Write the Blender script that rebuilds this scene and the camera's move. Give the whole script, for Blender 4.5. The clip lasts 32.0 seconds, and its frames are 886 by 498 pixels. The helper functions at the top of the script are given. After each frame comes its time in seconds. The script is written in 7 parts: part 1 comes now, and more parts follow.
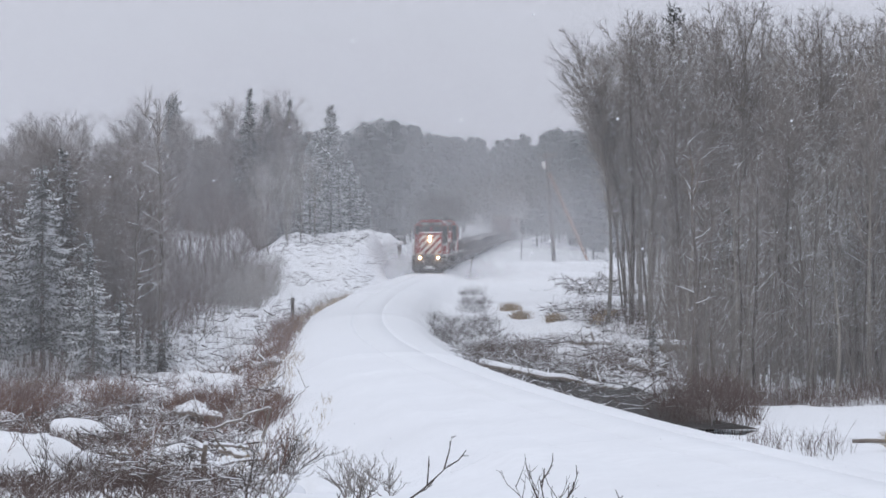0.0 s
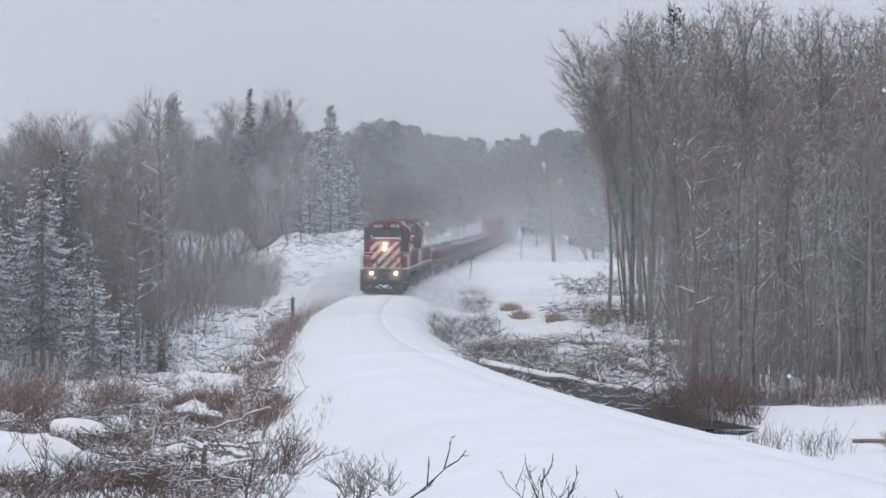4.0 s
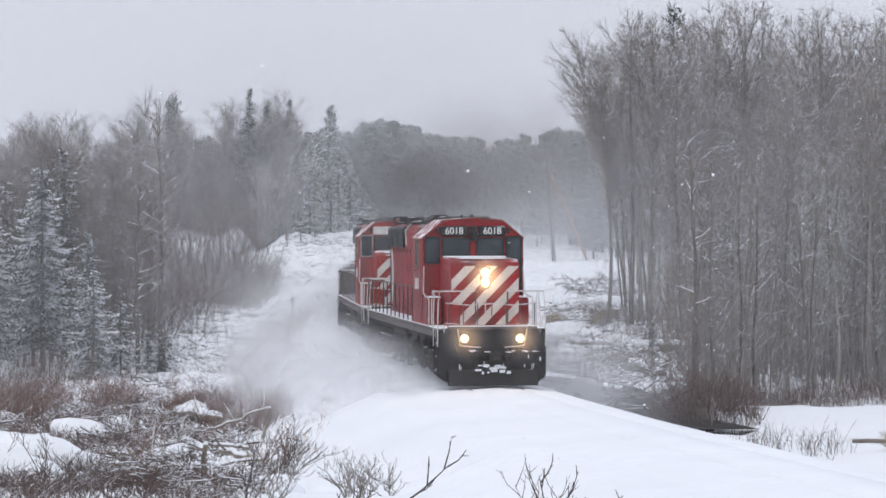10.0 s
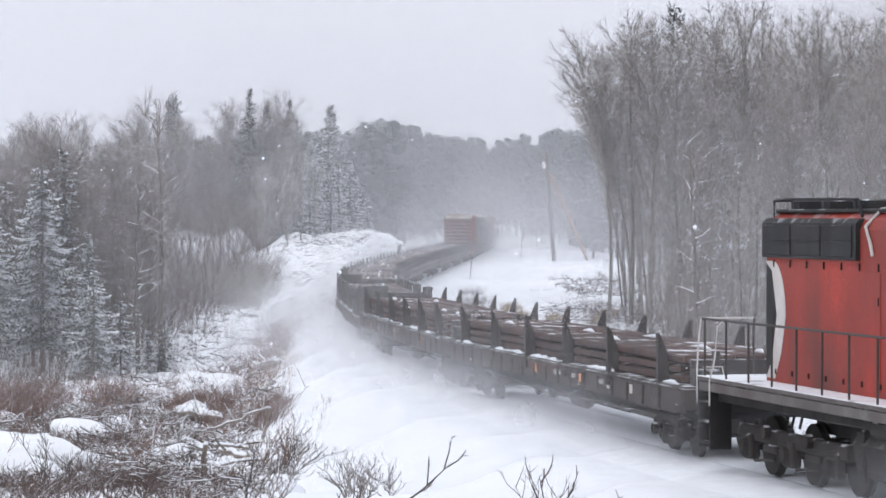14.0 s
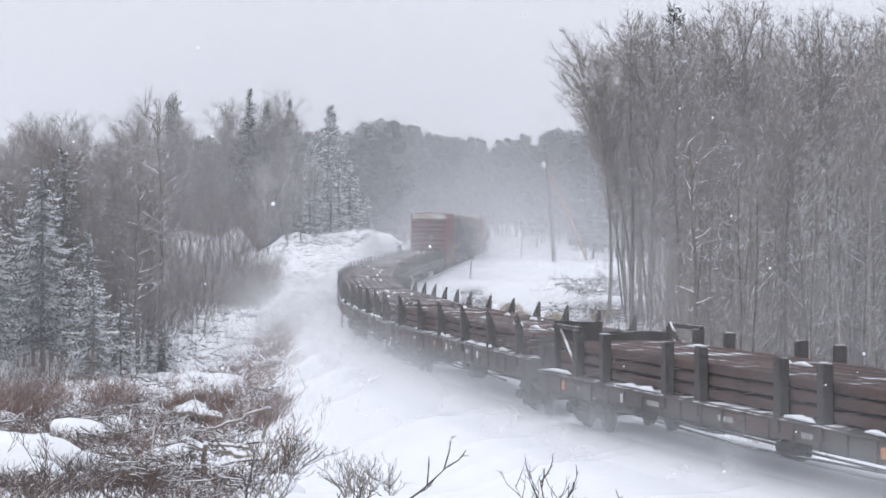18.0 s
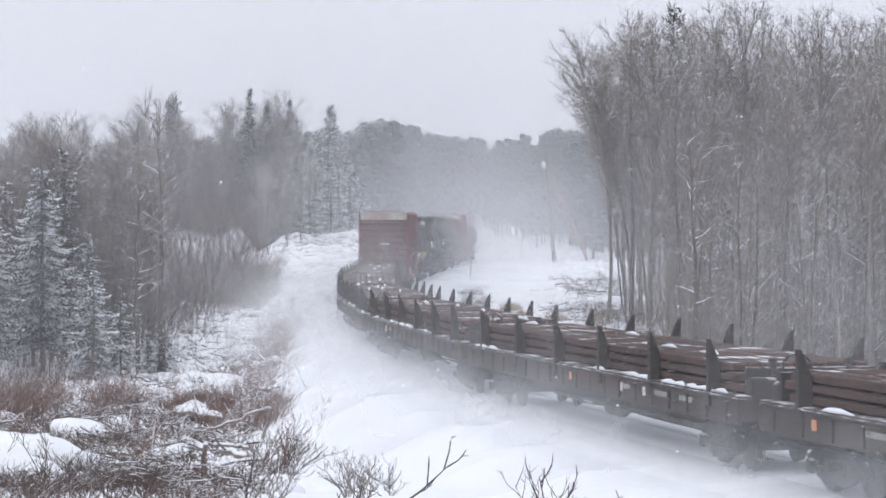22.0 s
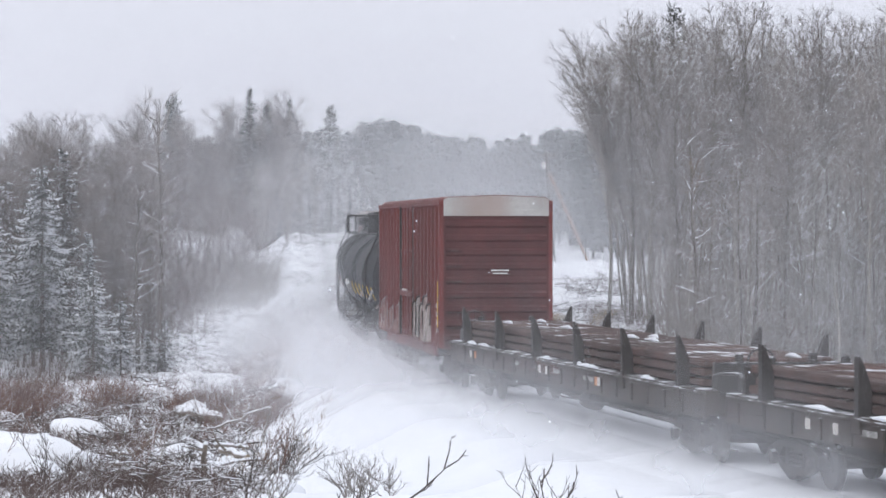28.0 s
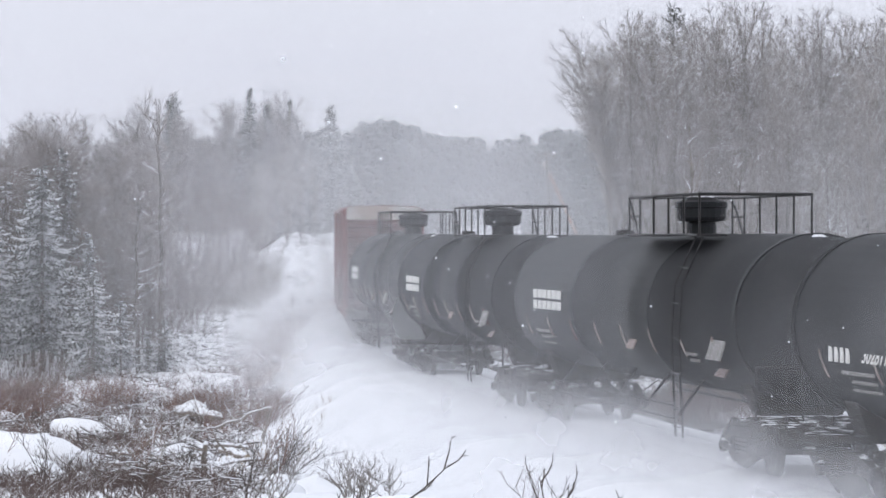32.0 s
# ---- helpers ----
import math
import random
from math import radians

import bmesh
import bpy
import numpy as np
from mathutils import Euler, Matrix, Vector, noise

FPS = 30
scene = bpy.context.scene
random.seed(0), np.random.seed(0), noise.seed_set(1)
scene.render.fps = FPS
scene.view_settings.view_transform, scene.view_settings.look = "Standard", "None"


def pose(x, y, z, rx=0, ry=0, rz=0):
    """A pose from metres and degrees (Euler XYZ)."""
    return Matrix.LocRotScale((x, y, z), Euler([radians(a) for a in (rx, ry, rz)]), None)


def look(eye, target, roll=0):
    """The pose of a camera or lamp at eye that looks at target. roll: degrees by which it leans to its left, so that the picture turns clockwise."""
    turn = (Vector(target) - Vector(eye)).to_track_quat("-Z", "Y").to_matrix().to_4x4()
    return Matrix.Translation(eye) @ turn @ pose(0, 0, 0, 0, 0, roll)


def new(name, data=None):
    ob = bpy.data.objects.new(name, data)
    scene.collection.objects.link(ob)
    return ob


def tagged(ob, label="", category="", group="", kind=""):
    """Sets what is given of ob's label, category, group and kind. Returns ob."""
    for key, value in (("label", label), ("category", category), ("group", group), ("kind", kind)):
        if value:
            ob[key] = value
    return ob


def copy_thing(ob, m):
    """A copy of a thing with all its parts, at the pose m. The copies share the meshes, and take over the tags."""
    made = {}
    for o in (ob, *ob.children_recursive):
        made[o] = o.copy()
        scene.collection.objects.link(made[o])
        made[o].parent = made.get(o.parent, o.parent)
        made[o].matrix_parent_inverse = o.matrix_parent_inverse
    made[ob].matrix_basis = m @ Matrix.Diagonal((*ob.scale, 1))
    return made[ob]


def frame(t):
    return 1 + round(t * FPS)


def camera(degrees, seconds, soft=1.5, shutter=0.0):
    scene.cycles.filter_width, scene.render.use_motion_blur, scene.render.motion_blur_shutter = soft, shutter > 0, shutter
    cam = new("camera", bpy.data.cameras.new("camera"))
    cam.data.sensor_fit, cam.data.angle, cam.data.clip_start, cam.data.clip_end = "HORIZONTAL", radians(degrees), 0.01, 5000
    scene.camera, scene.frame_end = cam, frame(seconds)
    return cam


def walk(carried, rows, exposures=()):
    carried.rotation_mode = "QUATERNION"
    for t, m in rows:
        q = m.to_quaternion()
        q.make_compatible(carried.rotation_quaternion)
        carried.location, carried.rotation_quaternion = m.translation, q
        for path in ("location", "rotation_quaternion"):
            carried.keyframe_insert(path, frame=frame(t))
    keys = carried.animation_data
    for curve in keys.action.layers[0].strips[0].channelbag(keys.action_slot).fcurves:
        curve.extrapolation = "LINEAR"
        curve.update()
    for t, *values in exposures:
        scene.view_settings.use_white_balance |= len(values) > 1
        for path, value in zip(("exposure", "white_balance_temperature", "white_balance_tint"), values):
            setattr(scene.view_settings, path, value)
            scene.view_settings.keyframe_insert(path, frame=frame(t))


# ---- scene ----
from math import atan2, cos, pi, sin, sqrt, exp

# ---- camera and path ----
cam = camera(17.82, 32.0, soft=1.6)
VIEW = pose(0, 0, 4.5, 90 - 0.607, 0, 0)
walk(cam, [(0.0, VIEW), (32.0, VIEW)],
     exposures=[(0.0, -0.02, 6390, 10), (8.0, 0.0, 6420, 10), (10.0, 0.18, 6460, 10), (11.0, 0.29, 6470, 10), (12.0, 0.40, 6480, 10), (14.0, 0.41, 6480, 10), (18.0, 0.37, 6480, 10), (32.0, 0.37, 6480, 10)])

# ---- sky and light: an even overcast with falling snow ----
world = bpy.data.worlds.new("overcast_sky")
scene.world = world
world.use_nodes = True
wn, wl = world.node_tree.nodes, world.node_tree.links
wn.clear()
w_out = wn.new("ShaderNodeOutputWorld")
w_bg = wn.new("ShaderNodeBackground")
w_sky = wn.new("ShaderNodeTexSky")
w_sky.sky_type, w_sky.sun_disc = "NISHITA", False
w_sky.sun_elevation, w_sky.sun_rotation = radians(28), radians(200)
w_sky.dust_density = 5.0
w_dim = wn.new("ShaderNodeMix")
w_dim.data_type = "RGBA"
w_co = wn.new("ShaderNodeTexCoord")
w_sep = wn.new("ShaderNodeSeparateXYZ")
w_ramp = wn.new("ShaderNodeValToRGB")
w_ramp.color_ramp.elements[0].position, w_ramp.color_ramp.elements[0].color = 0.0, (4.96, 5.08, 5.80, 1)
w_ramp.color_ramp.elements[1].position, w_ramp.color_ramp.elements[1].color = 0.9, (6.93, 7.24, 8.02, 1)
w_noise = wn.new("ShaderNodeTexNoise")
w_noise.inputs["Scale"].default_value, w_noise.inputs["Detail"].default_value = 3.0, 3.0
w_mul = wn.new("ShaderNodeMath")
w_mul.operation, w_mul.inputs[1].default_value = "MULTIPLY_ADD", 0.10
wl.new(w_co.outputs["Generated"], w_sep.inputs[0])
wl.new(w_co.outputs["Generated"], w_noise.inputs["Vector"])
wl.new(w_noise.outputs["Fac"], w_mul.inputs[0])
wl.new(w_sep.outputs["Z"], w_mul.inputs[2])
wl.new(w_mul.outputs[0], w_ramp.inputs["Fac"])
w_dim.inputs["Factor"].default_value = 0.96
wl.new(w_sky.outputs["Color"], w_dim.inputs["A"])
wl.new(w_ramp.outputs["Color"], w_dim.inputs["B"])
wl.new(w_dim.outputs["Result"], w_bg.inputs["Color"])
w_bg.inputs["Strength"].default_value = 0.115
wl.new(w_bg.outputs[0], w_out.inputs[0])
scene.cycles.transparent_max_bounces = 128
sun = new("sun", bpy.data.lights.new("sun", "SUN"))
sun.data.energy, sun.data.angle, sun.data.color = 0.6, radians(60), (1.0, 0.97, 0.93)
sun.matrix_world = look((0, 0, 60), (25, 60, 0))

# ---- the track's line, walked towards the viewer; d is the depth in front of the eye ----
SPEED = 17.034


BEND_D = (45, 65, 85, 110, 135, 160, 190, 220, 260, 320, 400, 560)
BEND_K = (0.00278, 0.00225, 0.00196, 0.00225, 0.00156, 0.00119, 0.00066, 0.00021, -0.00004, -0.00008, 0.0, 0.0001)


def track_line():
    step, ang, x, d, s, rows = 0.5, -0.0457, 0.0, 900.0, 0.0, []
    while s < 1500:
        rows.append((s, x, d, ang))
        k = 0.0 if d > 560 or ang > 0.75 else float(np.interp(d, BEND_D, BEND_K)) * cos(ang) ** 3
        ang += k * step
        x += sin(ang) * step
        d -= cos(ang) * step
        s += step
    rows = np.array(rows)
    rows[:, 1] += 11.42 - rows[np.argmin(abs(rows[:, 2] - 560)), 1]
    rows[:, 0] -= rows[np.argmin(abs(rows[:, 2] - 248.0)), 0]
    return rows


LINE = track_line()
BACK = LINE[::-1]


def track_x(d):
    return float(np.interp(d, BACK[:, 2], BACK[:, 1]))


def track_z(d):
    return float(np.interp(d, (48, 64, 80, 98, 118, 140, 175, 240), (0.0, -0.12, -0.21, -0.28, -0.34, -0.39, -0.35, -0.29)))


def on_track(s):
    x, d = float(np.interp(s, LINE[:, 0], LINE[:, 1])), float(np.interp(s, LINE[:, 0], LINE[:, 2]))
    return Vector((x, d, track_z(d)))


def offset(x, y):
    """Metres from the track's middle, to the right of it positive."""
    i = int(np.interp(y, BACK[:, 2], np.arange(len(BACK))))
    return (x - track_x(y)) * cos(BACK[i, 3])


def smooth(a, b, v):
    u = min(max((v - a) / (b - a), 0), 1)
    return u * u * (3 - 2 * u)


LEFT_D = (-400, 0, 18, 45, 60, 80, 110, 170, 230, 400, 700, 850, 3000)
LEFT_Z = (2.8, 2.75, 1.7, -0.2, -1.2, -2.1, -2.8, -2.5, -1.2, 0.0, 2.0, 8.0, 12.0)
RIGHT_D = (-400, 40, 75, 100, 125, 160, 200, 300, 600, 700, 850, 3000)
RIGHT_Z = (-2.1, -2.2, -2.2, -2.2, -2.1, -1.9, -1.2, -0.5, 0.3, 2.0, 8.0, 12.0)


def ground_z(x, y):
    o = offset(x, y)
    zt = track_z(y)
    n1 = noise.noise(Vector((x * 0.23, y * 0.12, 0)))
    n2 = noise.noise(Vector((x * 0.9, y * 0.5, 3.3)))
    if o < 0:
        base = float(np.interp(y, LEFT_D, LEFT_Z))
        rough = smooth(4.0, 8.0, -o) * (0.35 + 0.65 * smooth(30, 60, y))
        base += rough * (0.42 * n1 + 0.2 * n2) if y < 420 else n1
        base += 0.028 * max(-o - 14, 0) * smooth(60, 130, y)
        base = min(base, zt - 0.12 + max(0.0, -o - 3.4) * 0.55)
        mound = smooth(3.4, 6.0, -o) * smooth(19, 13, -o) * smooth(222, 246, y) * smooth(330, 285, y)
        base += mound * (3.55 + 0.7 * n1 + 0.45 * n2)
        base += 3.6 * smooth(-30, -27.5, x) * smooth(-16.5, -18.5, x) * smooth(232, 242, y) * smooth(275, 262, y) * (1 + 0.12 * n1)
        edge, slope = 2.5 + 0.9 * smooth(110, 60, y), 0.5
    else:
        base = float(np.interp(y, RIGHT_D, RIGHT_Z))
        pond = smooth(9, 11.5, x) * smooth(66, 72, y) * smooth(104, 98, y)
        rough = smooth(3.0, 7.0, o) * (1 - pond)
        base -= 0.45 * smooth(4.2, 5.2, o) * smooth(10.5, 9.0, o) * smooth(86, 92, y) * smooth(132, 124, y)
        base += rough * (0.3 * n1 + 0.16 * n2) if y < 420 else 0.8 * n1
        base += 0.02 * max(o - 25, 0) * smooth(90, 150, y)
        base = min(base, zt - 0.2 + max(0.0, o - 3.4) * 0.55)
        edge, slope = 2.15, 0.62
    bank = zt - 0.16 - max(0.0, abs(o) - edge) * slope - 0.05 * smooth(1.2, edge, abs(o))
    bank += smooth(edge, edge + 1.5, abs(o)) * 0.045 * n2
    k = 0.35
    h = max(k - abs(bank - base), 0) / k
    return max(bank, base) + h * h * k * 0.25


# ---- mesh building ----
def clean(m):
    bm = bmesh.new()
    bm.from_mesh(m)
    bmesh.ops.recalc_face_normals(bm, faces=bm.faces)
    bm.to_mesh(m)
    bm.free()
    return m


class Shape:
    def __init__(self):
        self.v, self.f, self.smooth = [], [], False

    def add(self, vs, fs):
        n = len(self.v)
        self.v.extend(tuple(p) for p in vs)
        self.f.extend(tuple(n + i for i in q) for q in fs)
        return self

    def box(self, x, y, z, sx, sy, sz, b=0.012, m=None):
        """A box round (x, y, z) with chamfered edges."""
        h = (sx / 2, sy / 2, sz / 2)
        b = min(b, 0.4 * min(sx, sy, sz))
        key, vs = {}, []
        for a in (-1, 1):
            for c in (-1, 1):
                for e in (-1, 1):
                    for ax in range(3):
                        p = [a * (h[0] - b), c * (h[1] - b), e * (h[2] - b)]
                        p[ax] = (a, c, e)[ax] * h[ax]
                        key[(a, c, e, ax)] = len(vs)
                        p = Vector(p)
                        if m is not None:
                            p = m @ p
                        vs.append((p[0] + x, p[1] + y, p[2] + z))
        fs, ring = [], ((-1, -1), (1, -1), (1, 1), (-1, 1))
        for ax in range(3):
            o1, o2 = (ax + 1) % 3, (ax + 2) % 3

            def k(sa, s1, s2, w):
                q = [0, 0, 0]
                q[ax], q[o1], q[o2] = sa, s1, s2
                return key[(*q, w)]
            for sa in (-1, 1):
                fs.append([k(sa, p, q, ax) for p, q in ring])
            for p, q in ring:
                fs.append([k(-1, p, q, o1), k(1, p, q, o1), k(1, p, q, o2), k(-1, p, q, o2)])
        for a in (-1, 1):
            for c in (-1, 1):
                for e in (-1, 1):
                    fs.append([key[(a, c, e, 0)], key[(a, c, e, 1)], key[(a, c, e, 2)]])
        return self.add(vs, fs)

    def tube(self, pts, radii, n=6, cap=True):
        pts = [Vector(p) for p in pts]
        if not hasattr(radii, "__len__"):
            radii = [radii] * len(pts)
        vs, fs = [], []
        for i, p in enumerate(pts):
            d = (pts[min(i + 1, len(pts) - 1)] - pts[max(i - 1, 0)])
            d = d.normalized() if d.length > 1e-9 else Vector((0, 0, 1))
            up = Vector((0, 0, 1)) if abs(d.z) < 0.95 else Vector((1, 0, 0))
            a = d.cross(up).normalized()
            b = a.cross(d)
            for j in range(n):
                w = 2 * pi * j / n
                vs.append(p + (a * cos(w) + b * sin(w)) * radii[i])
        for i in range(len(pts) - 1):
            for j in range(n):
                fs.append((i * n + j, i * n + (j + 1) % n, (i + 1) * n + (j + 1) % n, (i + 1) * n + j))
        if cap:
            fs.append(tuple(range(n)))
            fs.append(tuple((len(pts) - 1) * n + j for j in range(n)))
        return self.add(vs, fs)

    def rod(self, a, b, r, n=6):
        return self.tube([a, b], r, n)

    def extrude(self, prof, x0, x1, axis="x"):
        """A closed profile pushed along an axis from x0 to x1."""
        n = len(prof)
        vs = []
        for x in (x0, x1):
            for p, q in prof:
                vs.append((x, p, q) if axis == "x" else (p, x, q) if axis == "y" else (p, q, x))
        fs = [(i, (i + 1) % n, n + (i + 1) % n, n + i) for i in range(n)]
        fs += [tuple(range(n)), tuple(range(n, 2 * n))]
        return self.add(vs, fs)

    def lathe(self, prof, n=24, centre=(0, 0, 0), axis="x"):
        """A profile of (along, radius) turned round an axis."""
        vs, fs = [], []
        for a, r in prof:
            for j in range(n):
                w = 2 * pi * j / n
                c, s = r * cos(w), r * sin(w)
                p = (a, c, s) if axis == "x" else (c, a, s) if axis == "y" else (c, s, a)
                vs.append(tuple(p[k] + centre[k] for k in range(3)))
        m = len(prof)
        for i in range(m - 1):
            for j in range(n):
                fs.append((i * n + j, i * n + (j + 1) % n, (i + 1) * n + (j + 1) % n, (i + 1) * n + j))
        fs += [tuple(range(n)), tuple((m - 1) * n + j for j in range(n))]
        return self.add(vs, fs)

    def mesh(self, name, mat=None, tidy=True, soft=False):
        me = bpy.data.meshes.new(name)
        me.from_pydata(self.v, [], self.f)
        if tidy:
            clean(me)
        if mat:
            me.materials.append(mat)
        if soft:
            me.polygons.foreach_set("use_smooth", [True] * len(me.polygons))
        me.update()
        return me


def part(name, shape, mat, parent, label="", soft=False, at=None, tidy=True):
    ob = new(name, shape.mesh(name, mat, tidy, soft) if isinstance(shape, Shape) else shape)
    ob.parent = parent
    if at is not None:
        ob.matrix_basis = at
    return tagged(ob, label)


def thing(name, label, category, m=None, group="", kind="", shape=None, mat=None, soft=False, tidy=True):
    ob = new(name, shape.mesh(name, mat, tidy, soft) if shape else None)
    if m is not None:
        ob.matrix_basis = m
    return tagged(ob, label, category, group, kind)


def lettering(text, size, depth=0.004):
    cu = bpy.data.curves.new("lettering", "FONT")
    cu.body, cu.size, cu.extrude, cu.align_x, cu.align_y = text, size, depth, "CENTER", "CENTER"
    cu.offset = size * 0.008
    ob = new("lettering", cu)
    me = bpy.data.meshes.new_from_object(ob.evaluated_get(bpy.context.evaluated_depsgraph_get()))
    bpy.data.objects.remove(ob)
    bpy.data.curves.remove(cu)
    return me


# ---- materials ----
def material(name, colour, rough=0.7, metal=0.0, vary=0.25, scale=3.0, fine=40.0, bump=0.2, dirt=None, dirt_amount=0.3, snow=0.0, snow_scale=2.5, snow_low=0.35, rnd=0.0, spec=0.4, dist=0.02):
    """A surface with broad and fine variation, optional dirt in patches and snow lying on what faces up."""
    mat = bpy.data.materials.new(name)
    mat.use_nodes = True
    n, l = mat.node_tree.nodes, mat.node_tree.links
    bs = n["Principled BSDF"]
    bs.inputs["Roughness"].default_value = rough
    bs.inputs["Metallic"].default_value = metal
    bs.inputs["Specular IOR Level"].default_value = spec
    co = n.new("ShaderNodeTexCoord")
    broad, grain = n.new("ShaderNodeTexNoise"), n.new("ShaderNodeTexNoise")
    broad.inputs["Scale"].default_value, broad.inputs["Detail"].default_value = scale, 4
    grain.inputs["Scale"].default_value, grain.inputs["Detail"].default_value = fine, 3
    for t in (broad, grain):
        l.new(co.outputs["Object"], t.inputs["Vector"])

    def mix(a, b, fac, blend="MIX"):
        m = n.new("ShaderNodeMix")
        m.data_type, m.blend_type = "RGBA", blend
        for sock, val in (("Factor", fac), ("A", a), ("B", b)):
            if isinstance(val, (int, float)):
                m.inputs[sock].default_value = val
            elif isinstance(val, tuple):
                m.inputs[sock].default_value = (*val, 1)
            else:
                l.new(val, m.inputs[sock])
        return m.outputs["Result"]

    def spread(src, lo, hi):
        m = n.new("ShaderNodeMapRange")
        m.inputs["From Min"].default_value, m.inputs["From Max"].default_value = lo, hi
        l.new(src, m.inputs["Value"])
        return m.outputs["Result"]
    dark = tuple(c * (1 - vary) for c in colour)
    light = tuple(min(c * (1 + vary), 1) for c in colour)
    col = mix(dark, light, spread(broad.outputs["Fac"], 0.3, 0.7))
    col = mix(col, tuple(c * (1 - vary * 0.7) for c in colour), spread(grain.outputs["Fac"], 0.45, 0.75))
    if dirt:
        patch = n.new("ShaderNodeTexNoise")
        patch.inputs["Scale"].default_value, patch.inputs["Detail"].default_value = scale * 0.6, 6
        mp = n.new("ShaderNodeMapping")
        mp.inputs["Scale"].default_value = (1.5, 1.5, 0.5)
        l.new(co.outputs["Object"], mp.inputs["Vector"])
        l.new(mp.outputs["Vector"], patch.inputs["Vector"])
        m = n.new("ShaderNodeMath")
        m.operation, m.inputs[1].default_value = "MULTIPLY", dirt_amount
        l.new(spread(patch.outputs["Fac"], 0.42, 0.68), m.inputs[0])
        col = mix(col, dirt, m.outputs[0])
    if rnd:
        info = n.new("ShaderNodeObjectInfo")
        m = n.new("ShaderNodeMapRange")
        m.inputs["To Min"].default_value, m.inputs["To Max"].default_value = 1 - rnd, 1 + rnd
        l.new(info.outputs["Random"], m.inputs["Value"])
        v = n.new("ShaderNodeVectorMath")
        v.operation = "SCALE"
        l.new(col, v.inputs[0])
        l.new(m.outputs["Result"], v.inputs["Scale"])
        col = v.outputs[0]
    if snow:
        geo = n.new("ShaderNodeNewGeometry")
        sep = n.new("ShaderNodeSeparateXYZ")
        l.new(geo.outputs["Normal"], sep.inputs[0])
        sn = n.new("ShaderNodeTexNoise")
        sn.inputs["Scale"].default_value, sn.inputs["Detail"].default_value = snow_scale, 3
        l.new(co.outputs["Object"], sn.inputs["Vector"])
        up = spread(sep.outputs["Z"], snow_low, snow_low + 0.35)
        patchy = spread(sn.outputs["Fac"], 0.62 - 0.4 * snow, 0.70 - 0.3 * snow)
        m = n.new("ShaderNodeMath")
        m.operation = "MULTIPLY"
        l.new(up, m.inputs[0])
        l.new(patchy, m.inputs[1])
        col = mix(col, (0.80, 0.82, 0.86), m.outputs[0])
    l.new(col, bs.inputs["Base Color"])
    if bump:
        bp = n.new("ShaderNodeBump")
        bp.inputs["Strength"].default_value, bp.inputs["Distance"].default_value = bump, dist
        l.new(grain.outputs["Fac"], bp.inputs["Height"])
        l.new(bp.outputs["Normal"], bs.inputs["Normal"])
    return mat


def glow(name, colour, strength):
    mat = bpy.data.materials.new(name)
    mat.use_nodes = True
    bs = mat.node_tree.nodes["Principled BSDF"]
    bs.inputs["Base Color"].default_value = (0.9, 0.85, 0.7, 1)
    bs.inputs["Emission Color"].default_value = (*colour, 1)
    bs.inputs["Emission Strength"].default_value = strength
    return mat


SNOW = material("snow", (0.84, 0.86, 0.90), 0.85, vary=0.04, scale=0.35, fine=2.2, bump=0.5, dist=0.12, spec=0.2)
SNOW_LUMP = material("snow_lump", (0.82, 0.84, 0.88), 0.85, vary=0.05, scale=1.5, fine=9, bump=0.4, dist=0.05, spec=0.2)
BARK = material("grey_bark", (0.135, 0.12, 0.11), 0.9, vary=0.35, scale=1.2, fine=14, bump=0.5, snow=0.62, snow_scale=1.1, snow_low=0.25, rnd=0.25)
PALE_BARK = material("pale_bark", (0.24, 0.225, 0.205), 0.9, vary=0.4, scale=1.0, fine=9, bump=0.4, snow=0.6, snow_scale=1.1, snow_low=0.25, rnd=0.2)
TWIG = material("bare_twigs", (0.215, 0.195, 0.18), 0.9, vary=0.3, scale=0.8, fine=6, bump=0, snow=0.50, snow_scale=1.3, snow_low=0.35, rnd=0.2)
BROWN_CROWN = material("brown_bare_twigs", (0.190, 0.166, 0.152), 0.9, vary=0.3, scale=0.5, fine=6, bump=0, snow=0.36, snow_scale=1.1, snow_low=0.4, rnd=0.25)
RED_TWIG = material("reddish_twigs", (0.17, 0.105, 0.085), 0.9, vary=0.35, scale=0.6, fine=6, bump=0, snow=0.45, snow_scale=0.6, snow_low=0.4)
DARK_TWIG = material("wet_dark_twigs", (0.075, 0.062, 0.055), 0.8, vary=0.3, scale=2, fine=12, bump=0.2, snow=0.4, snow_scale=3, snow_low=0.5)
NEEDLES = material("spruce_needles", (0.150, 0.155, 0.143), 0.85, vary=0.4, scale=0.9, fine=8, bump=0, snow=0.70, snow_scale=3.0, snow_low=0.02, rnd=0.2)
DARK_NEEDLES = material("dark_spruce_needles", (0.045, 0.055, 0.050), 0.9, vary=0.3, scale=0.9, fine=8, bump=0, snow=0.18, snow_scale=4.5, snow_low=0.3, rnd=0.2)
FROSTED_NEEDLES = material("frosted_spruce_needles", (0.10, 0.125, 0.12), 0.85, vary=0.35, scale=0.9, fine=8, bump=0, snow=0.72, snow_scale=3.5, snow_low=0.0, rnd=0.2)
FAR_NEEDLES = material("far_needles", (0.05, 0.06, 0.058), 0.9, vary=0.3, scale=0.1, fine=1, bump=0)
BROWN_TWIG = material("brown_twigs", (0.115, 0.085, 0.075), 0.9, vary=0.35, scale=0.6, fine=6, bump=0, snow=0.4, snow_scale=0.6, snow_low=0.45)
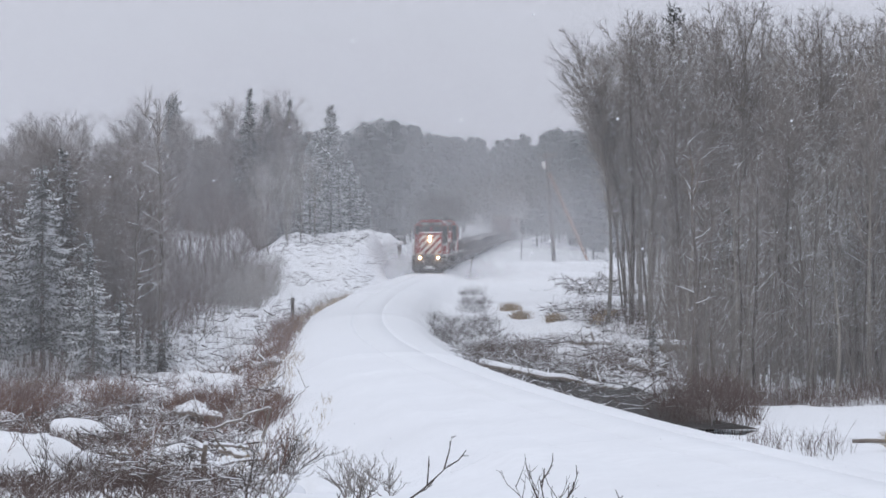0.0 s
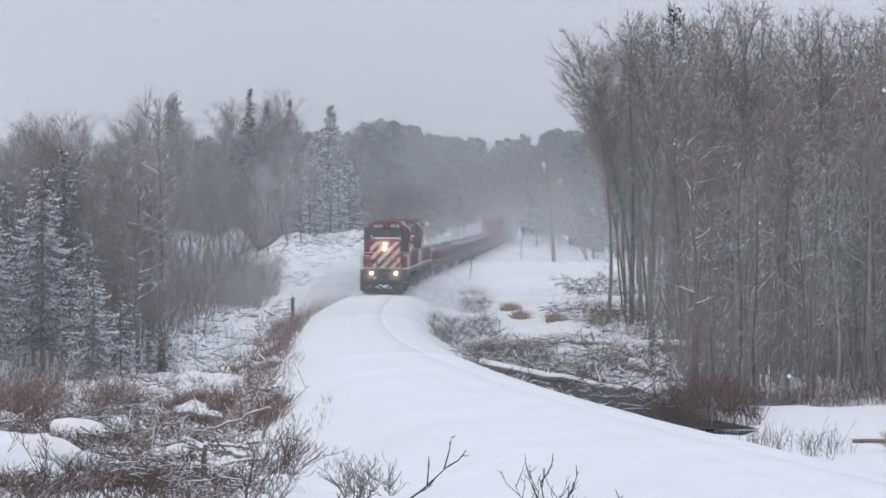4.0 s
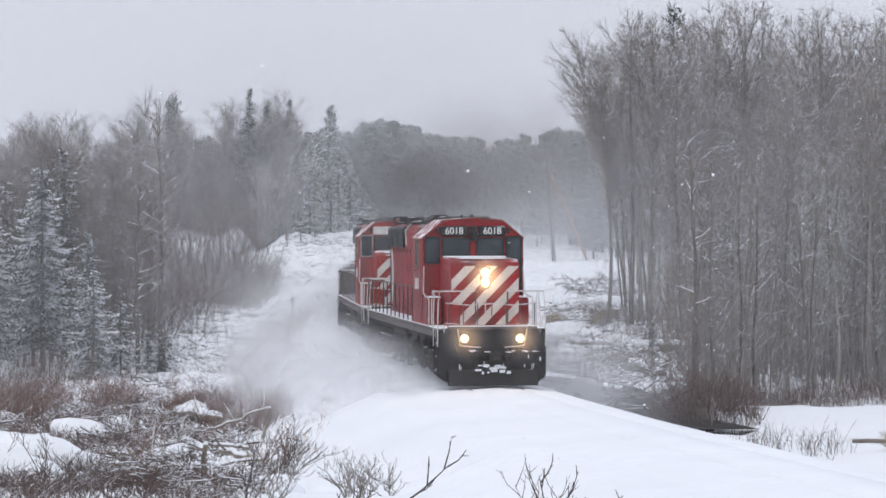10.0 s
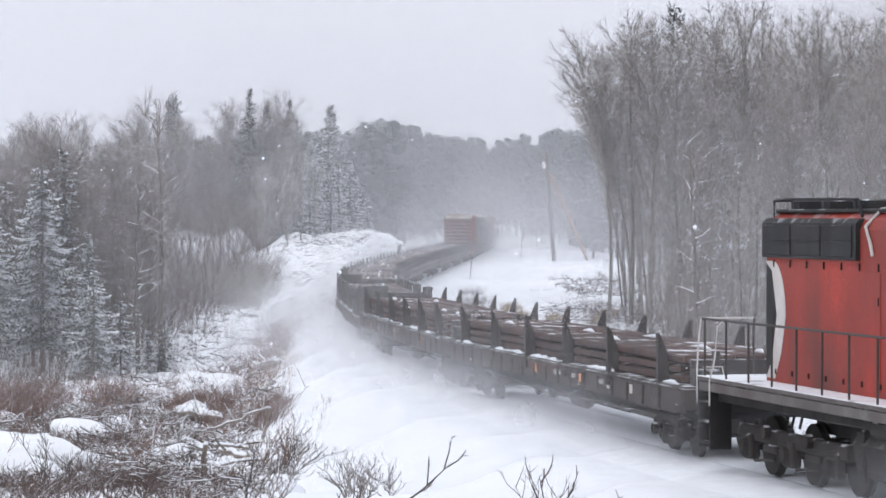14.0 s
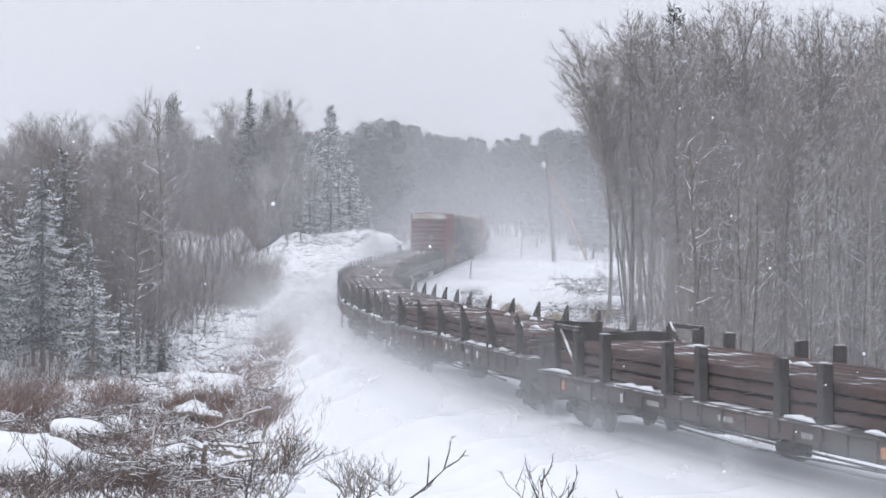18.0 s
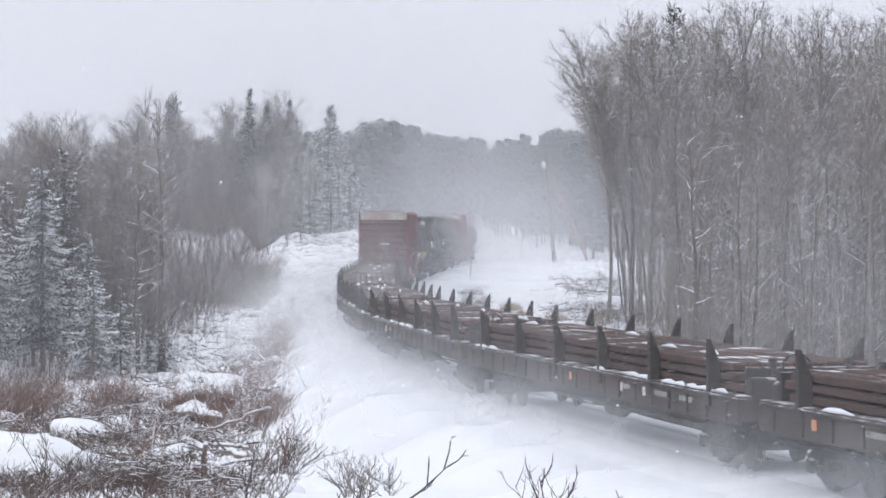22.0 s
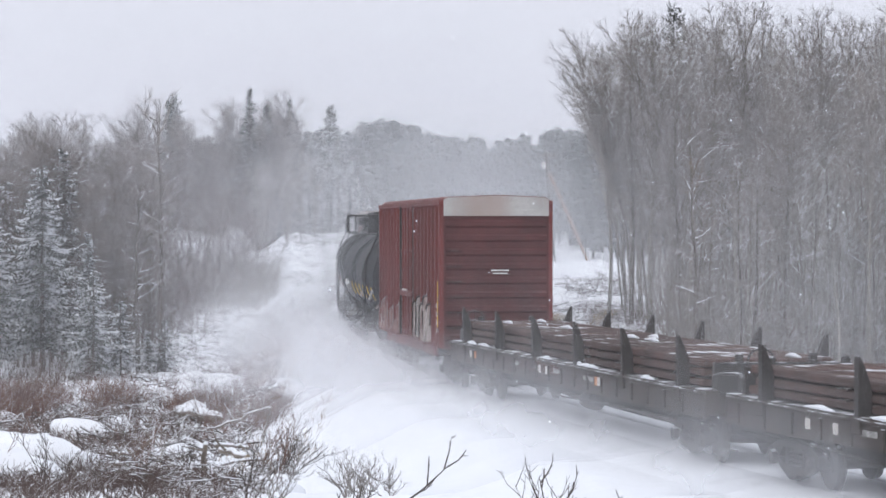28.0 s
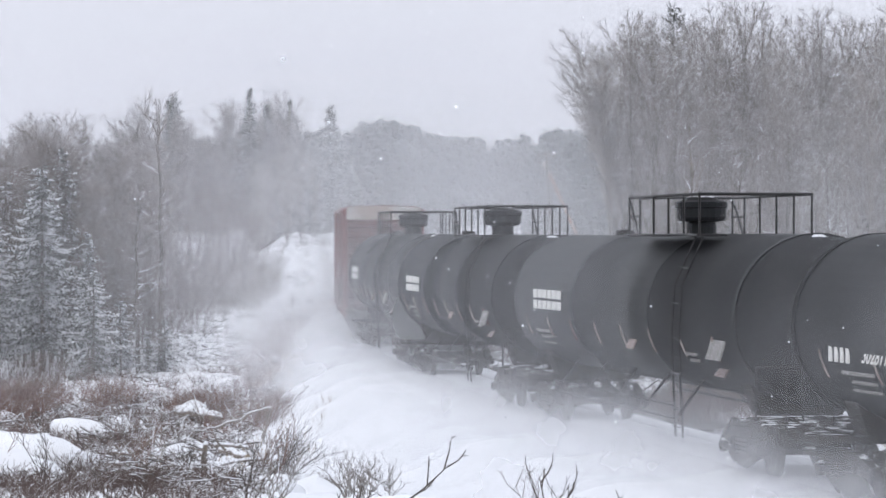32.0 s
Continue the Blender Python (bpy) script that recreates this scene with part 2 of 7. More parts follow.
GRASS = material("dead_grass", (0.34, 0.26, 0.17), 0.9, vary=0.3, scale=1, fine=9, bump=0, snow=0.4, snow_scale=1.5, snow_low=0.5)
LOG = material("fallen_log_bark", (0.20, 0.17, 0.145), 0.9, vary=0.35, scale=2, fine=22, bump=0.6, snow=0.9, snow_scale=1.6, snow_low=0.15)
WATER = material("ditch_water", (0.030, 0.027, 0.024), 0.5, vary=0.3, scale=0.8, fine=3, bump=0.1, spec=0.06)
POLE_WOOD = material("weathered_pole_wood", (0.075, 0.06, 0.05), 0.85, vary=0.3, scale=2, fine=25, bump=0.4)
RED = material("red_engine_paint", (0.30, 0.016, 0.018), 0.42, vary=0.16, scale=1.1, fine=9, bump=0.06, dirt=(0.085, 0.022, 0.02), dirt_amount=0.8, snow=0.25, snow_scale=2.2, snow_low=0.75, spec=0.18)
PALE_PAINT = material("worn_pale_paint", (0.27, 0.16, 0.15), 0.7, vary=0.4, scale=5, fine=22, bump=0.05, dirt=(0.16, 0.05, 0.045), dirt_amount=0.6)
DUSTY_RED = material("snow_dusted_red_paint", (0.29, 0.036, 0.036), 0.6, vary=0.3, scale=1.6, fine=14, bump=0.1, dirt=(0.075, 0.030, 0.028), dirt_amount=0.9, snow=0.35, snow_scale=2.2, snow_low=0.7, spec=0.18)
ROOF_RED = material("snow_streaked_red_roof_paint", (0.30, 0.05, 0.045), 0.6, vary=0.25, scale=2.5, fine=14, bump=0.1, dirt=(0.10, 0.035, 0.03), dirt_amount=0.7, snow=0.42, snow_scale=3.2, snow_low=0.4)
OLIVE = material("olive_window_frame", (0.135, 0.115, 0.07), 0.6, vary=0.2, scale=5, fine=30, bump=0.05)
CAB_PANE = material("frosted_cab_glass", (0.030, 0.040, 0.045), 0.10, vary=0.6, scale=2.2, fine=9, bump=0, spec=0.35)
SMOKED = material("smoke_darkened_red_paint", (0.10, 0.040, 0.038), 0.65, vary=0.4, scale=4, fine=20, bump=0.05)
ORANGE_RED = material("sun_faded_orange_red_paint", (0.36, 0.050, 0.036), 0.55, vary=0.2, scale=1.0, fine=12, bump=0.06, dirt=(0.14, 0.045, 0.038), dirt_amount=0.9, snow=0.3, snow_scale=2.2, snow_low=0.75, spec=0.18)
FADED_RED = material("faded_red_engine_paint", (0.36, 0.036, 0.028), 0.55, vary=0.18, scale=1.1, fine=9, bump=0.06, dirt=(0.095, 0.034, 0.03), dirt_amount=0.9, snow=0.35, snow_scale=2.2, snow_low=0.75, spec=0.18)
BLACK = material("black_enamel", (0.014, 0.014, 0.015), 0.6, vary=0.3, scale=1.5, fine=14, bump=0.08, spec=0.25, dirt=(0.05, 0.046, 0.043), dirt_amount=0.4, snow=0.2, snow_scale=3, snow_low=0.6)
GRIME = material("grimy_running_gear", (0.028, 0.025, 0.023), 0.8, vary=0.35, scale=2.5, fine=20, bump=0.3, spec=0.2, dirt=(0.07, 0.062, 0.058), dirt_amount=0.4, snow=0.2, snow_scale=3, snow_low=0.5)
WALKWAY = material("snowy_walkway_steel", (0.10, 0.085, 0.08), 0.7, vary=0.25, scale=3, fine=22, bump=0.2, snow=1.0, snow_scale=1.2, snow_low=0.4)
STRIPE = material("white_stripe_paint", (0.54, 0.51, 0.48), 0.5, vary=0.12, scale=2, fine=14, bump=0.05, dirt=(0.30, 0.25, 0.22), dirt_amount=0.5)
SILL_DIRT = material("grimy_white_sill_paint", (0.13, 0.118, 0.11), 0.7, vary=0.3, scale=1.3, fine=12, bump=0.05, dirt=(0.07, 0.055, 0.05), dirt_amount=0.9)
RAILING = material("handrail_steel_white", (0.50, 0.48, 0.46), 0.5, vary=0.2, scale=4, fine=30, bump=0.05)
DARK_RAIL = material("handrail_steel_dark", (0.05, 0.042, 0.04), 0.6, vary=0.25, scale=4, fine=30, bump=0.05)
RUST = material("rusty_beam_steel", (0.082, 0.046, 0.038), 0.85, vary=0.5, scale=0.7, fine=18, bump=0.3, dirt=(0.06, 0.045, 0.04), dirt_amount=0.7, snow=0.14, snow_scale=0.9, snow_low=0.7)
CAR_BROWN = material("weathered_brown_car_paint", (0.050, 0.040, 0.036), 0.8, vary=0.4, scale=1.3, fine=9, bump=0.05, dirt=(0.095, 0.082, 0.075), dirt_amount=0.45, snow=0.4, snow_scale=1.4, snow_low=0.5)
STAKE = material("dark_stake_steel", (0.045, 0.040, 0.038), 0.75, vary=0.3, scale=3, fine=20, bump=0.2, snow=0.4, snow_scale=3, snow_low=0.6)
BOX_RED = material("oxide_red_boxcar_paint", (0.152, 0.041, 0.038), 0.6, vary=0.2, scale=0.6, fine=8, bump=0.08, dirt=(0.10, 0.045, 0.042), dirt_amount=0.7, snow=0.05, snow_scale=2, snow_low=0.7, spec=0.2)
# darker copy of BOX_RED: the ends' weaker light put into the colour
BOX_END = material("shaded_red_boxcar_paint", (0.085, 0.026, 0.025), 0.7, vary=0.25, scale=0.8, fine=9, bump=0.08, dirt=(0.05, 0.028, 0.027), dirt_amount=0.8)
BOX_WHITE = material("dirty_white_panel_paint", (0.40, 0.39, 0.375), 0.6, vary=0.14, scale=1.2, fine=10, bump=0.05, dirt=(0.28, 0.16, 0.12), dirt_amount=0.45)
TANK = material("black_tank_paint", (0.011, 0.012, 0.014), 0.6, vary=0.3, scale=0.5, fine=5, bump=0, dirt=(0.034, 0.034, 0.035), dirt_amount=0.5, snow=0.22, snow_scale=0.8, snow_low=0.95, spec=0.16)
# dark brown for latches and a cab seam, and for painted shade beside boxcar ribs
SEAM_AND_SHADE = material("dark_seam_and_rib_shade", (0.030, 0.013, 0.012), 0.8, vary=0.4, scale=1.5, fine=14, bump=0.1)
CHALK = material("faded_sprayed_white", (0.36, 0.32, 0.30), 0.7, vary=0.5, scale=3, fine=20, bump=0, dirt=(0.16, 0.06, 0.055), dirt_amount=0.8)
YELLOW = material("reflective_yellow_tape", (0.62, 0.40, 0.06), 0.5, vary=0.1, bump=0)
ORANGE = material("orange_plate", (0.55, 0.22, 0.10), 0.6, vary=0.15, bump=0)
WORN_WHITE = material("worn_white_lettering", (0.26, 0.25, 0.24), 0.7, vary=0.4, scale=6, fine=22, bump=0)
WHITE = material("white_lettering", (0.70, 0.69, 0.66), 0.6, vary=0.1, scale=6, bump=0)
STEEL = material("bare_rail_steel", (0.16, 0.15, 0.145), 0.4, metal=0.7, vary=0.3, scale=4, fine=30, bump=0.1)
LAMP_ON = glow("lit_headlamp", (1.0, 0.56, 0.22), 220.0)
DITCH_ON = glow("lit_ditch_lamp", (1.0, 0.56, 0.22), 120.0)
# emission on the reflector ring stands in for the lamp's warm halo
LAMP_RIM = glow("lamp_halo_rim", (1.0, 0.55, 0.20), 1.6)
LAMP_OFF = material("unlit_headlamp_glass", (0.45, 0.46, 0.47), 0.15, vary=0.1, bump=0, spec=0.6)
BRACE = material("weathered_brace_wood", (0.26, 0.14, 0.08), 0.85, vary=0.25, scale=2, fine=25, bump=0.3)

# ---- ground: one sheet out to the horizon ----
def steps(spec):
    out = [spec[0][0]]
    for a, b, st in spec:
        n = max(1, round((b - a) / st))
        out += [a + (b - a) * (i + 1) / n for i in range(n)]
    return out


xs = steps(((-2500, -300, 220), (-300, -60, 12), (-60, -28, 2.0), (-28, 28, 0.42), (28, 60, 2.0), (60, 300, 12), (300, 2500, 220)))
ys = steps(((-1200, -100, 110), (-100, 30, 5), (30, 130, 0.55), (130, 330, 1.4), (330, 700, 8), (700, 4000, 150)))
land = Shape()
for yy in ys:
    for xx in xs:
        land.v.append((xx, yy, ground_z(xx, yy)))
nx = len(xs)
for j in range(len(ys) - 1):
    for i in range(nx - 1):
        land.f.append((j * nx + i, j * nx + i + 1, (j + 1) * nx + i + 1, (j + 1) * nx + i))
thing("ground", "snow-covered ground with embankment, ditch and low banks", "ground", kind="structure", shape=land, mat=SNOW, soft=True, tidy=False)

# the snowed-in track bed with two shallow grooves over the rails
bed = Shape()
prof = ((-2.5, -0.24), (-1.9, -0.10), (-0.88, -0.015), (-0.80, -0.02), (-0.76, -0.055), (-0.70, -0.055), (-0.66, -0.015), (0, 0.02),
        (0.66, -0.015), (0.70, -0.055), (0.76, -0.055), (0.80, -0.02), (0.88, -0.015), (1.7, -0.10), (2.2, -0.26))
picked = [r for r in LINE if 700 > r[2] > -160][::2]
for k, (s, x, d, a) in enumerate(picked):
    for o, z in prof:
        wob = 0.012 * noise.noise(Vector((o * 2, s * 0.3, 9)))
        bed.v.append((x + o * cos(a), d + o * sin(a), track_z(d) + z + wob))
np_ = len(prof)
for k in range(len(picked) - 1):
    for i in range(np_ - 1):
        bed.f.append((k * np_ + i, (k + 1) * np_ + i, (k + 1) * np_ + i + 1, k * np_ + i + 1))
thing("track_bed", "snow-buried railway track with two rail grooves", "railway track", kind="structure", shape=bed, mat=SNOW, soft=True, tidy=False)
for side in (-1, 1):
    rail = Shape()
    for k, (s, x, d, a) in enumerate(picked):
        for o, z in ((-0.028, -0.12), (-0.028, -0.072), (0.028, -0.072), (0.028, -0.12)):
            o += side * 0.73
            rail.v.append((x + o * cos(a), d + o * sin(a), track_z(d) + z))
    for k in range(len(picked) - 1):
        for i in range(3):
            rail.f.append((k * 4 + i, (k + 1) * 4 + i, (k + 1) * 4 + i + 1, k * 4 + i + 1))
    thing("rail", "steel rail almost buried in snow", "rail", kind="structure", shape=rail, mat=STEEL, tidy=False)

# dark open water of the ditch beyond the embankment
ditch = Shape()
cols = [90 + 0.8 * i for i in range(48)]
for d in cols:
    x0 = track_x(d) + 4.3
    w = 5.4 + 0.5 * sin(d * 0.3)
    for q in range(6):
        ditch.v.append((x0 + w * q / 5 + 0.12 * noise.noise(Vector((d * 0.4, q, 0))), d, -2.2))
for k in range(len(cols) - 1):
    for q in range(5):
        ditch.f.append((k * 6 + q, k * 6 + q + 1, (k + 1) * 6 + q + 1, (k + 1) * 6 + q))
thing("ditch_water", "dark open water in the ditch beside the embankment", "water", kind="structure", shape=ditch, mat=WATER, tidy=False)


# ---- trees ----
def bare_tree(rng, height, spread, limbs, lean=0.0, low=0.25, twigs=5, r0=None, up=0.8, top=0.6):
    """Trunk and branches of one leafless tree."""
    trunk, crown = Shape(), Shape()
    r0 = r0 or height * 0.0085
    n = 9
    bx, by = rng.uniform(-1, 1) * 0.02 * height, rng.uniform(-1, 1) * 0.02 * height
    axis = []
    for i in range(n + 1):
        u = i / n
        axis.append(Vector((lean * height * u ** 1.3 + bx * sin(u * 4 + bx) + rng.uniform(-1, 1) * 0.006 * height, by * sin(u * 5), height * 0.94 * u)))
    trunk.tube(axis, [r0 * (1 - u / n) ** 0.85 + 0.012 for u in range(n + 1)], 6)

    def at(u):
        k = min(int(u * n), n - 1)
        return axis[k].lerp(axis[k + 1], u * n - k)

    def branch(p, d, length, r, level):
        k = (5, 2, 1)[level]
        pts, q = [p], p.copy()
        for i in range(k):
            d = (d + Vector((rng.uniform(-1, 1), rng.uniform(-1, 1), rng.uniform(-0.5, 0.9))) * (0.34 if level == 0 else 0.25)).normalized()
            q = q + d * (length / k)
            pts.append(q.copy())
        crown.tube(pts, [r * (1 - 0.8 * i / k) for i in range(k + 1)], 4 if level == 0 else 3, cap=False)
        if level < 2:
            m = twigs if level == 0 else 3
            for _ in range(m):
                i = rng.randint(1, k)
                w = Vector((rng.uniform(-1, 1), rng.uniform(-1, 1), rng.uniform(-0.35, 1.0)))
                branch(pts[i] if i == k else pts[i].lerp(pts[i - 1], rng.random()), (d * 0.55 + w.normalized()).normalized(),
                       length * rng.uniform(0.32, 0.6), max(r * 0.5, 0.0062), level + 1)
    for _ in range(4):
        branch(at(rng.uniform(0.74, 0.9)), Vector((rng.uniform(-0.5, 0.5), rng.uniform(-0.5, 0.5), 1)).normalized(), height * rng.uniform(0.09, 0.16), r0 * 0.3 + 0.01, 0)
    for i in range(limbs):
        u = low + (0.99 - low) * (i + rng.random()) / limbs
        a = rng.uniform(0, 2 * pi)
        d = Vector((cos(a), sin(a), rng.uniform(-0.1, 0.5) + up * 1.1 * u)).normalized()
        shape = 1 - 0.75 * abs((u - low) / (1 - low) - top)
        branch(at(u), d, spread * max(shape, 0.22) * rng.uniform(0.6, 1.1), max(r0 * 0.42 * (1 - u) + 0.012, 0.014), 0)
    return trunk, crown


def dome_tree(rng, height, radius, low=0.4, limbs=40, subs=7, lean=0.0, r0=None, twigs=6):
    """A leafless tree whose ascending limbs fan out to a rounded crown of fine twigs."""
    trunk, crown = Shape(), Shape()
    r0 = r0 or height * 0.0072
    n = 10
    bx, by = rng.uniform(-1, 1) * 0.015 * height, rng.uniform(-1, 1) * 0.015 * height
    axis = [Vector((lean * height * (i / n) ** 1.4 + bx * sin(i * 0.5), by * sin(i * 0.6), height * 0.86 * i / n)) for i in range(n + 1)]
    trunk.tube(axis, [r0 * (1 - i / n) ** 0.8 + 0.012 for i in range(n + 1)], 6)

    def at(z):
        u = min(max(z / (height * 0.86), 0.0), 0.999)
        k = int(u * n)
        return axis[k].lerp(axis[k + 1], u * n - k)
    cap = min(radius * 1.35, height * 0.4)
    z_low = height * low
    knob = [(rng.uniform(0, 2 * pi), rng.uniform(0.06, 0.16)) for _ in range(3)]

    def reach(z, a):
        """How far the crown spreads at a height, towards a side."""
        if z > height - cap:
            e = max(1 - ((z - height + cap) / cap) ** 2, 0) ** 0.5
        else:
            e = 0.45 + 0.55 * max(z - z_low, 0) / (height - cap - z_low)
        return radius * e * (1 + sum(q * sin(j * a + p) for j, (p, q) in enumerate(knob, 2)))

    def shaft(z):
        p = at(z)
        over = max(z - height * 0.86, 0)
        return Vector((p.x + lean * over * 1.2, p.y, z))
    for i in range(limbs):
        a = i * 2.4 + rng.uniform(-0.4, 0.4)
        z = z_low + (height - z_low) * rng.random() ** 0.62
        z = min(z, height * 0.992)
        hr = reach(z, a) * rng.uniform(0.1, 1.0) ** 0.45
        tip = shaft(z) + Vector((hr * cos(a), hr * sin(a), 0))
        p0 = at(max(z - hr * rng.uniform(1.0, 1.9) - rng.uniform(0.5, 1.6), 0.14 * height))
        ctl = p0 + Vector(((tip.x - p0.x) * 0.38, (tip.y - p0.y) * 0.38, (tip.z - p0.z) * 0.62))
        pts = []
        for q in range(6):
            f = q / 5
            w = p0 * (1 - f) ** 2 + ctl * 2 * f * (1 - f) + tip * f * f
            pts.append(w + (Vector((rng.gauss(0, 1), rng.gauss(0, 1), rng.gauss(0, 0.6))) * 0.045 * max(hr, 0.5) if 0 < q else Vector()))
        ln = (tip - p0).length
        r = min(0.006 + 0.0055 * ln, r0 * 0.4)
        crown.tube(pts, [r * (1 - 0.8 * q / 5) for q in range(6)], 4, cap=False)
        for _ in range(subs):
            q = rng.randint(2, 5)
            b = pts[q - 1].lerp(pts[q], rng.random())
            out = Vector((cos(a), sin(a), 0.35))
            d = ((pts[q] - pts[q - 1]).normalized() * 0.55 + out * 0.5 + Vector((rng.gauss(0, 0.65), rng.gauss(0, 0.65), rng.gauss(0.05, 0.5)))).normalized()
            s = radius * rng.uniform(0.18, 0.42)
            over = b.z + d.z * s - height
            if over > 0:
                s *= max(1 - over / max(d.z * s, 0.01), 0.25)
            m = b + d * s * 0.55
            d2 = (d + Vector((rng.gauss(0, 0.22), rng.gauss(0, 0.22), 0.22))).normalized()
            e = m + d2 * s * 0.45
            crown.tube([b, m, e], [0.0095, 0.0075, 0.003], 3, cap=False)
            for _ in range(twigs):
                g = b.lerp(m, rng.uniform(0.2, 1)) if rng.random() < 0.5 else m.lerp(e, rng.random())
                t = (d2 * 0.55 + Vector((rng.gauss(0, 0.6), rng.gauss(0, 0.6), rng.gauss(0.1, 0.5)))).normalized() * rng.uniform(0.16, 0.46)
                crown.tube([g, g + t], [0.0065, 0.0025], 3, cap=False)
    for _ in range(9):
        z = rng.uniform(0.1, max(low, 0.2)) * height
        a, b = rng.uniform(0, 2 * pi), at(z)
        e = b + Vector((cos(a), sin(a), rng.uniform(-0.2, 0.6))) * radius * rng.uniform(0.2, 0.5)
        crown.tube([b, b.lerp(e, 0.5) + Vector((0, 0, 0.08)), e], [0.016, 0.011, 0.004], 3, cap=False)
    return trunk, crown


def spruce(rng, height, width, whorls=30, low=0.07, fine=0.085, slim=0.8):
    """A spruce: drooping boughs in whorls, each fringed with short sprays of needles."""
    trunk, crown = Shape(), Shape()
    trunk.tube([(0, 0, 0), (0.03, 0.02, height * 0.5), (0, 0, height)], [height * 0.013, height * 0.008, 0.012], 6)
    for w in range(whorls):
        u = low + (0.985 - low) * w / whorls
        base = width * (1 - u) ** slim * rng.uniform(0.75, 1.1) + 0.10
        for k in range(rng.randint(8, 11)):
            a = rng.uniform(0, 2 * pi)
            z = height * (u + rng.uniform(-0.5, 0.5) / whorls)
            ln = base * rng.uniform(0.45, 1.2)
            d, side = Vector((cos(a), sin(a), 0)), Vector((-sin(a), cos(a), 0))
            droop = rng.uniform(0.15, 0.55)
            lift = rng.uniform(0.0, 0.2)

            def along(f):
                return d * ln * f + Vector((0, 0, z - ln * (droop * f - (droop * 0.35 + lift) * f ** 3)))
            crown.tube([along(f) for f in (0, 0.35, 0.7, 1.0)], [0.016, 0.012, 0.008, 0.003], 3, cap=False)
            for i in range(max(5, int(ln / fine))):
                f = rng.uniform(0.12, 1.0)
                p = along(f)
                tw = (0.26 * (1.1 - f) * min(ln, 1.5) + 0.09) * rng.uniform(0.6, 1.2)
                for sg in (-1, 1):
                    tip = p + side * sg * tw * 0.8 + d * tw * rng.uniform(0.4, 0.9) + Vector((0, 0, rng.uniform(-0.55, 0.1) * tw))
                    h = Vector((0, 0, 0.022)) + d * 0.028
                    crown.add([p - h, p + h, tip + h * 0.35, tip - h * 0.5], [(0, 1, 2, 3)])
                if rng.random() < 0.6:
                    tip = p + Vector((rng.gauss(0, 0.04), rng.gauss(0, 0.04), -rng.uniform(0.08, 0.24)))
                    crown.add([p - d * 0.04, p + d * 0.04, tip + d * 0.015, tip - d * 0.02], [(0, 1, 2, 3)])
    return trunk, crown


def pine(rng, height, crown_low=0.45, layers=20, reach=2.4):
    """A tall pine: a bare lower trunk under layered, uneven boughs of needles."""
    trunk, crown = Shape(), Shape()
    trunk.tube([(0, 0, 0), (0.1, 0, height * 0.5), (0, 0.05, height * 0.98)], [height * 0.012, height * 0.008, 0.02], 6)
    for c in range(layers * 2):
        for _ in range(4):
            f = rng.random() ** 0.85
            u = crown_low + (1 - crown_low) * f
            a = rng.uniform(0, 2 * pi)
            ln = (reach * (1 - f) ** 0.75 * min(0.55 + 2.2 * f, 1.0) + 0.25) * rng.uniform(0.5, 1.15)
            d = Vector((cos(a), sin(a), 0.15 + 0.5 * f))
            base = Vector((0, 0, height * u))
            crown.tube([base, base + d * ln], [0.03, 0.008], 3, cap=False)
            for _ in range(int(16 + 15 * ln)):
                g = rng.uniform(0.2, 1.05)
                q = base + d * ln * g + Vector((rng.gauss(0, 0.13 * ln), rng.gauss(0, 0.13 * ln), rng.gauss(0.05, 0.14)))
                w = (d * 0.7 + Vector((rng.gauss(0, 0.6), rng.gauss(0, 0.6), rng.uniform(-0.1, 0.9)))).normalized() * 0.24
                v = w.cross(Vector((rng.uniform(-1, 1), rng.uniform(-1, 1), 1))).normalized() * 0.045
                crown.add([q - v, q + v, q + w + v * 0.3, q + w - v * 0.3], [(0, 1, 2, 3)])
    return trunk, crown


def plant(proto, x, y, turn, scale, sink=0.15):
    m = Matrix.LocRotScale((x, y, ground_z(x, y) - sink), Euler((0, 0, turn)), (scale, scale, scale))
    c = copy_thing(proto, m)
    c.matrix_basis = m
    return c


rng = random.Random(11)


def tree_thing(pair, name, label, group, mats, x=0.0, y=0.0, turn=0.0):
    ob = thing(name, label, "tree", pose(x, y, ground_z(x, y) - 0.15, 0, 0, turn), group)
    part("trunk", pair[0], mats[0], ob)
    part("crown", pair[1], mats[1], ob, tidy=False)
    return ob


# right-hand wood of tall leafless poplars, with a few conifers among them
right_spots = []
rng_wood = random.Random(19)
for i in range(600):
    y = rng_wood.uniform(106, 235)
    lo = 0.115 * y if y < 132 else 9.4 + (y - 106) * 0.03
    x = lo + abs(rng_wood.gauss(0, 1)) * 0.13 * y + rng_wood.uniform(0, 0.4)
    if x > 0.21 * y + 6 or x < lo:
        continue
    if any((x - a) ** 2 + (y - b) ** 2 < 1.3 for a, b in right_spots):
        continue
    right_spots.append((x, y))
    if len(right_spots) >= 125:
        break
domes = []
for k in range(8):
    domes.append(dome_tree(random.Random(100 + k), 15.0, (2.5, 2.2, 2.8, 2.4, 2.6, 2.1, 2.9, 2.4)[k], low=(0.36, 0.42, 0.30, 0.45, 0.38, 0.28, 0.40, 0.33)[k], limbs=62, subs=8, twigs=4, lean=rng.uniform(-0.03, 0.02)))
homes = []


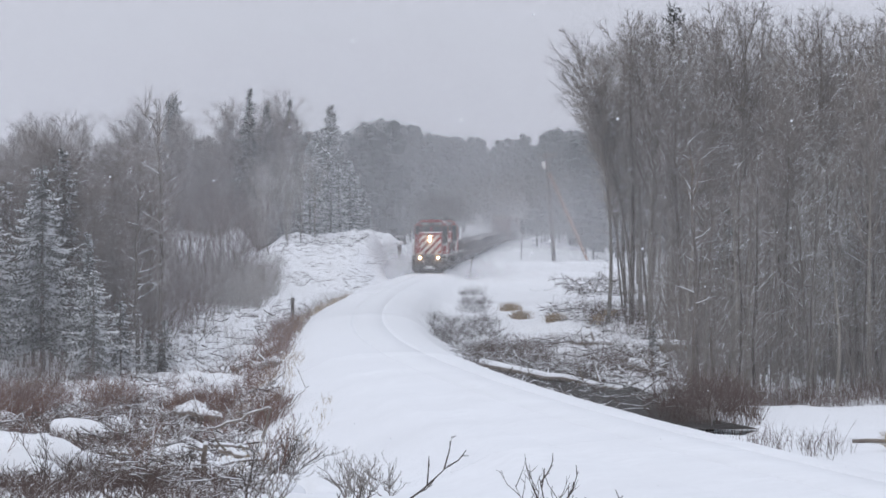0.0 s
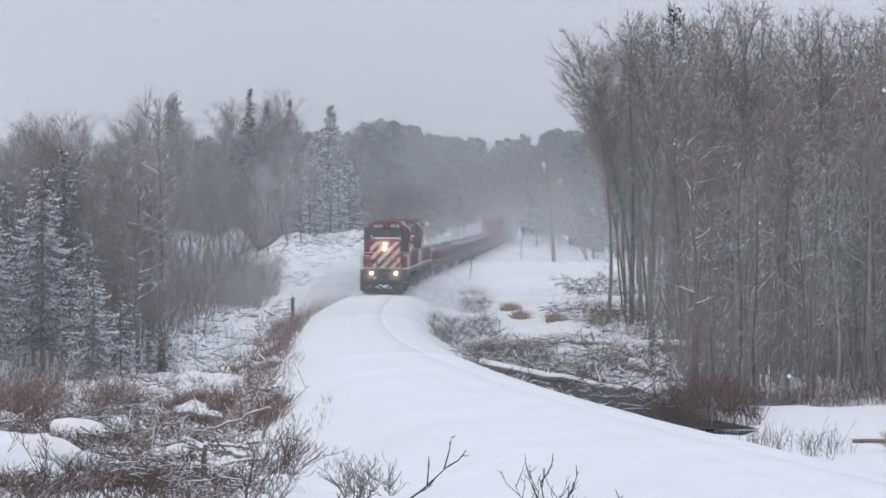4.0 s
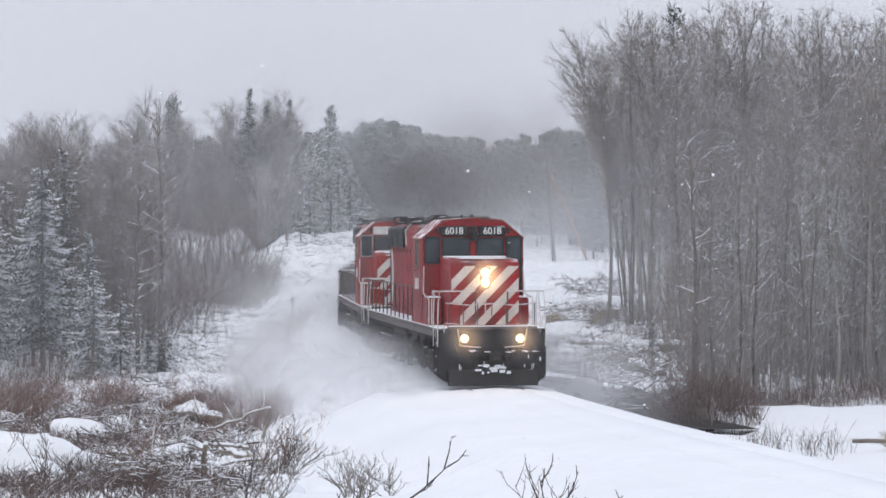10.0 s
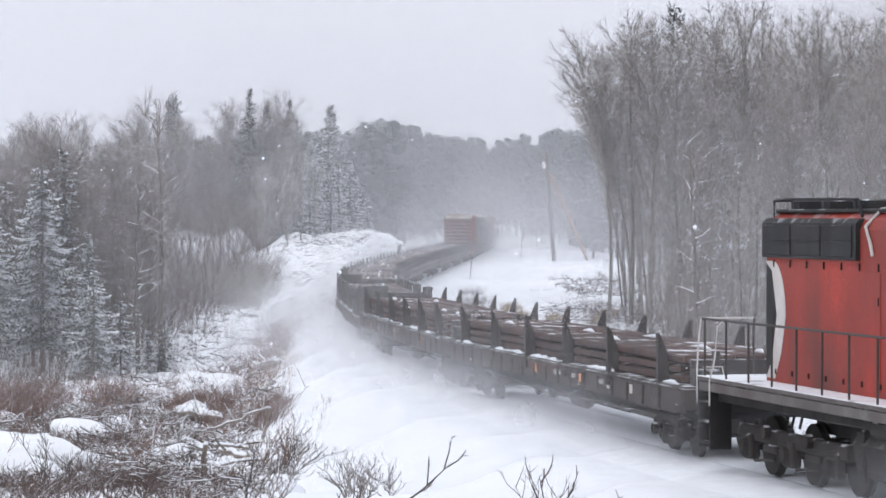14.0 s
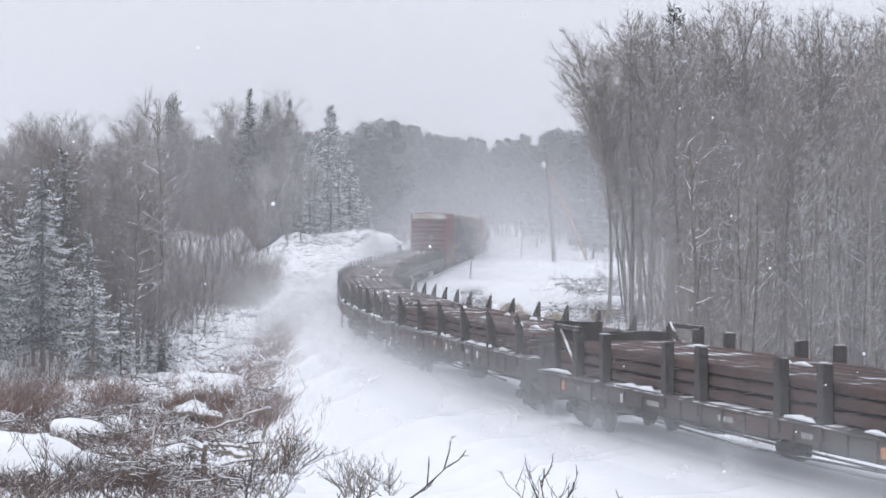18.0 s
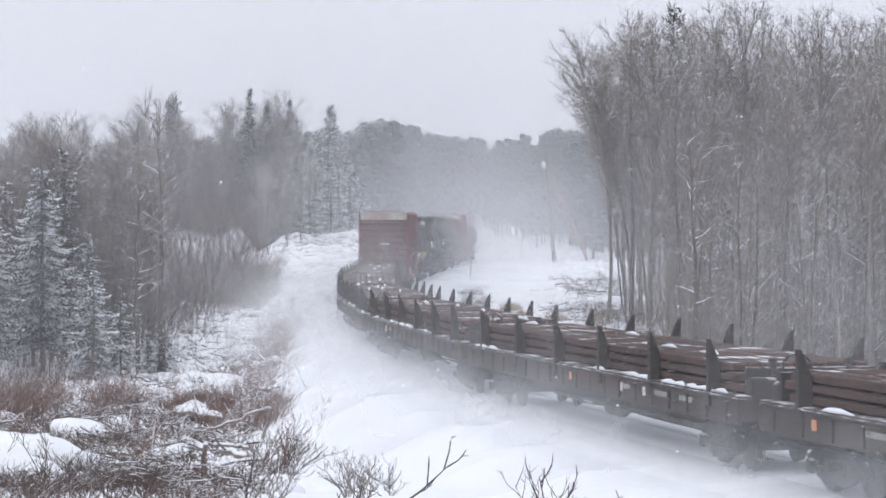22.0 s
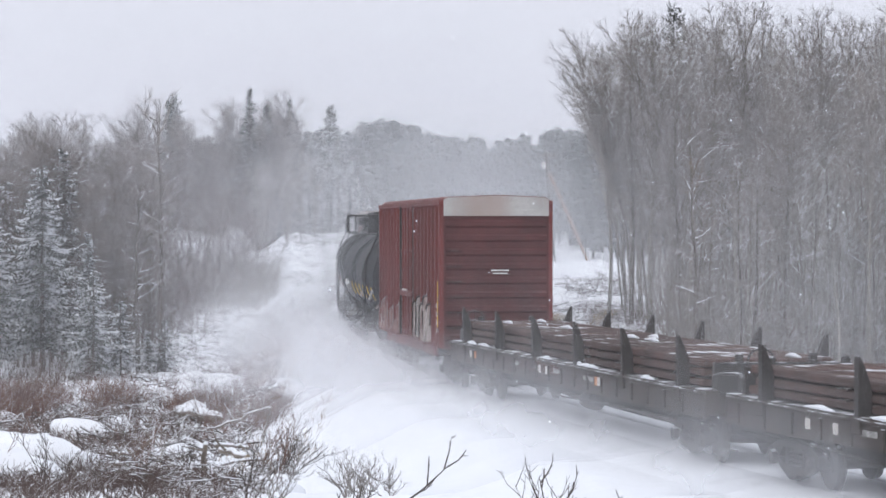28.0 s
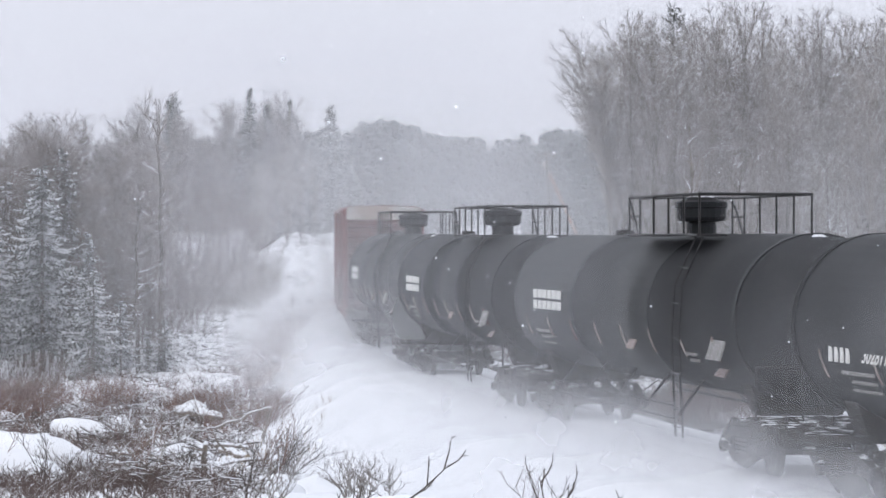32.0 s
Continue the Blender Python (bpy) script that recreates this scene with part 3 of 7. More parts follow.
def poplar(side, top, d, turn, kind):
    """A poplar at distance d, set by the sideways and upward slopes at which its top stands from the eye."""
    x = side * d
    gz = ground_z(x, d) - 0.15
    sc = (4.5 + top * d - gz) / 15.0
    if len(homes) < 8:
        ob = tree_thing(domes[len(homes)], "poplar_tree", "tall leafless poplar with snow-dusted grey branches", "wood beyond the pond", (PALE_BARK if len(homes) % 2 else BARK, TWIG), x, d, turn * 57)
        ob.scale = (sc, sc, sc)
        homes.append(ob)
    else:
        plant(homes[kind % 8], x, d, turn, sc)


# crowns that stand out against the sky, then the lower mass of the wood
for k, (side, top, d) in enumerate(((0.0665, 0.0735, 166), (0.074, 0.070, 150), (0.094, 0.077, 150), (0.106, 0.078, 146), (0.114, 0.073, 152), (0.134, 0.075, 128), (0.128, 0.069, 142),
                                    (0.143, 0.072, 134), (0.155, 0.072, 126), (0.163, 0.076, 122), (0.100, 0.071, 162), (0.086, 0.070, 170), (0.120, 0.066, 158), (0.080, 0.062, 160), (0.149, 0.066, 150))):
    poplar(side, top, d, rng.uniform(0, 6.28), k)
for k in range(24):
    poplar(0.060 + 0.0048 * k + rng.uniform(-0.002, 0.002), rng.uniform(0.056, 0.072), rng.uniform(150, 205), rng.uniform(0, 6.28), k + 3)
for k, (x, y) in enumerate(right_spots):
    cap = 0.068 if x / y > 0.062 else 0.05
    poplar(x / y, cap * rng.uniform(0.3, 0.86) if y < 205 else cap * rng.uniform(0.3, 0.7), y, rng.uniform(0, 6.28), k)

# the leaning group at the wood's edge
for k, (x, y, h, ln, r) in enumerate(((10.9, 168, 17.6, -0.15, 2.1), (11.6, 172, 17.0, -0.10, 1.8), (11.0, 164, 14.6, -0.11, 1.3), (11.4, 178, 12.8, -0.07, 1.4), (12.4, 170, 18.0, -0.07, 1.9))):
    tree_thing(dome_tree(random.Random(300 + k), h, r, low=0.55, limbs=80, subs=9, lean=ln, r0=0.068, twigs=5), "leaning_poplar_tree", "tall leafless poplar leaning over the clearing", "wood beyond the pond", (BARK, TWIG), x, y)
slim = [bare_tree(random.Random(820 + k), 9.5, 1.5, 13, low=0.3, up=0.7, twigs=3, r0=(0.075, 0.055, 0.095, 0.065)[k], lean=(0.03, -0.04, 0.0, -0.02)[k]) for k in range(4)]
slim_homes = []
for k in range(64):
    y = rng.uniform(105.5, 122)
    x = rng.uniform(0.083, 0.168) * y + 0.4
    if k < 4:
        slim_homes.append(tree_thing(slim[k], "young_poplar_tree", "slender bare young poplar at the pond's edge", "wood beyond the pond", (BARK if k % 2 else PALE_BARK, TWIG), x, y))
    else:
        plant(slim_homes[k % 4], x, y, rng.uniform(0, 6.28), rng.uniform(0.55, 1.15))
laden = [bare_tree(random.Random(850 + k), 8.0, 2.4, 20, low=0.15, up=0.5, twigs=7, r0=0.04, lean=(0.05, -0.06)[k]) for k in range(2)]
laden_homes = []
for k in range(20):
    y = rng.uniform(107, 125)
    x = rng.uniform(0.126, 0.166) * y
    if k < 2:
        laden_homes.append(tree_thing(laden[k], "snow_laden_tree", "small bare tree with snow lying along its limbs", "wood beyond the pond", (BARK, PALE_BARK), x, y))
    else:
        plant(laden_homes[k % 2], x, y, rng.uniform(0, 6.28), rng.uniform(0.6, 1.25))
tree_thing(bare_tree(random.Random(77), 11.3, 1.5, 10, low=0.3, up=0.6, twigs=2, r0=0.11), "dead_tree", "dead tree with short snow-laden limbs", "wood beyond the pond", (BARK, LOG), 9.25, 105.0)
pine_pair = pine(random.Random(5), 19.7, 0.5, 11, 2.3)
tree_thing(pine_pair, "pine_tree", "tall snow-dusted pine above the bare poplars", "wood beyond the pond", (BARK, NEEDLES), 15.1, 185)

# spruces
spruce_kinds = ((9.8, 3.1, NEEDLES), (11.0, 2.4, NEEDLES), (5.2, 1.7, NEEDLES), (15.0, 2.9, DARK_NEEDLES), (10.5, 2.2, FROSTED_NEEDLES), (8.5, 1.9, FROSTED_NEEDLES))
spruce_labels = ("grey-green spruce with snow on its boughs", "slim dark spruce dusted with snow", "young spruce with snowy boughs", "tall narrow dark spruce above the bare wood", "pale frosted spruce at the wood's edge", "small frosted spruce at the wood's edge")
spruce_homes = []
for k, (x, y) in enumerate(((-18.15, 128), (-18.4, 137), (-15.6, 126), (-26.0, 268), (-13.4, 285), (-10.8, 292))):
    h, w, mat = spruce_kinds[k]
    pair = spruce(random.Random(40 + k), h, w, whorls=int(h * 3.0), low=0.15 if k < 2 else 0.07, fine=0.085 if h < 12 else 0.12, slim=0.75 if h < 12 else 0.8)
    spruce_homes.append(tree_thing(pair, "spruce_tree", spruce_labels[k], "wood beyond the hollow", (BARK, mat), x, y, rng.uniform(0, 360)))
for x, y, k, sc in ((-20.3, 127, 0, 0.82), (-19.3, 133, 1, 0.78), (-14.6, 128, 2, 0.72), (-13.7, 131, 2, 0.46), (-12.9, 131, 2, 0.58), (-21.8, 141, 0, 0.95), (-16.7, 133, 1, 0.62), (-22.5, 133, 0, 0.9),
                    (10.1, 136, 2, 0.38), (23.5, 112, 0, 0.9), (19.8, 114, 5, 0.9), (25.5, 165, 4, 1.0), (18.5, 128, 5, 1.0), (20.5, 134, 4, 1.0), (22.5, 122, 5, 1.1), (17.2, 140, 2, 1.3), (24, 145, 4, 1.1), (15.4, 150, 2, 1.3), (21, 118, 5, 0.95), (23.0, 128, 4, 0.95), (16.8, 121, 5, 0.7),
                    (-17.9, 262, 3, 0.97), (-16.6, 266, 3, 0.98), (-14.9, 275, 3, 1.0), (-28, 300, 3, 1.0), (-31.5, 310, 3, 0.92),
                    (-14.8, 278, 4, 1.05), (-12.0, 296, 4, 1.1), (-9.3, 302, 5, 0.95), (-8.2, 306, 5, 0.75), (-15.9, 270, 5, 1.0), (-11.2, 282, 5, 0.8), (-13.9, 300, 4, 1.2), (-9.9, 300, 4, 0.9)):
    plant(spruce_homes[k], x, y, rng.uniform(0, 6.28), sc)
big_pine = tree_thing(pine(random.Random(8), 17.0, 0.25, 22, 2.2), "pine_tree", "dark pine with uneven needle clumps", "wood beyond the hollow", (BARK, NEEDLES), -11.9, 300)
big_pine.scale = (0.88, 0.88, 0.88)
plant(big_pine, -30.0, 316, 1.0, 1.08)

# left-hand wood of thin leafless trees
left_protos = [(dome_tree(random.Random(200 + k), h, h * 0.19, low=0.22, limbs=84, subs=8, lean=rng.uniform(-0.03, 0.03)), h) for k, h in enumerate((11.0, 9.0, 12.5, 10.0))]
left_homes, left_spots = [], []
while len(left_spots) < 215:
    y = rng.uniform(132, 330)
    hi = -0.094 * y - 1.0 if y < 165 else -0.104 * y if y < 262 else -0.052 * y
    x = hi - abs(rng.gauss(0, 1)) * 0.055 * y
    if x < -0.17 * y - 8 or any((x - a) ** 2 + (y - b) ** 2 < 1.2 for a, b in left_spots):
        continue
    left_spots.append((x, y))
    if len(left_homes) < 4:
        left_homes.append(tree_thing(left_protos[len(left_homes)][0], "leafless_tree", "thin leafless grey tree dusted with snow", "wood beyond the hollow", (BARK, BROWN_CROWN), x, y))
    else:
        plant(left_homes[len(left_spots) % 4], x, y, rng.uniform(0, 6.28), rng.uniform(0.74, 1.02) * (1 + 0.0012 * (y - 132)))
for k in range(70):
    y = rng.uniform(264, 335)
    plant(left_homes[k % 4], rng.uniform(-0.115, -0.052) * y, y, rng.uniform(0, 6.28), rng.uniform(0.95, 1.3))
for k, (x, y, sc) in enumerate(((-14.6, 236, 0.75), (-13.4, 244, 0.7), (-15.6, 240, 0.85), (-12.6, 250, 0.8), (-14.2, 256, 0.95), (-16.4, 250, 0.9), (-11.9, 262, 0.8))):
    if k == 0:
        frosty = tree_thing(dome_tree(random.Random(640), 10.0, 2.0, low=0.15, limbs=46, subs=6, twigs=4), "leafless_tree", "pale leafless tree coated with frost", "wood beyond the hollow", (PALE_BARK, PALE_BARK), x, y)
        frosty.scale = (sc, sc, sc)
    else:
        plant(frosty, x, y, k * 1.3, sc)
tree_thing(bare_tree(random.Random(501), 13.9, 2.0, 22, low=0.3, up=0.75, twigs=4, r0=0.15), "dead_tree", "tall dead tree standing above the wood", "wood beyond the hollow", (BARK, TWIG), -13.15, 131)
tree_thing(bare_tree(random.Random(503), 9.6, 2.3, 20, low=0.25, up=0.15, r0=0.11, twigs=2), "dead_tree", "dead tree with level snow-laden limbs", "wood beyond the hollow", (BARK, BARK), -14.0, 130)


# far wood of pines that closes the valley
SKY_SIDE = (-0.16, -0.06, -0.035, -0.022, -0.010, 0.0, 0.010, 0.016, 0.022, 0.030, 0.034, 0.040, 0.048, 0.14)
SKY_RISE = (0.028, 0.030, 0.034, 0.036, 0.034, 0.0295, 0.0305, 0.0265, 0.0300, 0.0310, 0.0285, 0.0330, 0.0320, 0.034)


def far_wood(name, spots, low, seed):
    """Round-headed pines, shorter towards the valley's mouth."""
    r = random.Random(seed)
    sh = Shape()
    for x, y in spots:
        z0 = ground_z(x, y)
        h = (4.5 + float(np.interp(x / y, SKY_SIDE, SKY_RISE)) * y - z0) * r.uniform(low, 1.05)
        if h < 5:
            continue
        sh.tube([(x, y, z0 - 0.2), (x, y, z0 + h * 0.9)], [0.16, 0.05], 3, cap=False)
        wide = r.uniform(2.0, 3.0)
        for c in range(24):
            u = 0.12 + 0.80 * (c + r.random()) / 24
            rad = wide * max(1 - max(u - 0.55, 0) ** 2 / 0.19, 0.02) ** 0.5 * r.uniform(0.05, 1.0) ** 0.5
            a = r.uniform(0, 2 * pi)
            q = r.uniform(0.8, 1.3)
            p = Vector((x + cos(a) * rad, y + sin(a) * rad, min(z0 + h * u, z0 + h - q)))
            ring = [p + Vector((0, 0, q * 0.8))]
            for lv in (0.5, -0.6):
                for j in range(6):
                    b = j * 1.047 + lv
                    ring.append(p + Vector((cos(b), sin(b), 0)) * q * r.uniform(0.55, 0.95) + Vector((0, 0, lv * q * r.uniform(0.6, 1.0))))
            sh.add(ring, [(0, 1 + j, 1 + (j + 1) % 6) for j in range(6)] + [(1 + j, 7 + j, 7 + (j + 1) % 6, 1 + (j + 1) % 6) for j in range(6)] + [(12, 11, 10, 9, 8, 7)])
            for _ in range(30):
                g = p + Vector((r.gauss(0, 0.5), r.gauss(0, 0.5), r.gauss(0.05, 0.45))) * q
                w = Vector((r.uniform(-1, 1), r.uniform(-1, 1), r.uniform(-0.2, 0.8))).normalized() * 0.36
                v = w.cross(Vector((r.uniform(-1, 1), 1, 1))).normalized() * 0.10
                sh.add([g - v, g + v, g + w + v * 0.3, g + w - v * 0.3], [(0, 1, 2, 3)])
    thing(name, "far wood of dark pines in falling snow", "trees", kind="stuff", shape=sh, mat=FAR_NEEDLES, tidy=False)


spots = []
while len(spots) < 330:
    y = rng.uniform(440, 640)
    x = rng.uniform(-0.10 * y, 0.10 * y)
    if abs(offset(x, y)) < 7.5:
        continue
    spots.append((x, y))
far_wood("far_pine_wood", spots, 0.72, 3)
spots = []
while len(spots) < 100:
    y = rng.uniform(345, 440)
    x = rng.choice((rng.uniform(-0.075 * y, -0.02 * y), rng.uniform(0.05 * y, 0.10 * y)))
    if abs(offset(x, y)) < 8:
        continue
    spots.append((x, y))
far_wood("pine_wood_edge", spots, 0.62, 4)
spots = [(rng.uniform(-0.03 * y, 0.06 * y), y) for y in [rng.uniform(700, 790) for _ in range(150)]]
far_wood("hillside_wood", spots, 0.92, 6)
for k, (x, d, h) in enumerate(((-14.0, 480, 21.5), (-12.3, 486, 20.5), (-1.9, 470, 17.5), (-9.8, 492, 20.0))):
    tree_thing(dome_tree(random.Random(700 + k), h, h * 0.13, low=0.3, limbs=60, subs=7, twigs=5), "leafless_tree", "pale leafless tree before the far pines", "far bare trees", (PALE_BARK, TWIG), x, d)


# ---- undergrowth ----
def thicket(name, label, mat, boxes, seed, bow=0.33, stout=1.0):
    """Stems rising from the ground: boxes of (x0, x1, y0, y1, count, low, high)."""
    r = random.Random(seed)
    sh = Shape()
    for x0, x1, y0, y1, count, lo, hi in boxes:
        for _ in range(count):
            x, y = r.uniform(x0, x1), r.uniform(y0, y1)
            if abs(offset(x, y)) < 3.3:
                continue
            z = ground_z(x, y)
            for _ in range(r.randint(3, 5)):
                h = r.uniform(lo, hi)
                lean = Vector((r.gauss(0, bow), r.gauss(0, bow), 1)).normalized()
                p0 = Vector((x + r.gauss(0, 0.12), y + r.gauss(0, 0.12), z - 0.05))
                p1 = p0 + lean * h * 0.55
                p2 = p1 + (lean + Vector((r.gauss(0, 0.3), r.gauss(0, 0.3), 0.33 - bow))).normalized() * h * 0.45
                w = (0.005 + 0.0024 * h) * stout
                sh.tube([p0, p1, p2], [w, w * 0.7, w * 0.3], 3, cap=False)
                for _ in range(3):
                    q = p0.lerp(p1, r.uniform(0.4, 1)) if r.random() < 0.5 else p1.lerp(p2, r.uniform(0, 0.8))
                    e = q + (lean + Vector((r.gauss(0, 0.7), r.gauss(0, 0.7), 0.1))).normalized() * h * r.uniform(0.2, 0.4)
                    sh.tube([q, e], [w * 0.55, w * 0.25], 3, cap=False)
    return thing(name, label, "brush", kind="stuff", shape=sh, mat=mat, tidy=False)


thicket("left_brush", "dense leafless brush before the wood", TWIG,
        [(-22.5, -13.0, 200, 230, 1250, 1.2, 3.0), (-24, -14, 130, 205, 420, 0.5, 1.6), (-14, -9.5, 128, 205, 110, 0.4, 1.2), (-9.5, -6.5, 150, 215, 120, 0.4, 1.1)], 21)
thicket("reddish_brush", "low reddish leafless brush in the hollow", RED_TWIG,
        [(-15, -6.5, 78, 98, 60, 0.4, 0.9), (-16.5, -14.2, 99, 107, 260, 0.5, 1.2), (-9.4, -7.6, 97, 104, 210, 0.5, 1.1), (-6.0, -5.0, 85, 92, 110, 0.4, 0.9), (-12.7, -11.6, 102, 109, 110, 0.5, 1.3), (-19.5, -13.5, 107, 122, 150, 0.4, 1.0), (-12.5, -8.5, 98, 130, 130, 0.3, 0.9), (-8, -6.3, 88, 120, 150, 0.4, 1.0), (-8.6, -6.6, 118, 150, 160, 0.5, 1.3)], 22, bow=0.5, stout=1.4)
thicket("hollow_brush", "tangled bare brush in the snowy hollow", BROWN_TWIG,
        [(-16, -5.8, 62, 88, 700, 0.2, 0.65), (-9.0, -5.0, 52, 60, 420, 0.2, 0.6), (-13, -3.0, 46, 60, 300, 0.3, 0.7), (-16.5, -7.4, 80, 104, 1000, 0.2, 0.6), (-9.0, -4.0, 47, 55, 260, 0.2, 0.5)], 23, bow=0.6, stout=1.6)
thicket("mound_brush", "arching brown brush over the snowy mound", BROWN_TWIG,
        [(-9.8, -7.4, 61.5, 66, 160, 0.4, 1.0), (-9.8, -7.0, 57.5, 62.5, 420, 0.25, 0.7)], 28, bow=0.7, stout=1.4)
thicket("ditch_brush", "bare brush along the ditch beside the track", BROWN_TWIG,
        [(1.6, 5.0, 118, 142, 330, 0.3, 1.0), (5.0, 8.0, 121, 150, 120, 0.3, 0.8), (5, 10.5, 112, 128, 150, 0.4, 1.1), (8.5, 13, 148, 185, 160, 0.4, 1.4)], 24)
thicket("bank_brush", "dark arching brush at the foot of the track bank", DARK_TWIG,
        [(-1.6, 3.2, 138, 172, 520, 0.3, 0.95), (1.2, 4.6, 119, 140, 240, 0.3, 0.8), (1.3, 3.0, 178, 214, 120, 0.4, 1.0)], 29, bow=0.85)
thicket("pond_edge_brush", "dense brown brush at the pond's edge", BROWN_TWIG,
        [(7.4, 10.6, 92, 104, 380, 0.6, 1.7), (10.6, 22, 101.5, 106, 620, 0.3, 1.0), (8.6, 11.5, 78, 84, 40, 0.3, 0.9)], 25)
thicket("hollow_wood_undergrowth", "leafless saplings between the trunks beyond the hollow", BROWN_TWIG,
        [(-24, -15.0, 108, 130, 260, 0.6, 1.8), (-30, -15.2, 150, 200, 420, 2.0, 5.0), (-38, -15, 205, 262, 620, 3.0, 7.5)], 27)
thicket("wood_undergrowth", "leafless saplings between the trunks", TWIG,
        [(9.6, 14.6, 105, 128, 130, 1.8, 5.0), (14.6, 27, 106, 132, 460, 2.0, 5.5), (11.5, 27, 135, 150, 300, 2.5, 6.5), (12, 30, 150, 180, 350, 3, 7)], 26)


# ---- fallen wood, lumps and small things in the open ----
def lump(name, label, x, y, sx, sy, sz, seed, category="snow mound", lift=0.0):
    """A rounded, uneven mound of snow over a stump or stone."""
    r = random.Random(seed)
    s = Shape()
    nu, nv = 18, 8
    off = Vector((r.uniform(0, 50), r.uniform(0, 50), 0))
    for i in range(nv + 1):
        f = pi / 2 * i / nv
        for j in range(nu):
            a = 2 * pi * j / nu
            d = Vector((cos(a) * cos(f), sin(a) * cos(f), sin(f)))
            k = 1 + 0.30 * noise.noise(d * 1.3 + off) + 0.1 * noise.noise(d * 4 + off)
            s.v.append((d.x * sx * k, d.y * sy * k, d.z * sz * k))
    for i in range(nv):
        for j in range(nu):
            s.f.append((i * nu + j, i * nu + (j + 1) % nu, (i + 1) * nu + (j + 1) % nu, (i + 1) * nu + j))
    return thing(name, label, category, pose(x, y, ground_z(x, y) - 0.25 * sz + lift), group="snow mounds", shape=s, mat=SNOW_LUMP, soft=True)


def fallen_log(label, a, b, r0, r1, seed, lift=0.0, limbs=4, sawn=False, group="fallen logs", snowy=True):
    """A trunk lying from a to b, with stubs and a pillow of snow along its top."""
    r = random.Random(seed)
    za, zb = ground_z(*a[:2]) if len(a) == 2 else a[2], ground_z(*b[:2]) if len(b) == 2 else b[2]
    A, B = Vector((a[0], a[1], za + r0 * 0.7 + lift)), Vector((b[0], b[1], zb + r1 * 0.7 + lift))
    base = A.lerp(B, 0.5)
    ob = thing("fallen_log", label, "log", Matrix.Translation(base), group)
    n = 8
    pts = [A.lerp(B, i / n) - base + Vector((r.gauss(0, 0.02), r.gauss(0, 0.02), r.gauss(0, 0.03))) for i in range(n + 1)]
    rad = [(r0 + (r1 - r0) * i / n) * r.uniform(0.9, 1.08) for i in range(n + 1)]
    part("trunk", Shape().tube(pts, rad, 9), LOG, ob, soft=True)
    if snowy:
        part("snow_cover", Shape().tube([p + Vector((0, 0, q * 0.55)) for p, q in zip(pts, rad)], [q * r.uniform(0.55, 0.85) for q in rad], 8), SNOW_LUMP, ob, "pillow of snow on the log", soft=True)
    for _ in range(limbs):
        i = r.randint(1, n - 1)
        d = Vector((r.uniform(-1, 1), r.uniform(-1, 1), r.uniform(0.2, 1.1))).normalized()
        ln = r.uniform(0.4, 1.1)
        part("stub", Shape().tube([pts[i], pts[i] + d * ln * 0.6, pts[i] + d * ln + Vector((0, 0, r.uniform(-0.1, 0.2)))], [r1 * 0.5, r1 * 0.35, 0.012], 5), LOG, ob)
    if sawn:
        d = (B - A).normalized()
        part("sawn_end", Shape().tube([pts[0] - d * 0.02, pts[0]], rad[0] * 0.93, 12), GRASS, ob, "fresh orange sawn end")
    return ob


fallen_log("long snow-lined log lying along the ditch", (1.6, 119.5), (7.0, 111.0), 0.19, 0.13, 1, 0.22)
fallen_log("thin snowy log at the ditch's far side", (2.6, 124.0), (6.0, 121.0), 0.07, 0.05, 2, 0.15)
fallen_log("thick snow-covered trunk fallen at the wood's edge", (10.3, 133.0), (15.2, 130.5), 0.28, 0.22, 3, 0.45, sawn=True)
fallen_log("snowy trunk reaching into the wood", (14.2, 130.0), (19.5, 128.0), 0.14, 0.08, 4, 0.35)
fallen_log("snow-buried log beside the clearing", (7.3, 156.5), (9.2, 153.5), 0.24, 0.18, 5, 0.0, limbs=3)
for k, (x, y, q) in enumerate(((5.4, 157, 0.8), (6.6, 156, 0.95), (7.7, 155, 0.8), (8.6, 157, 0.6), (9.0, 149, 0.6), (10.0, 128, 0.5), (10.8, 127, 0.45))):
    lump("snow_mound", "long snow-covered mound beside the clearing", x, y, q * 1.7, q * 1.1, q, 330 + k)
fallen_log("short snowy log among brush", (6.4, 146.0), (8.6, 143.5), 0.22, 0.16, 6, 0.0, limbs=3)
fallen_log("sawn stump end with tangled roots under snow", (8.1, 121.5), (9.4, 120.0), 0.30, 0.18, 7, 0.0, limbs=7, sawn=True)
fallen_log("dark fallen trunk leaning on the embankment", (-9.3, 125.5), (-7.7, 131.5), 0.20, 0.14, 8, 0.05, limbs=2)
fallen_log("snow-capped log heap by the embankment", (-7.9, 118.0), (-6.6, 113.0), 0.22, 0.18, 9, 0.0, limbs=5)
fallen_log("snow-covered log in the hollow", (-9.0, 97.0), (-7.5, 94.0), 0.26, 0.16, 10, 0.12, limbs=4)
fallen_log("pale snow-coated stick standing in the slash", (-5.0, 58.5, -1.2), (-4.85, 57.6, -0.15), 0.075, 0.05, 11, 0.0, limbs=1)
fallen_log("brown sawn log lying on the slash", (-4.55, 66.0), (-5.3, 66.8), 0.09, 0.08, 12, 0.45, limbs=1, sawn=True)
fallen_log("broken pale stick leaning in the hollow", (-8.1, 74.5, -1.75), (-7.6, 73.8, -1.25), 0.06, 0.05, 13, 0.0, limbs=0)
fallen_log("long thin log in the hollow", (-9.4, 67.0), (-5.6, 63.5), 0.06, 0.04, 14, 0.3, limbs=5)
fallen_log("thin crossing log in the hollow", (-7.2, 61.0), (-3.9, 63.5), 0.05, 0.035, 15, 0.35, limbs=5)
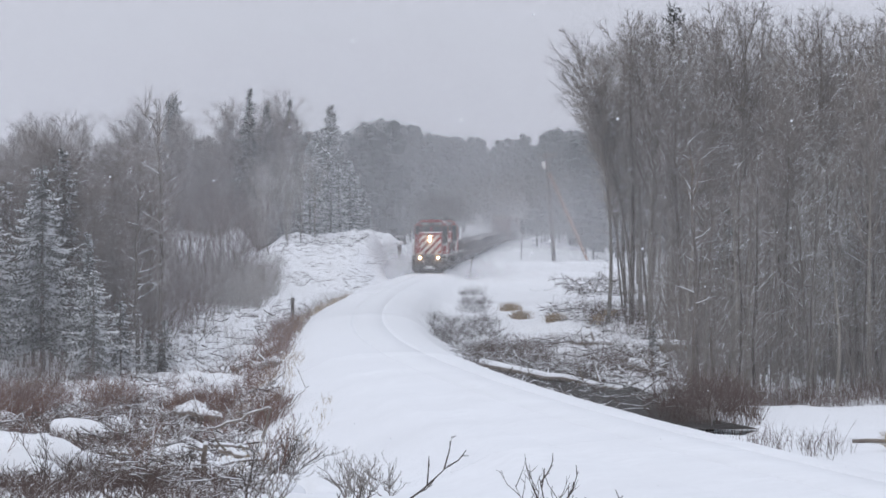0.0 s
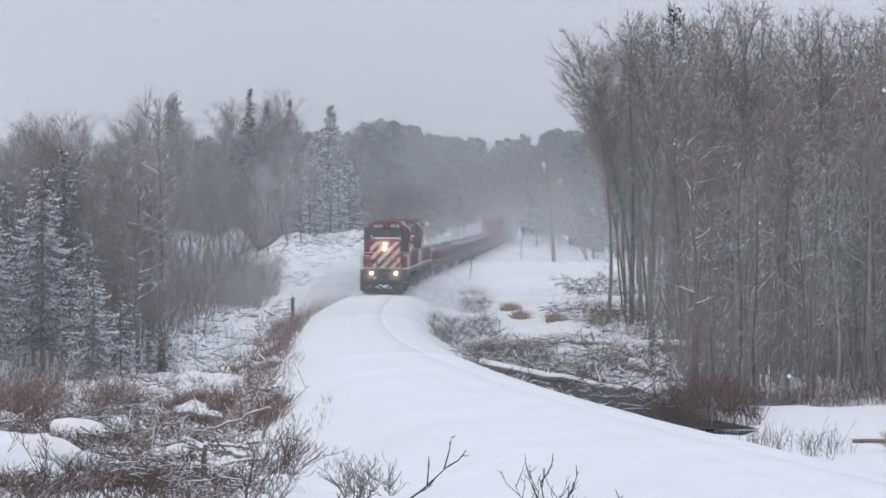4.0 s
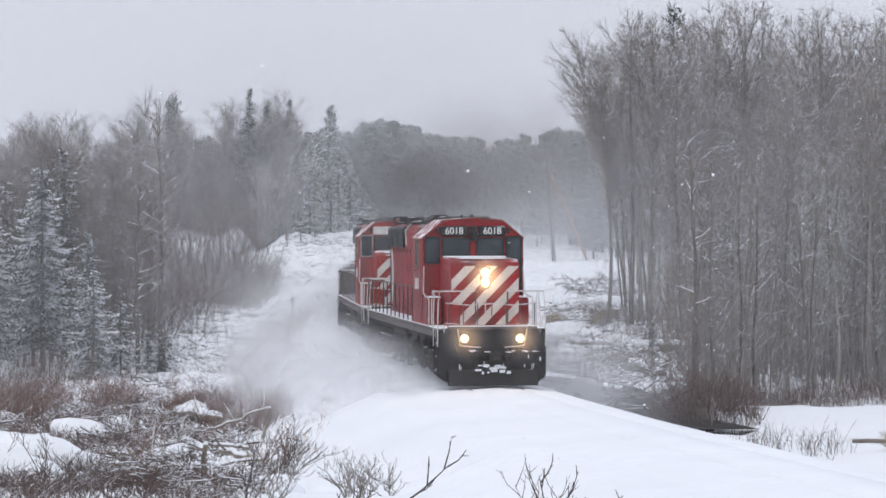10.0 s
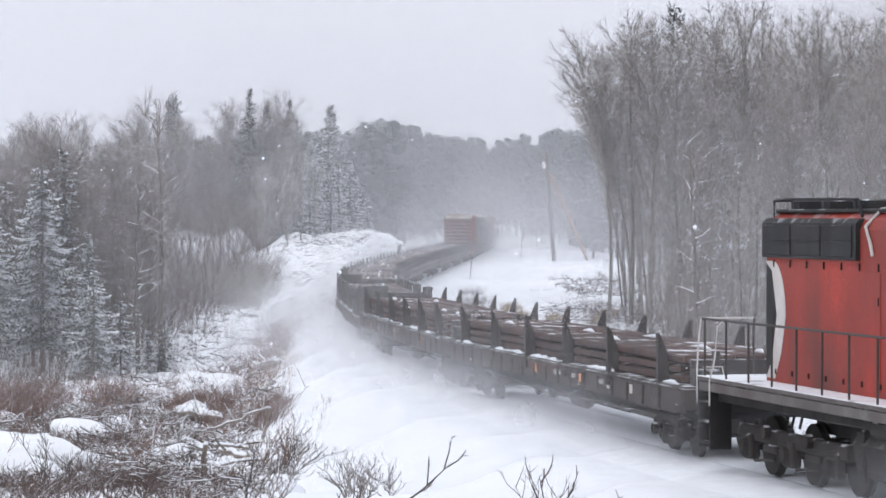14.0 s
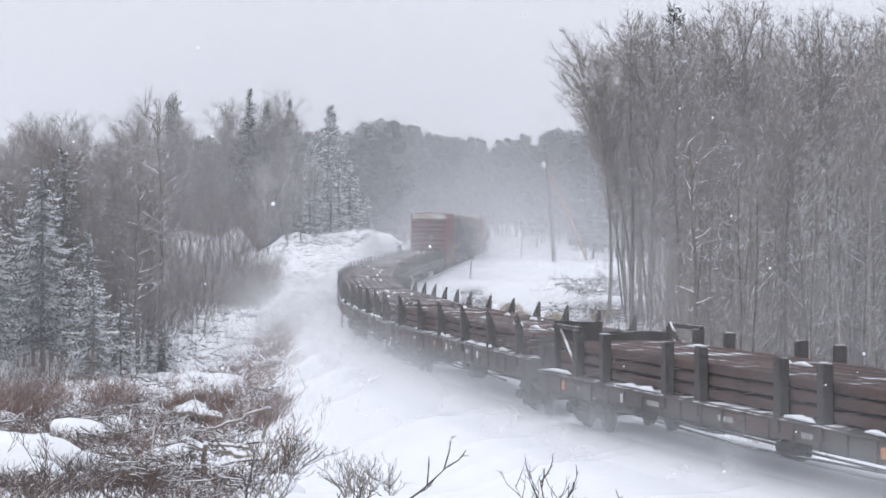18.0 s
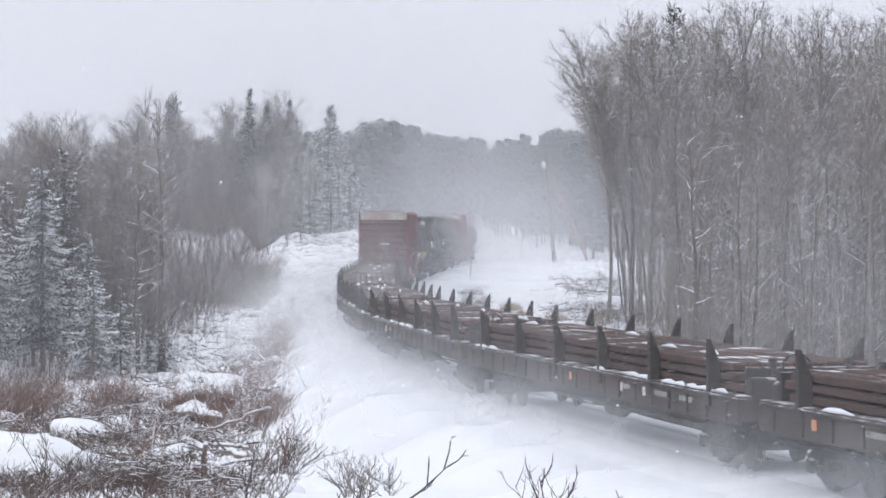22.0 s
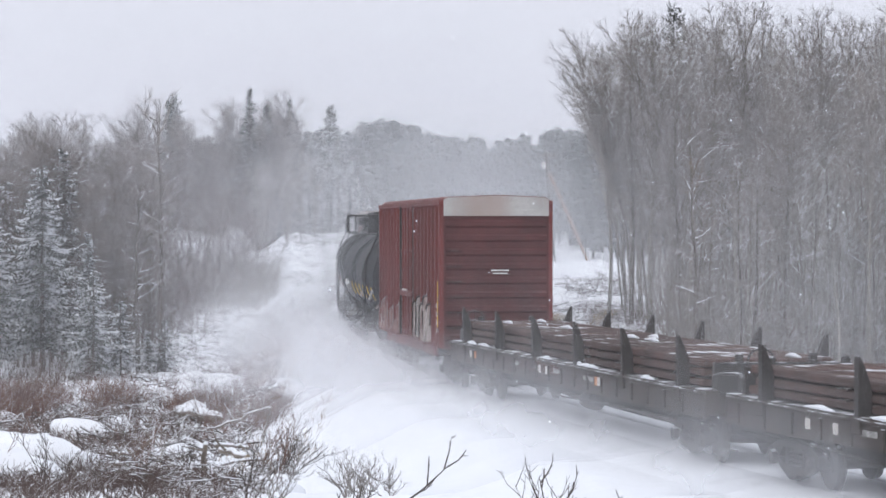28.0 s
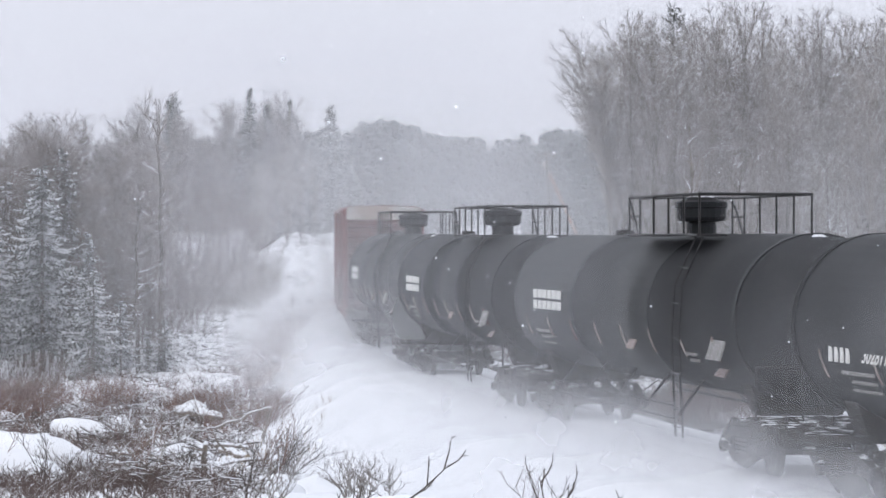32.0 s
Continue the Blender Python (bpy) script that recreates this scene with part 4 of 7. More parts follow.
fallen_log("dark log lying on the pond's snow", (12.3, 84.6), (15.2, 83.5), 0.10, 0.08, 16, 0.02, limbs=0, snowy=False)
for k in range(20):
    r = random.Random(1700 + k)
    y = r.uniform(54, 96)
    x = -0.085 * y + r.uniform(-0.05, 0.015) * y
    a, ln = r.uniform(-0.9, 0.9), r.uniform(0.6, 1.6)
    if min(abs(offset(x, y)), abs(offset(x + ln * cos(a), y + ln * sin(a)))) < 6.2:
        continue
    q = r.uniform(0.04, 0.075)
    fallen_log(r.choice(("snow-topped branch lying in the hollow", "broken grey branch lying under snow", "pale fallen branch in the slash")), (x, y), (x + ln * cos(a), y + ln * sin(a)), q, q * 0.55, 1800 + k, r.uniform(0.05, 0.3), limbs=r.randint(1, 4))
lump("snow_mound", "smooth snow-covered mound in the hollow", -9.7, 66.0, 1.9, 1.3, 1.45, 1)
lump("snow_mound", "smooth snow-covered log end in the hollow", -8.75, 97.5, 0.85, 0.4, 0.55, 2, lift=0.25)
for k, (x, y, q) in enumerate(((-9.3, 118, 0.75), (-8.5, 113, 0.7), (-7.9, 110.5, 0.55), (-8.9, 108, 0.5), (-9.9, 116, 0.5))):
    lump("snow_mound", "snow-capped boulder at the embankment's foot", x, y, q * 1.3, q, q, 260 + k)
fallen_log("grey stub leaning from the slash", (-5.2, 82.0, -1.9), (-5.0, 81.6, -0.95), 0.05, 0.03, 61, 0.0, limbs=3, snowy=False)
fallen_log("dark forked branch propped in the slash", (-6.9, 85.5, -1.9), (-5.2, 84.0, -1.1), 0.05, 0.03, 62, 0.0, limbs=6)
fallen_log("dark slanting pole on the bank's edge", (-5.1, 88.0, -1.6), (-4.2, 89.0, -0.75), 0.035, 0.02, 63, 0.0, limbs=1, snowy=False)
lump("snow_mound", "snowy bank at the hollow's edge", -8.4, 54.5, 1.3, 0.9, 0.9, 3)
for k, (x, y, q) in enumerate(((-6.6, 72, 0.55), (-7.4, 80, 0.6), (-11.0, 86, 0.8), (-5.6, 62, 0.4), (-3.4, 55, 0.45), (-2.6, 58, 0.4), (-10.2, 104, 0.45), (-8.6, 110, 0.5), (-12.5, 112, 0.5), (-11.0, 124, 0.6), (-9.6, 140, 0.7))):
    lump("snow_mound", "rounded snow-covered heap in the hollow", x, y, q * 1.5, q * 1.1, q, 200 + k)
for k in range(46):
    r = random.Random(900 + k)
    y = r.uniform(60, 190)
    x = -0.055 * y - 2.6 - abs(r.gauss(0, 1)) * 0.045 * y
    q = r.uniform(0.2, 0.55)
    lump("snow_mound", "small snow-covered hummock among brush", x, y, q * 1.5, q * 1.2, q * 0.8, 20 + k)
for k in range(26):
    r = random.Random(1300 + k)
    y = r.uniform(118, 240)
    x = 0.024 * y + 1.0 + r.uniform(0, 0.035) * y
    if offset(x, y) < 4.5:
        continue
    q = r.uniform(0.2, 0.6)
    lump("snow_mound", "small snow-covered hummock beside the ditch", x, y, q * 1.6, q * 1.2, q * 0.7, 90 + k)


# a litter of fallen sticks
def slash(name, label, mat, boxes, seed):
    r = random.Random(seed)
    s = Shape()
    for x0, x1, y0, y1, count, lo, hi, rad in boxes:
        for _ in range(count):
            x, y = r.uniform(x0, x1), r.uniform(y0, y1)
            if abs(offset(x, y)) < 4.2:
                continue
            z = max(ground_z(x, y), -2.2 if 90 < y < 128 and x > 0 else -9) + r.uniform(0.0, 0.35)
            a, ln = r.uniform(0, 2 * pi), r.uniform(lo, hi)
            d = Vector((cos(a), sin(a) * 0.8, r.gauss(0.05, 0.28))).normalized()
            p = Vector((x, y, z))
            bend = Vector((r.gauss(0, 0.1), r.gauss(0, 0.1), r.gauss(0, 0.1))) * ln
            q = r.uniform(0.5, 1.0) * rad
            pts = [p - d * ln / 2, p + bend, p + d * ln / 2]
            s.tube(pts, [q, q * 0.8, q * 0.4], 4, cap=False)
            for _ in range(3):
                e = pts[1].lerp(pts[2], r.random())
                w = (d + Vector((r.gauss(0, 0.8), r.gauss(0, 0.8), r.gauss(0.4, 0.6)))).normalized()
                s.tube([e, e + w * ln * r.uniform(0.15, 0.4)], [q * 0.5, q * 0.2], 3, cap=False)
    return thing(name, label, "fallen branches", kind="stuff", shape=s, mat=mat, tidy=False)


SLASH = material("slash_wood", (0.095, 0.078, 0.068), 0.9, vary=0.45, scale=0.9, fine=9, bump=0.2, snow=0.54, snow_scale=1.4, snow_low=0.35)
slash("brushwood_litter", "litter of fallen snow-dusted branches", SLASH,
      [(-15, -5.6, 62, 100, 640, 0.3, 1.4, 0.032), (-9.5, -3.4, 50, 64, 560, 0.2, 1.1, 0.018), (-14, -7.0, 98, 150, 300, 0.3, 1.3, 0.035), (-17, -8.5, 150, 200, 140, 0.5, 1.8, 0.045), (0.5, 9.0, 96, 126, 190, 0.6, 2.4, 0.035),
       (0.8, 5.5, 116, 140, 240, 0.8, 2.6, 0.03), (5.5, 9.5, 120, 150, 90, 0.8, 2.4, 0.03), (-14, -4.5, 225, 262, 420, 0.3, 1.1, 0.03), (7, 14, 118, 140, 160, 0.8, 3.0, 0.04), (9.5, 15, 205, 245, 190, 0.6, 2.2, 0.05), (6.5, 12.5, 150, 190, 160, 0.8, 2.4, 0.04)], 31)
thicket("slope_grass", "dry grass and weeds along the embankment's foot", GRASS,
        [(-8.2, -6.8, 135, 205, 260, 0.25, 0.6), (-7.0, -5.2, 92, 120, 90, 0.2, 0.5), (-5.6, -3.2, 66, 84, 60, 0.15, 0.4)], 41)
for k, (x, y, w) in enumerate(((4.4, 184, 0.8), (4.7, 172, 0.6), (6.6, 166, 0.6), (10.5, 178, 1.0), (9.2, 168, 0.6), (13.2, 81.5, 0.3))):
    r = random.Random(70 + k)
    s = Shape()
    for _ in range(420):
        a, q = r.uniform(0, 2 * pi), abs(r.gauss(0, 0.5)) * w
        p = Vector((cos(a) * q, sin(a) * q, -0.05))
        e = p + Vector((r.gauss(0, 0.2), r.gauss(0, 0.2), r.uniform(0.3, 0.75)))
        s.tube([p, p.lerp(e, 0.6), e + Vector((r.gauss(0, 0.1), 0, -0.08))], [0.012, 0.009, 0.003], 3, cap=False)
    thing("grass_tuft", "tuft of dry tan grass poking through the snow", "grass", pose(x, y, ground_z(x, y)), "grass tufts", shape=s, mat=GRASS, tidy=False)


# ---- foreground shrubs near the viewer ----
def shrub(label, x, y, z, stems, seed, mat, width=0.012):
    """Stems given as tip offsets from the foot."""
    r = random.Random(seed)
    ob = thing("bare_shrub", label, "shrub", pose(x, y, z), group="foreground shrubs")
    for tx, ty, tz in stems:
        s = Shape()
        tip = Vector((tx, ty, tz))
        mid = tip * 0.5 + Vector((r.gauss(0, 0.06), r.gauss(0, 0.06), r.gauss(0, 0.04)))
        pts = [Vector((0, 0, -0.15)), tip * 0.25 + Vector((r.gauss(0, 0.03), 0, 0)), mid, tip * 0.78 + Vector((r.gauss(0, 0.05), 0, r.gauss(0, 0.03))), tip]
        s.tube(pts, [width, width * 0.9, width * 0.75, width * 0.6, width * 0.3], 6)
        for _ in range(9):
            i = r.randint(2, 4)
            p = pts[i - 1].lerp(pts[i], r.random())
            ax = (pts[i] - pts[i - 1]).normalized()
            d = (ax + Vector((r.choice((-1, 1)) * r.uniform(0.4, 1.0), r.gauss(0, 0.4), r.uniform(0, 0.5)))).normalized()
            ln = r.uniform(0.08, 0.34)
            k = p + d * ln * 0.6
            e = k + (d + Vector((0, 0, 0.6))).normalized() * ln * 0.5
            s.tube([p, k, e], [width * 0.5, width * 0.4, width * 0.22], 5)
            for _ in range(2):
                b = k.lerp(e, r.random())
                w = (d + Vector((r.gauss(0, 0.7), 0, r.gauss(0.3, 0.5)))).normalized()
                s.tube([b, b + w * r.uniform(0.04, 0.1)], [width * 0.35, width * 0.2], 4)
        part("stem", s, mat, ob)
    return ob


gz = ground_z(1.5, 24.0)
shrub("dark bare shrub with budded twigs near the viewer", 1.12, 24.0, gz, [(-0.30, 0, 2.30 - gz), (-0.10, 0.1, 2.10 - gz), (0.30, 0, 2.02 - gz)], 5, DARK_TWIG, 0.014)
shrub("thin bare shrub near the viewer", 0.75, 25.5, ground_z(0.75, 25.5), [(-0.1, 0, 0.95), (0.12, 0, 0.9), (0.3, 0.1, 0.85)], 6, DARK_TWIG, 0.008)
gz = ground_z(-0.6, 27.0)
shrub("dark leaning branch near the viewer", -1.25, 27.0, gz, [(1.30, 0, 2.14 - gz), (0.5, 0, 1.85 - gz)], 8, DARK_TWIG, 0.017)
for k in range(12):
    r = random.Random(410 + k)
    x, y = (r.uniform(-3.4, -0.8), r.uniform(44, 54)) if k % 2 else (r.uniform(-4.0, -2.5), r.uniform(60, 73))
    st = [(r.gauss(0, 0.35), r.gauss(0, 0.2), r.uniform(0.25, 0.75)) for _ in range(5)]
    shrub("bare shrub beside the track bank", x, y, ground_z(x, y), st, 430 + k, r.choice((DARK_TWIG, TWIG)), 0.010)
for k in range(9):
    r = random.Random(470 + k)
    x, y = r.uniform(-9, -3.4), r.uniform(50, 62)
    st = [(r.gauss(0, 0.4), r.gauss(0, 0.2), r.uniform(0.6, 1.5)) for _ in range(5)]
    shrub("bare shrub in the snowy hollow", x, y, ground_z(x, y), st, 490 + k, DARK_TWIG if k % 2 else RED_TWIG, 0.011)

# ---- line-side things ----
pole = thing("utility_pole", "weathered wooden utility pole with crossarm and brace", "utility pole", pose(13.1, 333, ground_z(13.1, 333) - 0.3))
part("post", Shape().tube([(0, 0, 0), (-0.45, 0, 6.5), (-0.95, 0, 13.2)], [0.27, 0.24, 0.19], 10), POLE_WOOD, pole)
part("crossarm", Shape().box(-0.88, 0, 12.7, 2.2, 0.16, 0.2, 0.02), POLE_WOOD, pole)
part("transformer", Shape().lathe([(11.2, 0.2), (11.22, 0.26), (12.0, 0.26), (12.05, 0.18)], 14, (-1.2, 0, 0), "z"), RAILING, pole, "grey pole transformer")
for x in (-1.85, -1.2, -0.5, 0.1):
    part("insulator", Shape().lathe([(12.77, 0.05), (12.85, 0.09), (12.95, 0.06), (13.0, 0.08), (13.05, 0.03)], 10, (x, 0, 0), "z"), RAILING, pole)
part("brace_pole", Shape().tube([(-0.75, 0, 11.0), (2.0, -0.4, 4.8), (4.2, -0.7, -0.4)], [0.13, 0.16, 0.17], 8), BRACE, pole, "reddish slanting brace pole")
for k, (x, y, h) in enumerate(((2.35, 250, 1.95),)):
    ob = thing("mile_post", "thin leaning line-side post with a small dark plate", "post", pose(x, y, ground_z(x, y) - 0.2, 0, 6, 0))
    part("post", Shape().rod((0, 0, 0), (0, 0, h + 0.2), 0.035, 8), POLE_WOOD, ob)
    part("plate", Shape().box(0, -0.03, h + 0.18, 0.42, 0.05, 0.2, 0.015), BLACK, ob)
ob = thing("marker_stake", "thin dark stake in the far snow", "post", pose(9.3, 337, ground_z(9.3, 337) - 0.2, 0, 3, 0), shape=Shape().rod((0, 0, 0), (0, 0, 3.2), 0.05, 6), mat=POLE_WOOD)
ob = thing("marker_post", "short post with a cap of snow beside the line", "post", pose(-4.25, 274, ground_z(-4.25, 274) - 0.2))
part("post", Shape().tube([(0, 0, 0), (0.04, 0, 2.4)], [0.16, 0.2], 8), POLE_WOOD, ob)
part("snow_cap", Shape().lathe([(2.35, 0.3), (2.5, 0.42), (2.68, 0.34), (2.78, 0.1)], 12, (0.04, 0, 0), "z"), SNOW_LUMP, ob, "cap of snow", soft=True)
ob = thing("fence_post", "dark weathered fence post in the brush", "post", pose(-9.6, 180, ground_z(-9.6, 180) - 0.2), shape=Shape().tube([(0, 0, 0), (0.03, 0, 1.9)], [0.13, 0.11], 8), mat=POLE_WOOD)


# ---- the train: x forward, y to its left, z up from the rail ----
def wheel_shape(r, sg):
    s = Shape()
    s.lathe([(sg * a, q) for a, q in ((0.065, r * 0.55), (0.065, r), (-0.03, r), (-0.045, r + 0.028), (-0.07, r + 0.028), (-0.07, r * 0.6), (-0.05, r * 0.3), (0.09, r * 0.3))], 20, axis="y")
    for k in range(3):
        a = 2 * pi * k / 3
        s.box(0.42 * r * cos(a), sg * 0.07, 0.42 * r * sin(a), 0.09, 0.03, 0.09, 0.01)
    return s


def truck(parent, x, axles, r, gauge_y, frame_mat=None):
    """One bogie: side frames, bolster, springs and wheel sets."""
    mat = frame_mat or GRIME
    tr = Shape()
    long = axles[-1] - axles[0]
    for sg in (-1, 1):
        y = sg * gauge_y
        if len(axles) == 2:
            a, b = axles
            tr.extrude([(a - 0.26, r + 0.17), (a - 0.22, r - 0.02), (a + 0.14, r + 0.01), (-0.46, r + 0.20), (0.46, r + 0.20), (b - 0.14, r + 0.01), (b + 0.22, r - 0.02),
                        (b + 0.26, r + 0.17), (0.5, r + 0.37), (-0.5, r + 0.37)], y - 0.08, y + 0.08, "y")
            tr.extrude([(a + 0.10, r + 0.03), (a + 0.14, r - 0.14), (-0.44, 0.18), (0.44, 0.18), (b - 0.14, r - 0.14), (b - 0.10, r + 0.03), (0.40, 0.31), (-0.40, 0.31)], y - 0.07, y + 0.07, "y")
            for k in (-0.40, 0.40):
                tr.box(k, y, r + 0.04, 0.10, 0.15, 0.62, 0.02)
            for k in (-0.2, 0, 0.2):
                for q in range(4):
                    tr.lathe([(0.30 + 0.075 * q, 0.055), (0.325 + 0.075 * q, 0.08), (0.35 + 0.075 * q, 0.055)], 8, (k, y + sg * 0.02, 0), "z")
            for k in axles:
                tr.lathe([(y + sg * 0.07, 0.13), (y + sg * 0.17, 0.12), (y + sg * 0.19, 0.06)], 10, (k, 0, r), "y")
                tr.box(k - 0.42 * (1 if k > 0 else -1), y * 0.86, r, 0.09, 0.2, 0.34, 0.02)
            tr.rod((a, y * 0.7, r - 0.1), (b, y * 0.7, r - 0.16), 0.03, 5)
        else:
            tr.box(0, y, r + 0.22, long + 1.15, 0.16, 0.26, 0.03)
            for a in axles:
                tr.box(a, y + sg * 0.05, r, 0.46, 0.2, 0.42, 0.04)
                tr.lathe([(y + sg * 0.1, 0.16), (y + sg * 0.24, 0.13)], 10, (a, 0, r), "y")
            for a, b in zip(axles, axles[1:]):
                tr.box((a + b) / 2, y + sg * 0.02, r + 0.02, 0.7, 0.13, 0.16, 0.03)
                tr.lathe([(y + sg * 0.09, 0.12), (y + sg * 0.2, 0.12)], 8, ((a + b) / 2, 0, r + 0.3), "y")
                tr.rod(((a + b) / 2 - 0.5, y + sg * 0.16, r - 0.2), ((a + b) / 2 + 0.5, y + sg * 0.16, r - 0.12), 0.035)
    tr.box(0, 0, r + 0.12, 0.5, gauge_y * 2, 0.28, 0.04)
    ob = part("bogie", tr, mat, parent, "grimy cast-steel bogie caked with snow", at=pose(x, 0, 0))
    for a in axles:
        for sg in (-1, 1):
            part("wheel", WHEELS[(r, sg)], None, ob).matrix_parent_inverse = pose(a, sg * 0.72, r)
        part("axle", AXLES[r], None, ob).matrix_parent_inverse = pose(a, 0, r)
    return ob


WHEELS = {(r, sg): wheel_shape(r, sg).mesh("wheel", GRIME) for r in (0.51, 0.42) for sg in (-1, 1)}
AXLES = {r: Shape().rod((0, -1.0, 0), (0, 1.0, 0), 0.08, 8).mesh("axle", GRIME) for r in (0.51, 0.42)}


def coupler(parent, x, sg):
    s = Shape().box(x - sg * 0.25, 0, 0.86, 0.6, 0.16, 0.18, 0.03).box(x, 0.03, 0.86, 0.26, 0.30, 0.30, 0.07).box(x + sg * 0.1, -0.1, 0.86, 0.16, 0.12, 0.26, 0.04)
    part("coupler", s, GRIME, parent)
    h = Shape().tube([(x - sg * 0.3, 0.35, 0.95), (x - sg * 0.05, 0.38, 0.6), (x + sg * 0.1, 0.3, 0.45)], 0.03, 6)
    part("air_hose", h, GRIME, parent)


def locomotive(number, lit, paint, hood_paint, label):
    L = 20.98
    ob = thing("diesel_locomotive", label, "locomotive", group="two engines of the train")
    # underframe and walkway
    part("underframe", Shape().box(0, 0, 1.36, 19.4, 2.75, 0.34, 0.03).box(0, 0, 1.05, 12.5, 1.2, 0.4, 0.03), GRIME, ob)
    part("walkway", Shape().box(0, 0, 1.575, 19.7, 3.06, 0.09, 0.015), WALKWAY, ob, "steel walkway with packed snow")
    part("side_sill", Shape().box(0, -1.50, 1.44, 19.5, 0.05, 0.16, 0.01), SILL_DIRT, ob, "dirty white stripe along the sill")
    part("side_sill", Shape().box(0, 1.50, 1.44, 19.5, 0.05, 0.16, 0.01), SILL_DIRT, ob, "dirty white stripe along the sill")
    fuel = Shape().extrude([(-1.25, 1.15), (-1.38, 0.95), (-1.3, 0.55), (-1.0, 0.36), (1.0, 0.36), (1.3, 0.55), (1.38, 0.95), (1.25, 1.15)], -2.6, 2.7)
    part("fuel_tank", fuel, GRIME, ob, "grimy fuel tank under the frame")
    for sg in (-1, 1):
        tank = Shape().lathe([(-1.6, 0.1), (-1.55, 0.17), (1.55, 0.17), (1.6, 0.1)], 12, (-0.2, sg * 1.28, 1.24))
        part("air_reservoir", tank, GRIME, ob)
    for x in (-5.9, 6.0):
        truck(ob, x, (-2.05, 0.0, 2.05), 0.51, 1.12)
    # long hood
    w = 0.90
    hood = [(-w, 1.62), (-w, 4.20), (-w + 0.07, 4.36), (-w + 0.24, 4.47), (w - 0.24, 4.47), (w - 0.07, 4.36), (w, 4.20), (w, 1.62)]
    part("long_hood", Shape().extrude(hood, -7.9, 3.7), hood_paint, ob, "red engine hood with streaked paint")
    flare = [(-w - 0.08, 3.72), (-w - 0.08, 4.30), (-w, 4.38), (w, 4.38), (w + 0.08, 4.30), (w + 0.08, 3.72)]
    part("radiator_housing", Shape().extrude(flare, -7.92, -3.5), BLACK, ob, "black radiator housing at the rear")
    for sg in (-1, 1):
        for k in range(3):
            g = Shape().box(-7.15 + 1.42 * k, sg * (w + 0.085), 4.02, 1.3, 0.02, 0.50, 0.006)
            g.box(-7.15 + 1.42 * k, sg * (w + 0.095), 4.02, 1.3, 0.02, 0.03, 0.004)
            part("radiator_screen", g, BLACK, ob, "grimy black radiator screen")
    top = Shape().box(-2.1, 0, 4.50, 11.5, 1.50, 0.07, 0.02).box(2.2, 0, 4.55, 2.6, 1.80, 0.22, 0.08).box(-2.6, 0, 4.57, 1.0, 0.8, 0.16, 0.04)
    part("roof_panel", top, BLACK, ob, "soot-black roof")
    for x in (-7.2, -5.75, -4.3, -0.9, 0.6):
        fan = Shape().lathe([(4.50, 0.66), (4.66, 0.66), (4.68, 0.58), (4.62, 0.54)], 20, (x, 0, 0), "z")
        part("roof_fan", fan, BLACK, ob)
    part("exhaust_stack", Shape().box(-1.9, 0, 4.62, 0.9, 0.45, 0.26, 0.03), BLACK, ob)
    part("sand_hatch_rail", Shape().tube([(-7.85, -0.78, 4.3), (-7.85, -0.78, 4.68), (-7.2, -0.78, 4.70), (-3.9, -0.78, 4.68), (-3.7, -0.78, 4.4)], 0.025, 5).tube([(-7.85, 0.78, 4.3), (-7.85, 0.78, 4.68), (-7.85, -0.78, 4.68)], 0.025, 5), BLACK, ob)
    # hood doors, latches and hand rails on both sides
    for sg in (-1, 1):
        for k in range(9):
            x = -2.95 + 0.74 * k
            d = Shape().box(x, sg * (w + 0.006), 2.62, 0.66, 0.016, 1.85, 0.006)
            door = part("hood_door", d, hood_paint, ob)
            part("latch", Shape().box(x + 0.27, sg * (w + 0.022), 3.1, 0.035, 0.02, 0.13, 0.006).box(x + 0.27, sg * (w + 0.022), 2.1, 0.035, 0.02, 0.13, 0.006), SEAM_AND_SHADE, door)
        for k in range(14):
            x = -7.5 + 0.80 * k
            part("hood_fastener", Shape().box(x, sg * (w + 0.012), 3.62, 0.035, 0.03, 0.12, 0.008), SEAM_AND_SHADE, ob)
            part("hood_fastener", Shape().box(x + 0.1, sg * (w + 0.012), 1.80, 0.04, 0.03, 0.09, 0.008), SEAM_AND_SHADE, ob)
        part("hood_pipe", Shape().tube([(-2.9, sg * (w + 0.03), 3.8), (-3.0, sg * (w + 0.03), 4.0), (-3.2, sg * (w + 0.03), 4.25), (-3.1, sg * (w - 0.2), 4.52), (-2.6, sg * 0.3, 4.58)], 0.03), RAILING, ob, "pale bent pipe over the hood")
        g = Shape().box(3.15, sg * (w + 0.03), 3.98, 0.95, 0.05, 0.80, 0.01)
        for q in range(9):
            g.box(3.15, sg * (w + 0.06), 3.66 + 0.08 * q, 0.88, 0.03, 0.03, 0.005)
        part("intake_grille", g, BLACK, ob)
        for k in range(12):
            x = -9.6 + 1.18 * k
            part("stanchion", Shape().rod((x, sg * 1.47, 1.6), (x, sg * 1.47, 2.62), 0.021), DARK_RAIL, ob)
        part("hand_rail", Shape().tube([(-9.75, sg * 1.47, 2.62), (3.6, sg * 1.47, 2.62)], 0.022), DARK_RAIL, ob)
    # white wedge and black quarter of the big emblem on the hood's rear flank
    for sg in (-1, 1):
        arc = [(-7.88, 3.66), (-7.55, 3.66)] + [(-7.55 + 0.62 * sin(a), 2.72 + 0.94 * cos(a)) for a in [pi / 2 * i / 8 for i in range(1, 9)]] + [(-7.15, 2.1), (-7.45, 1.68), (-7.88, 1.68)]
        y = sg * (w + 0.006)
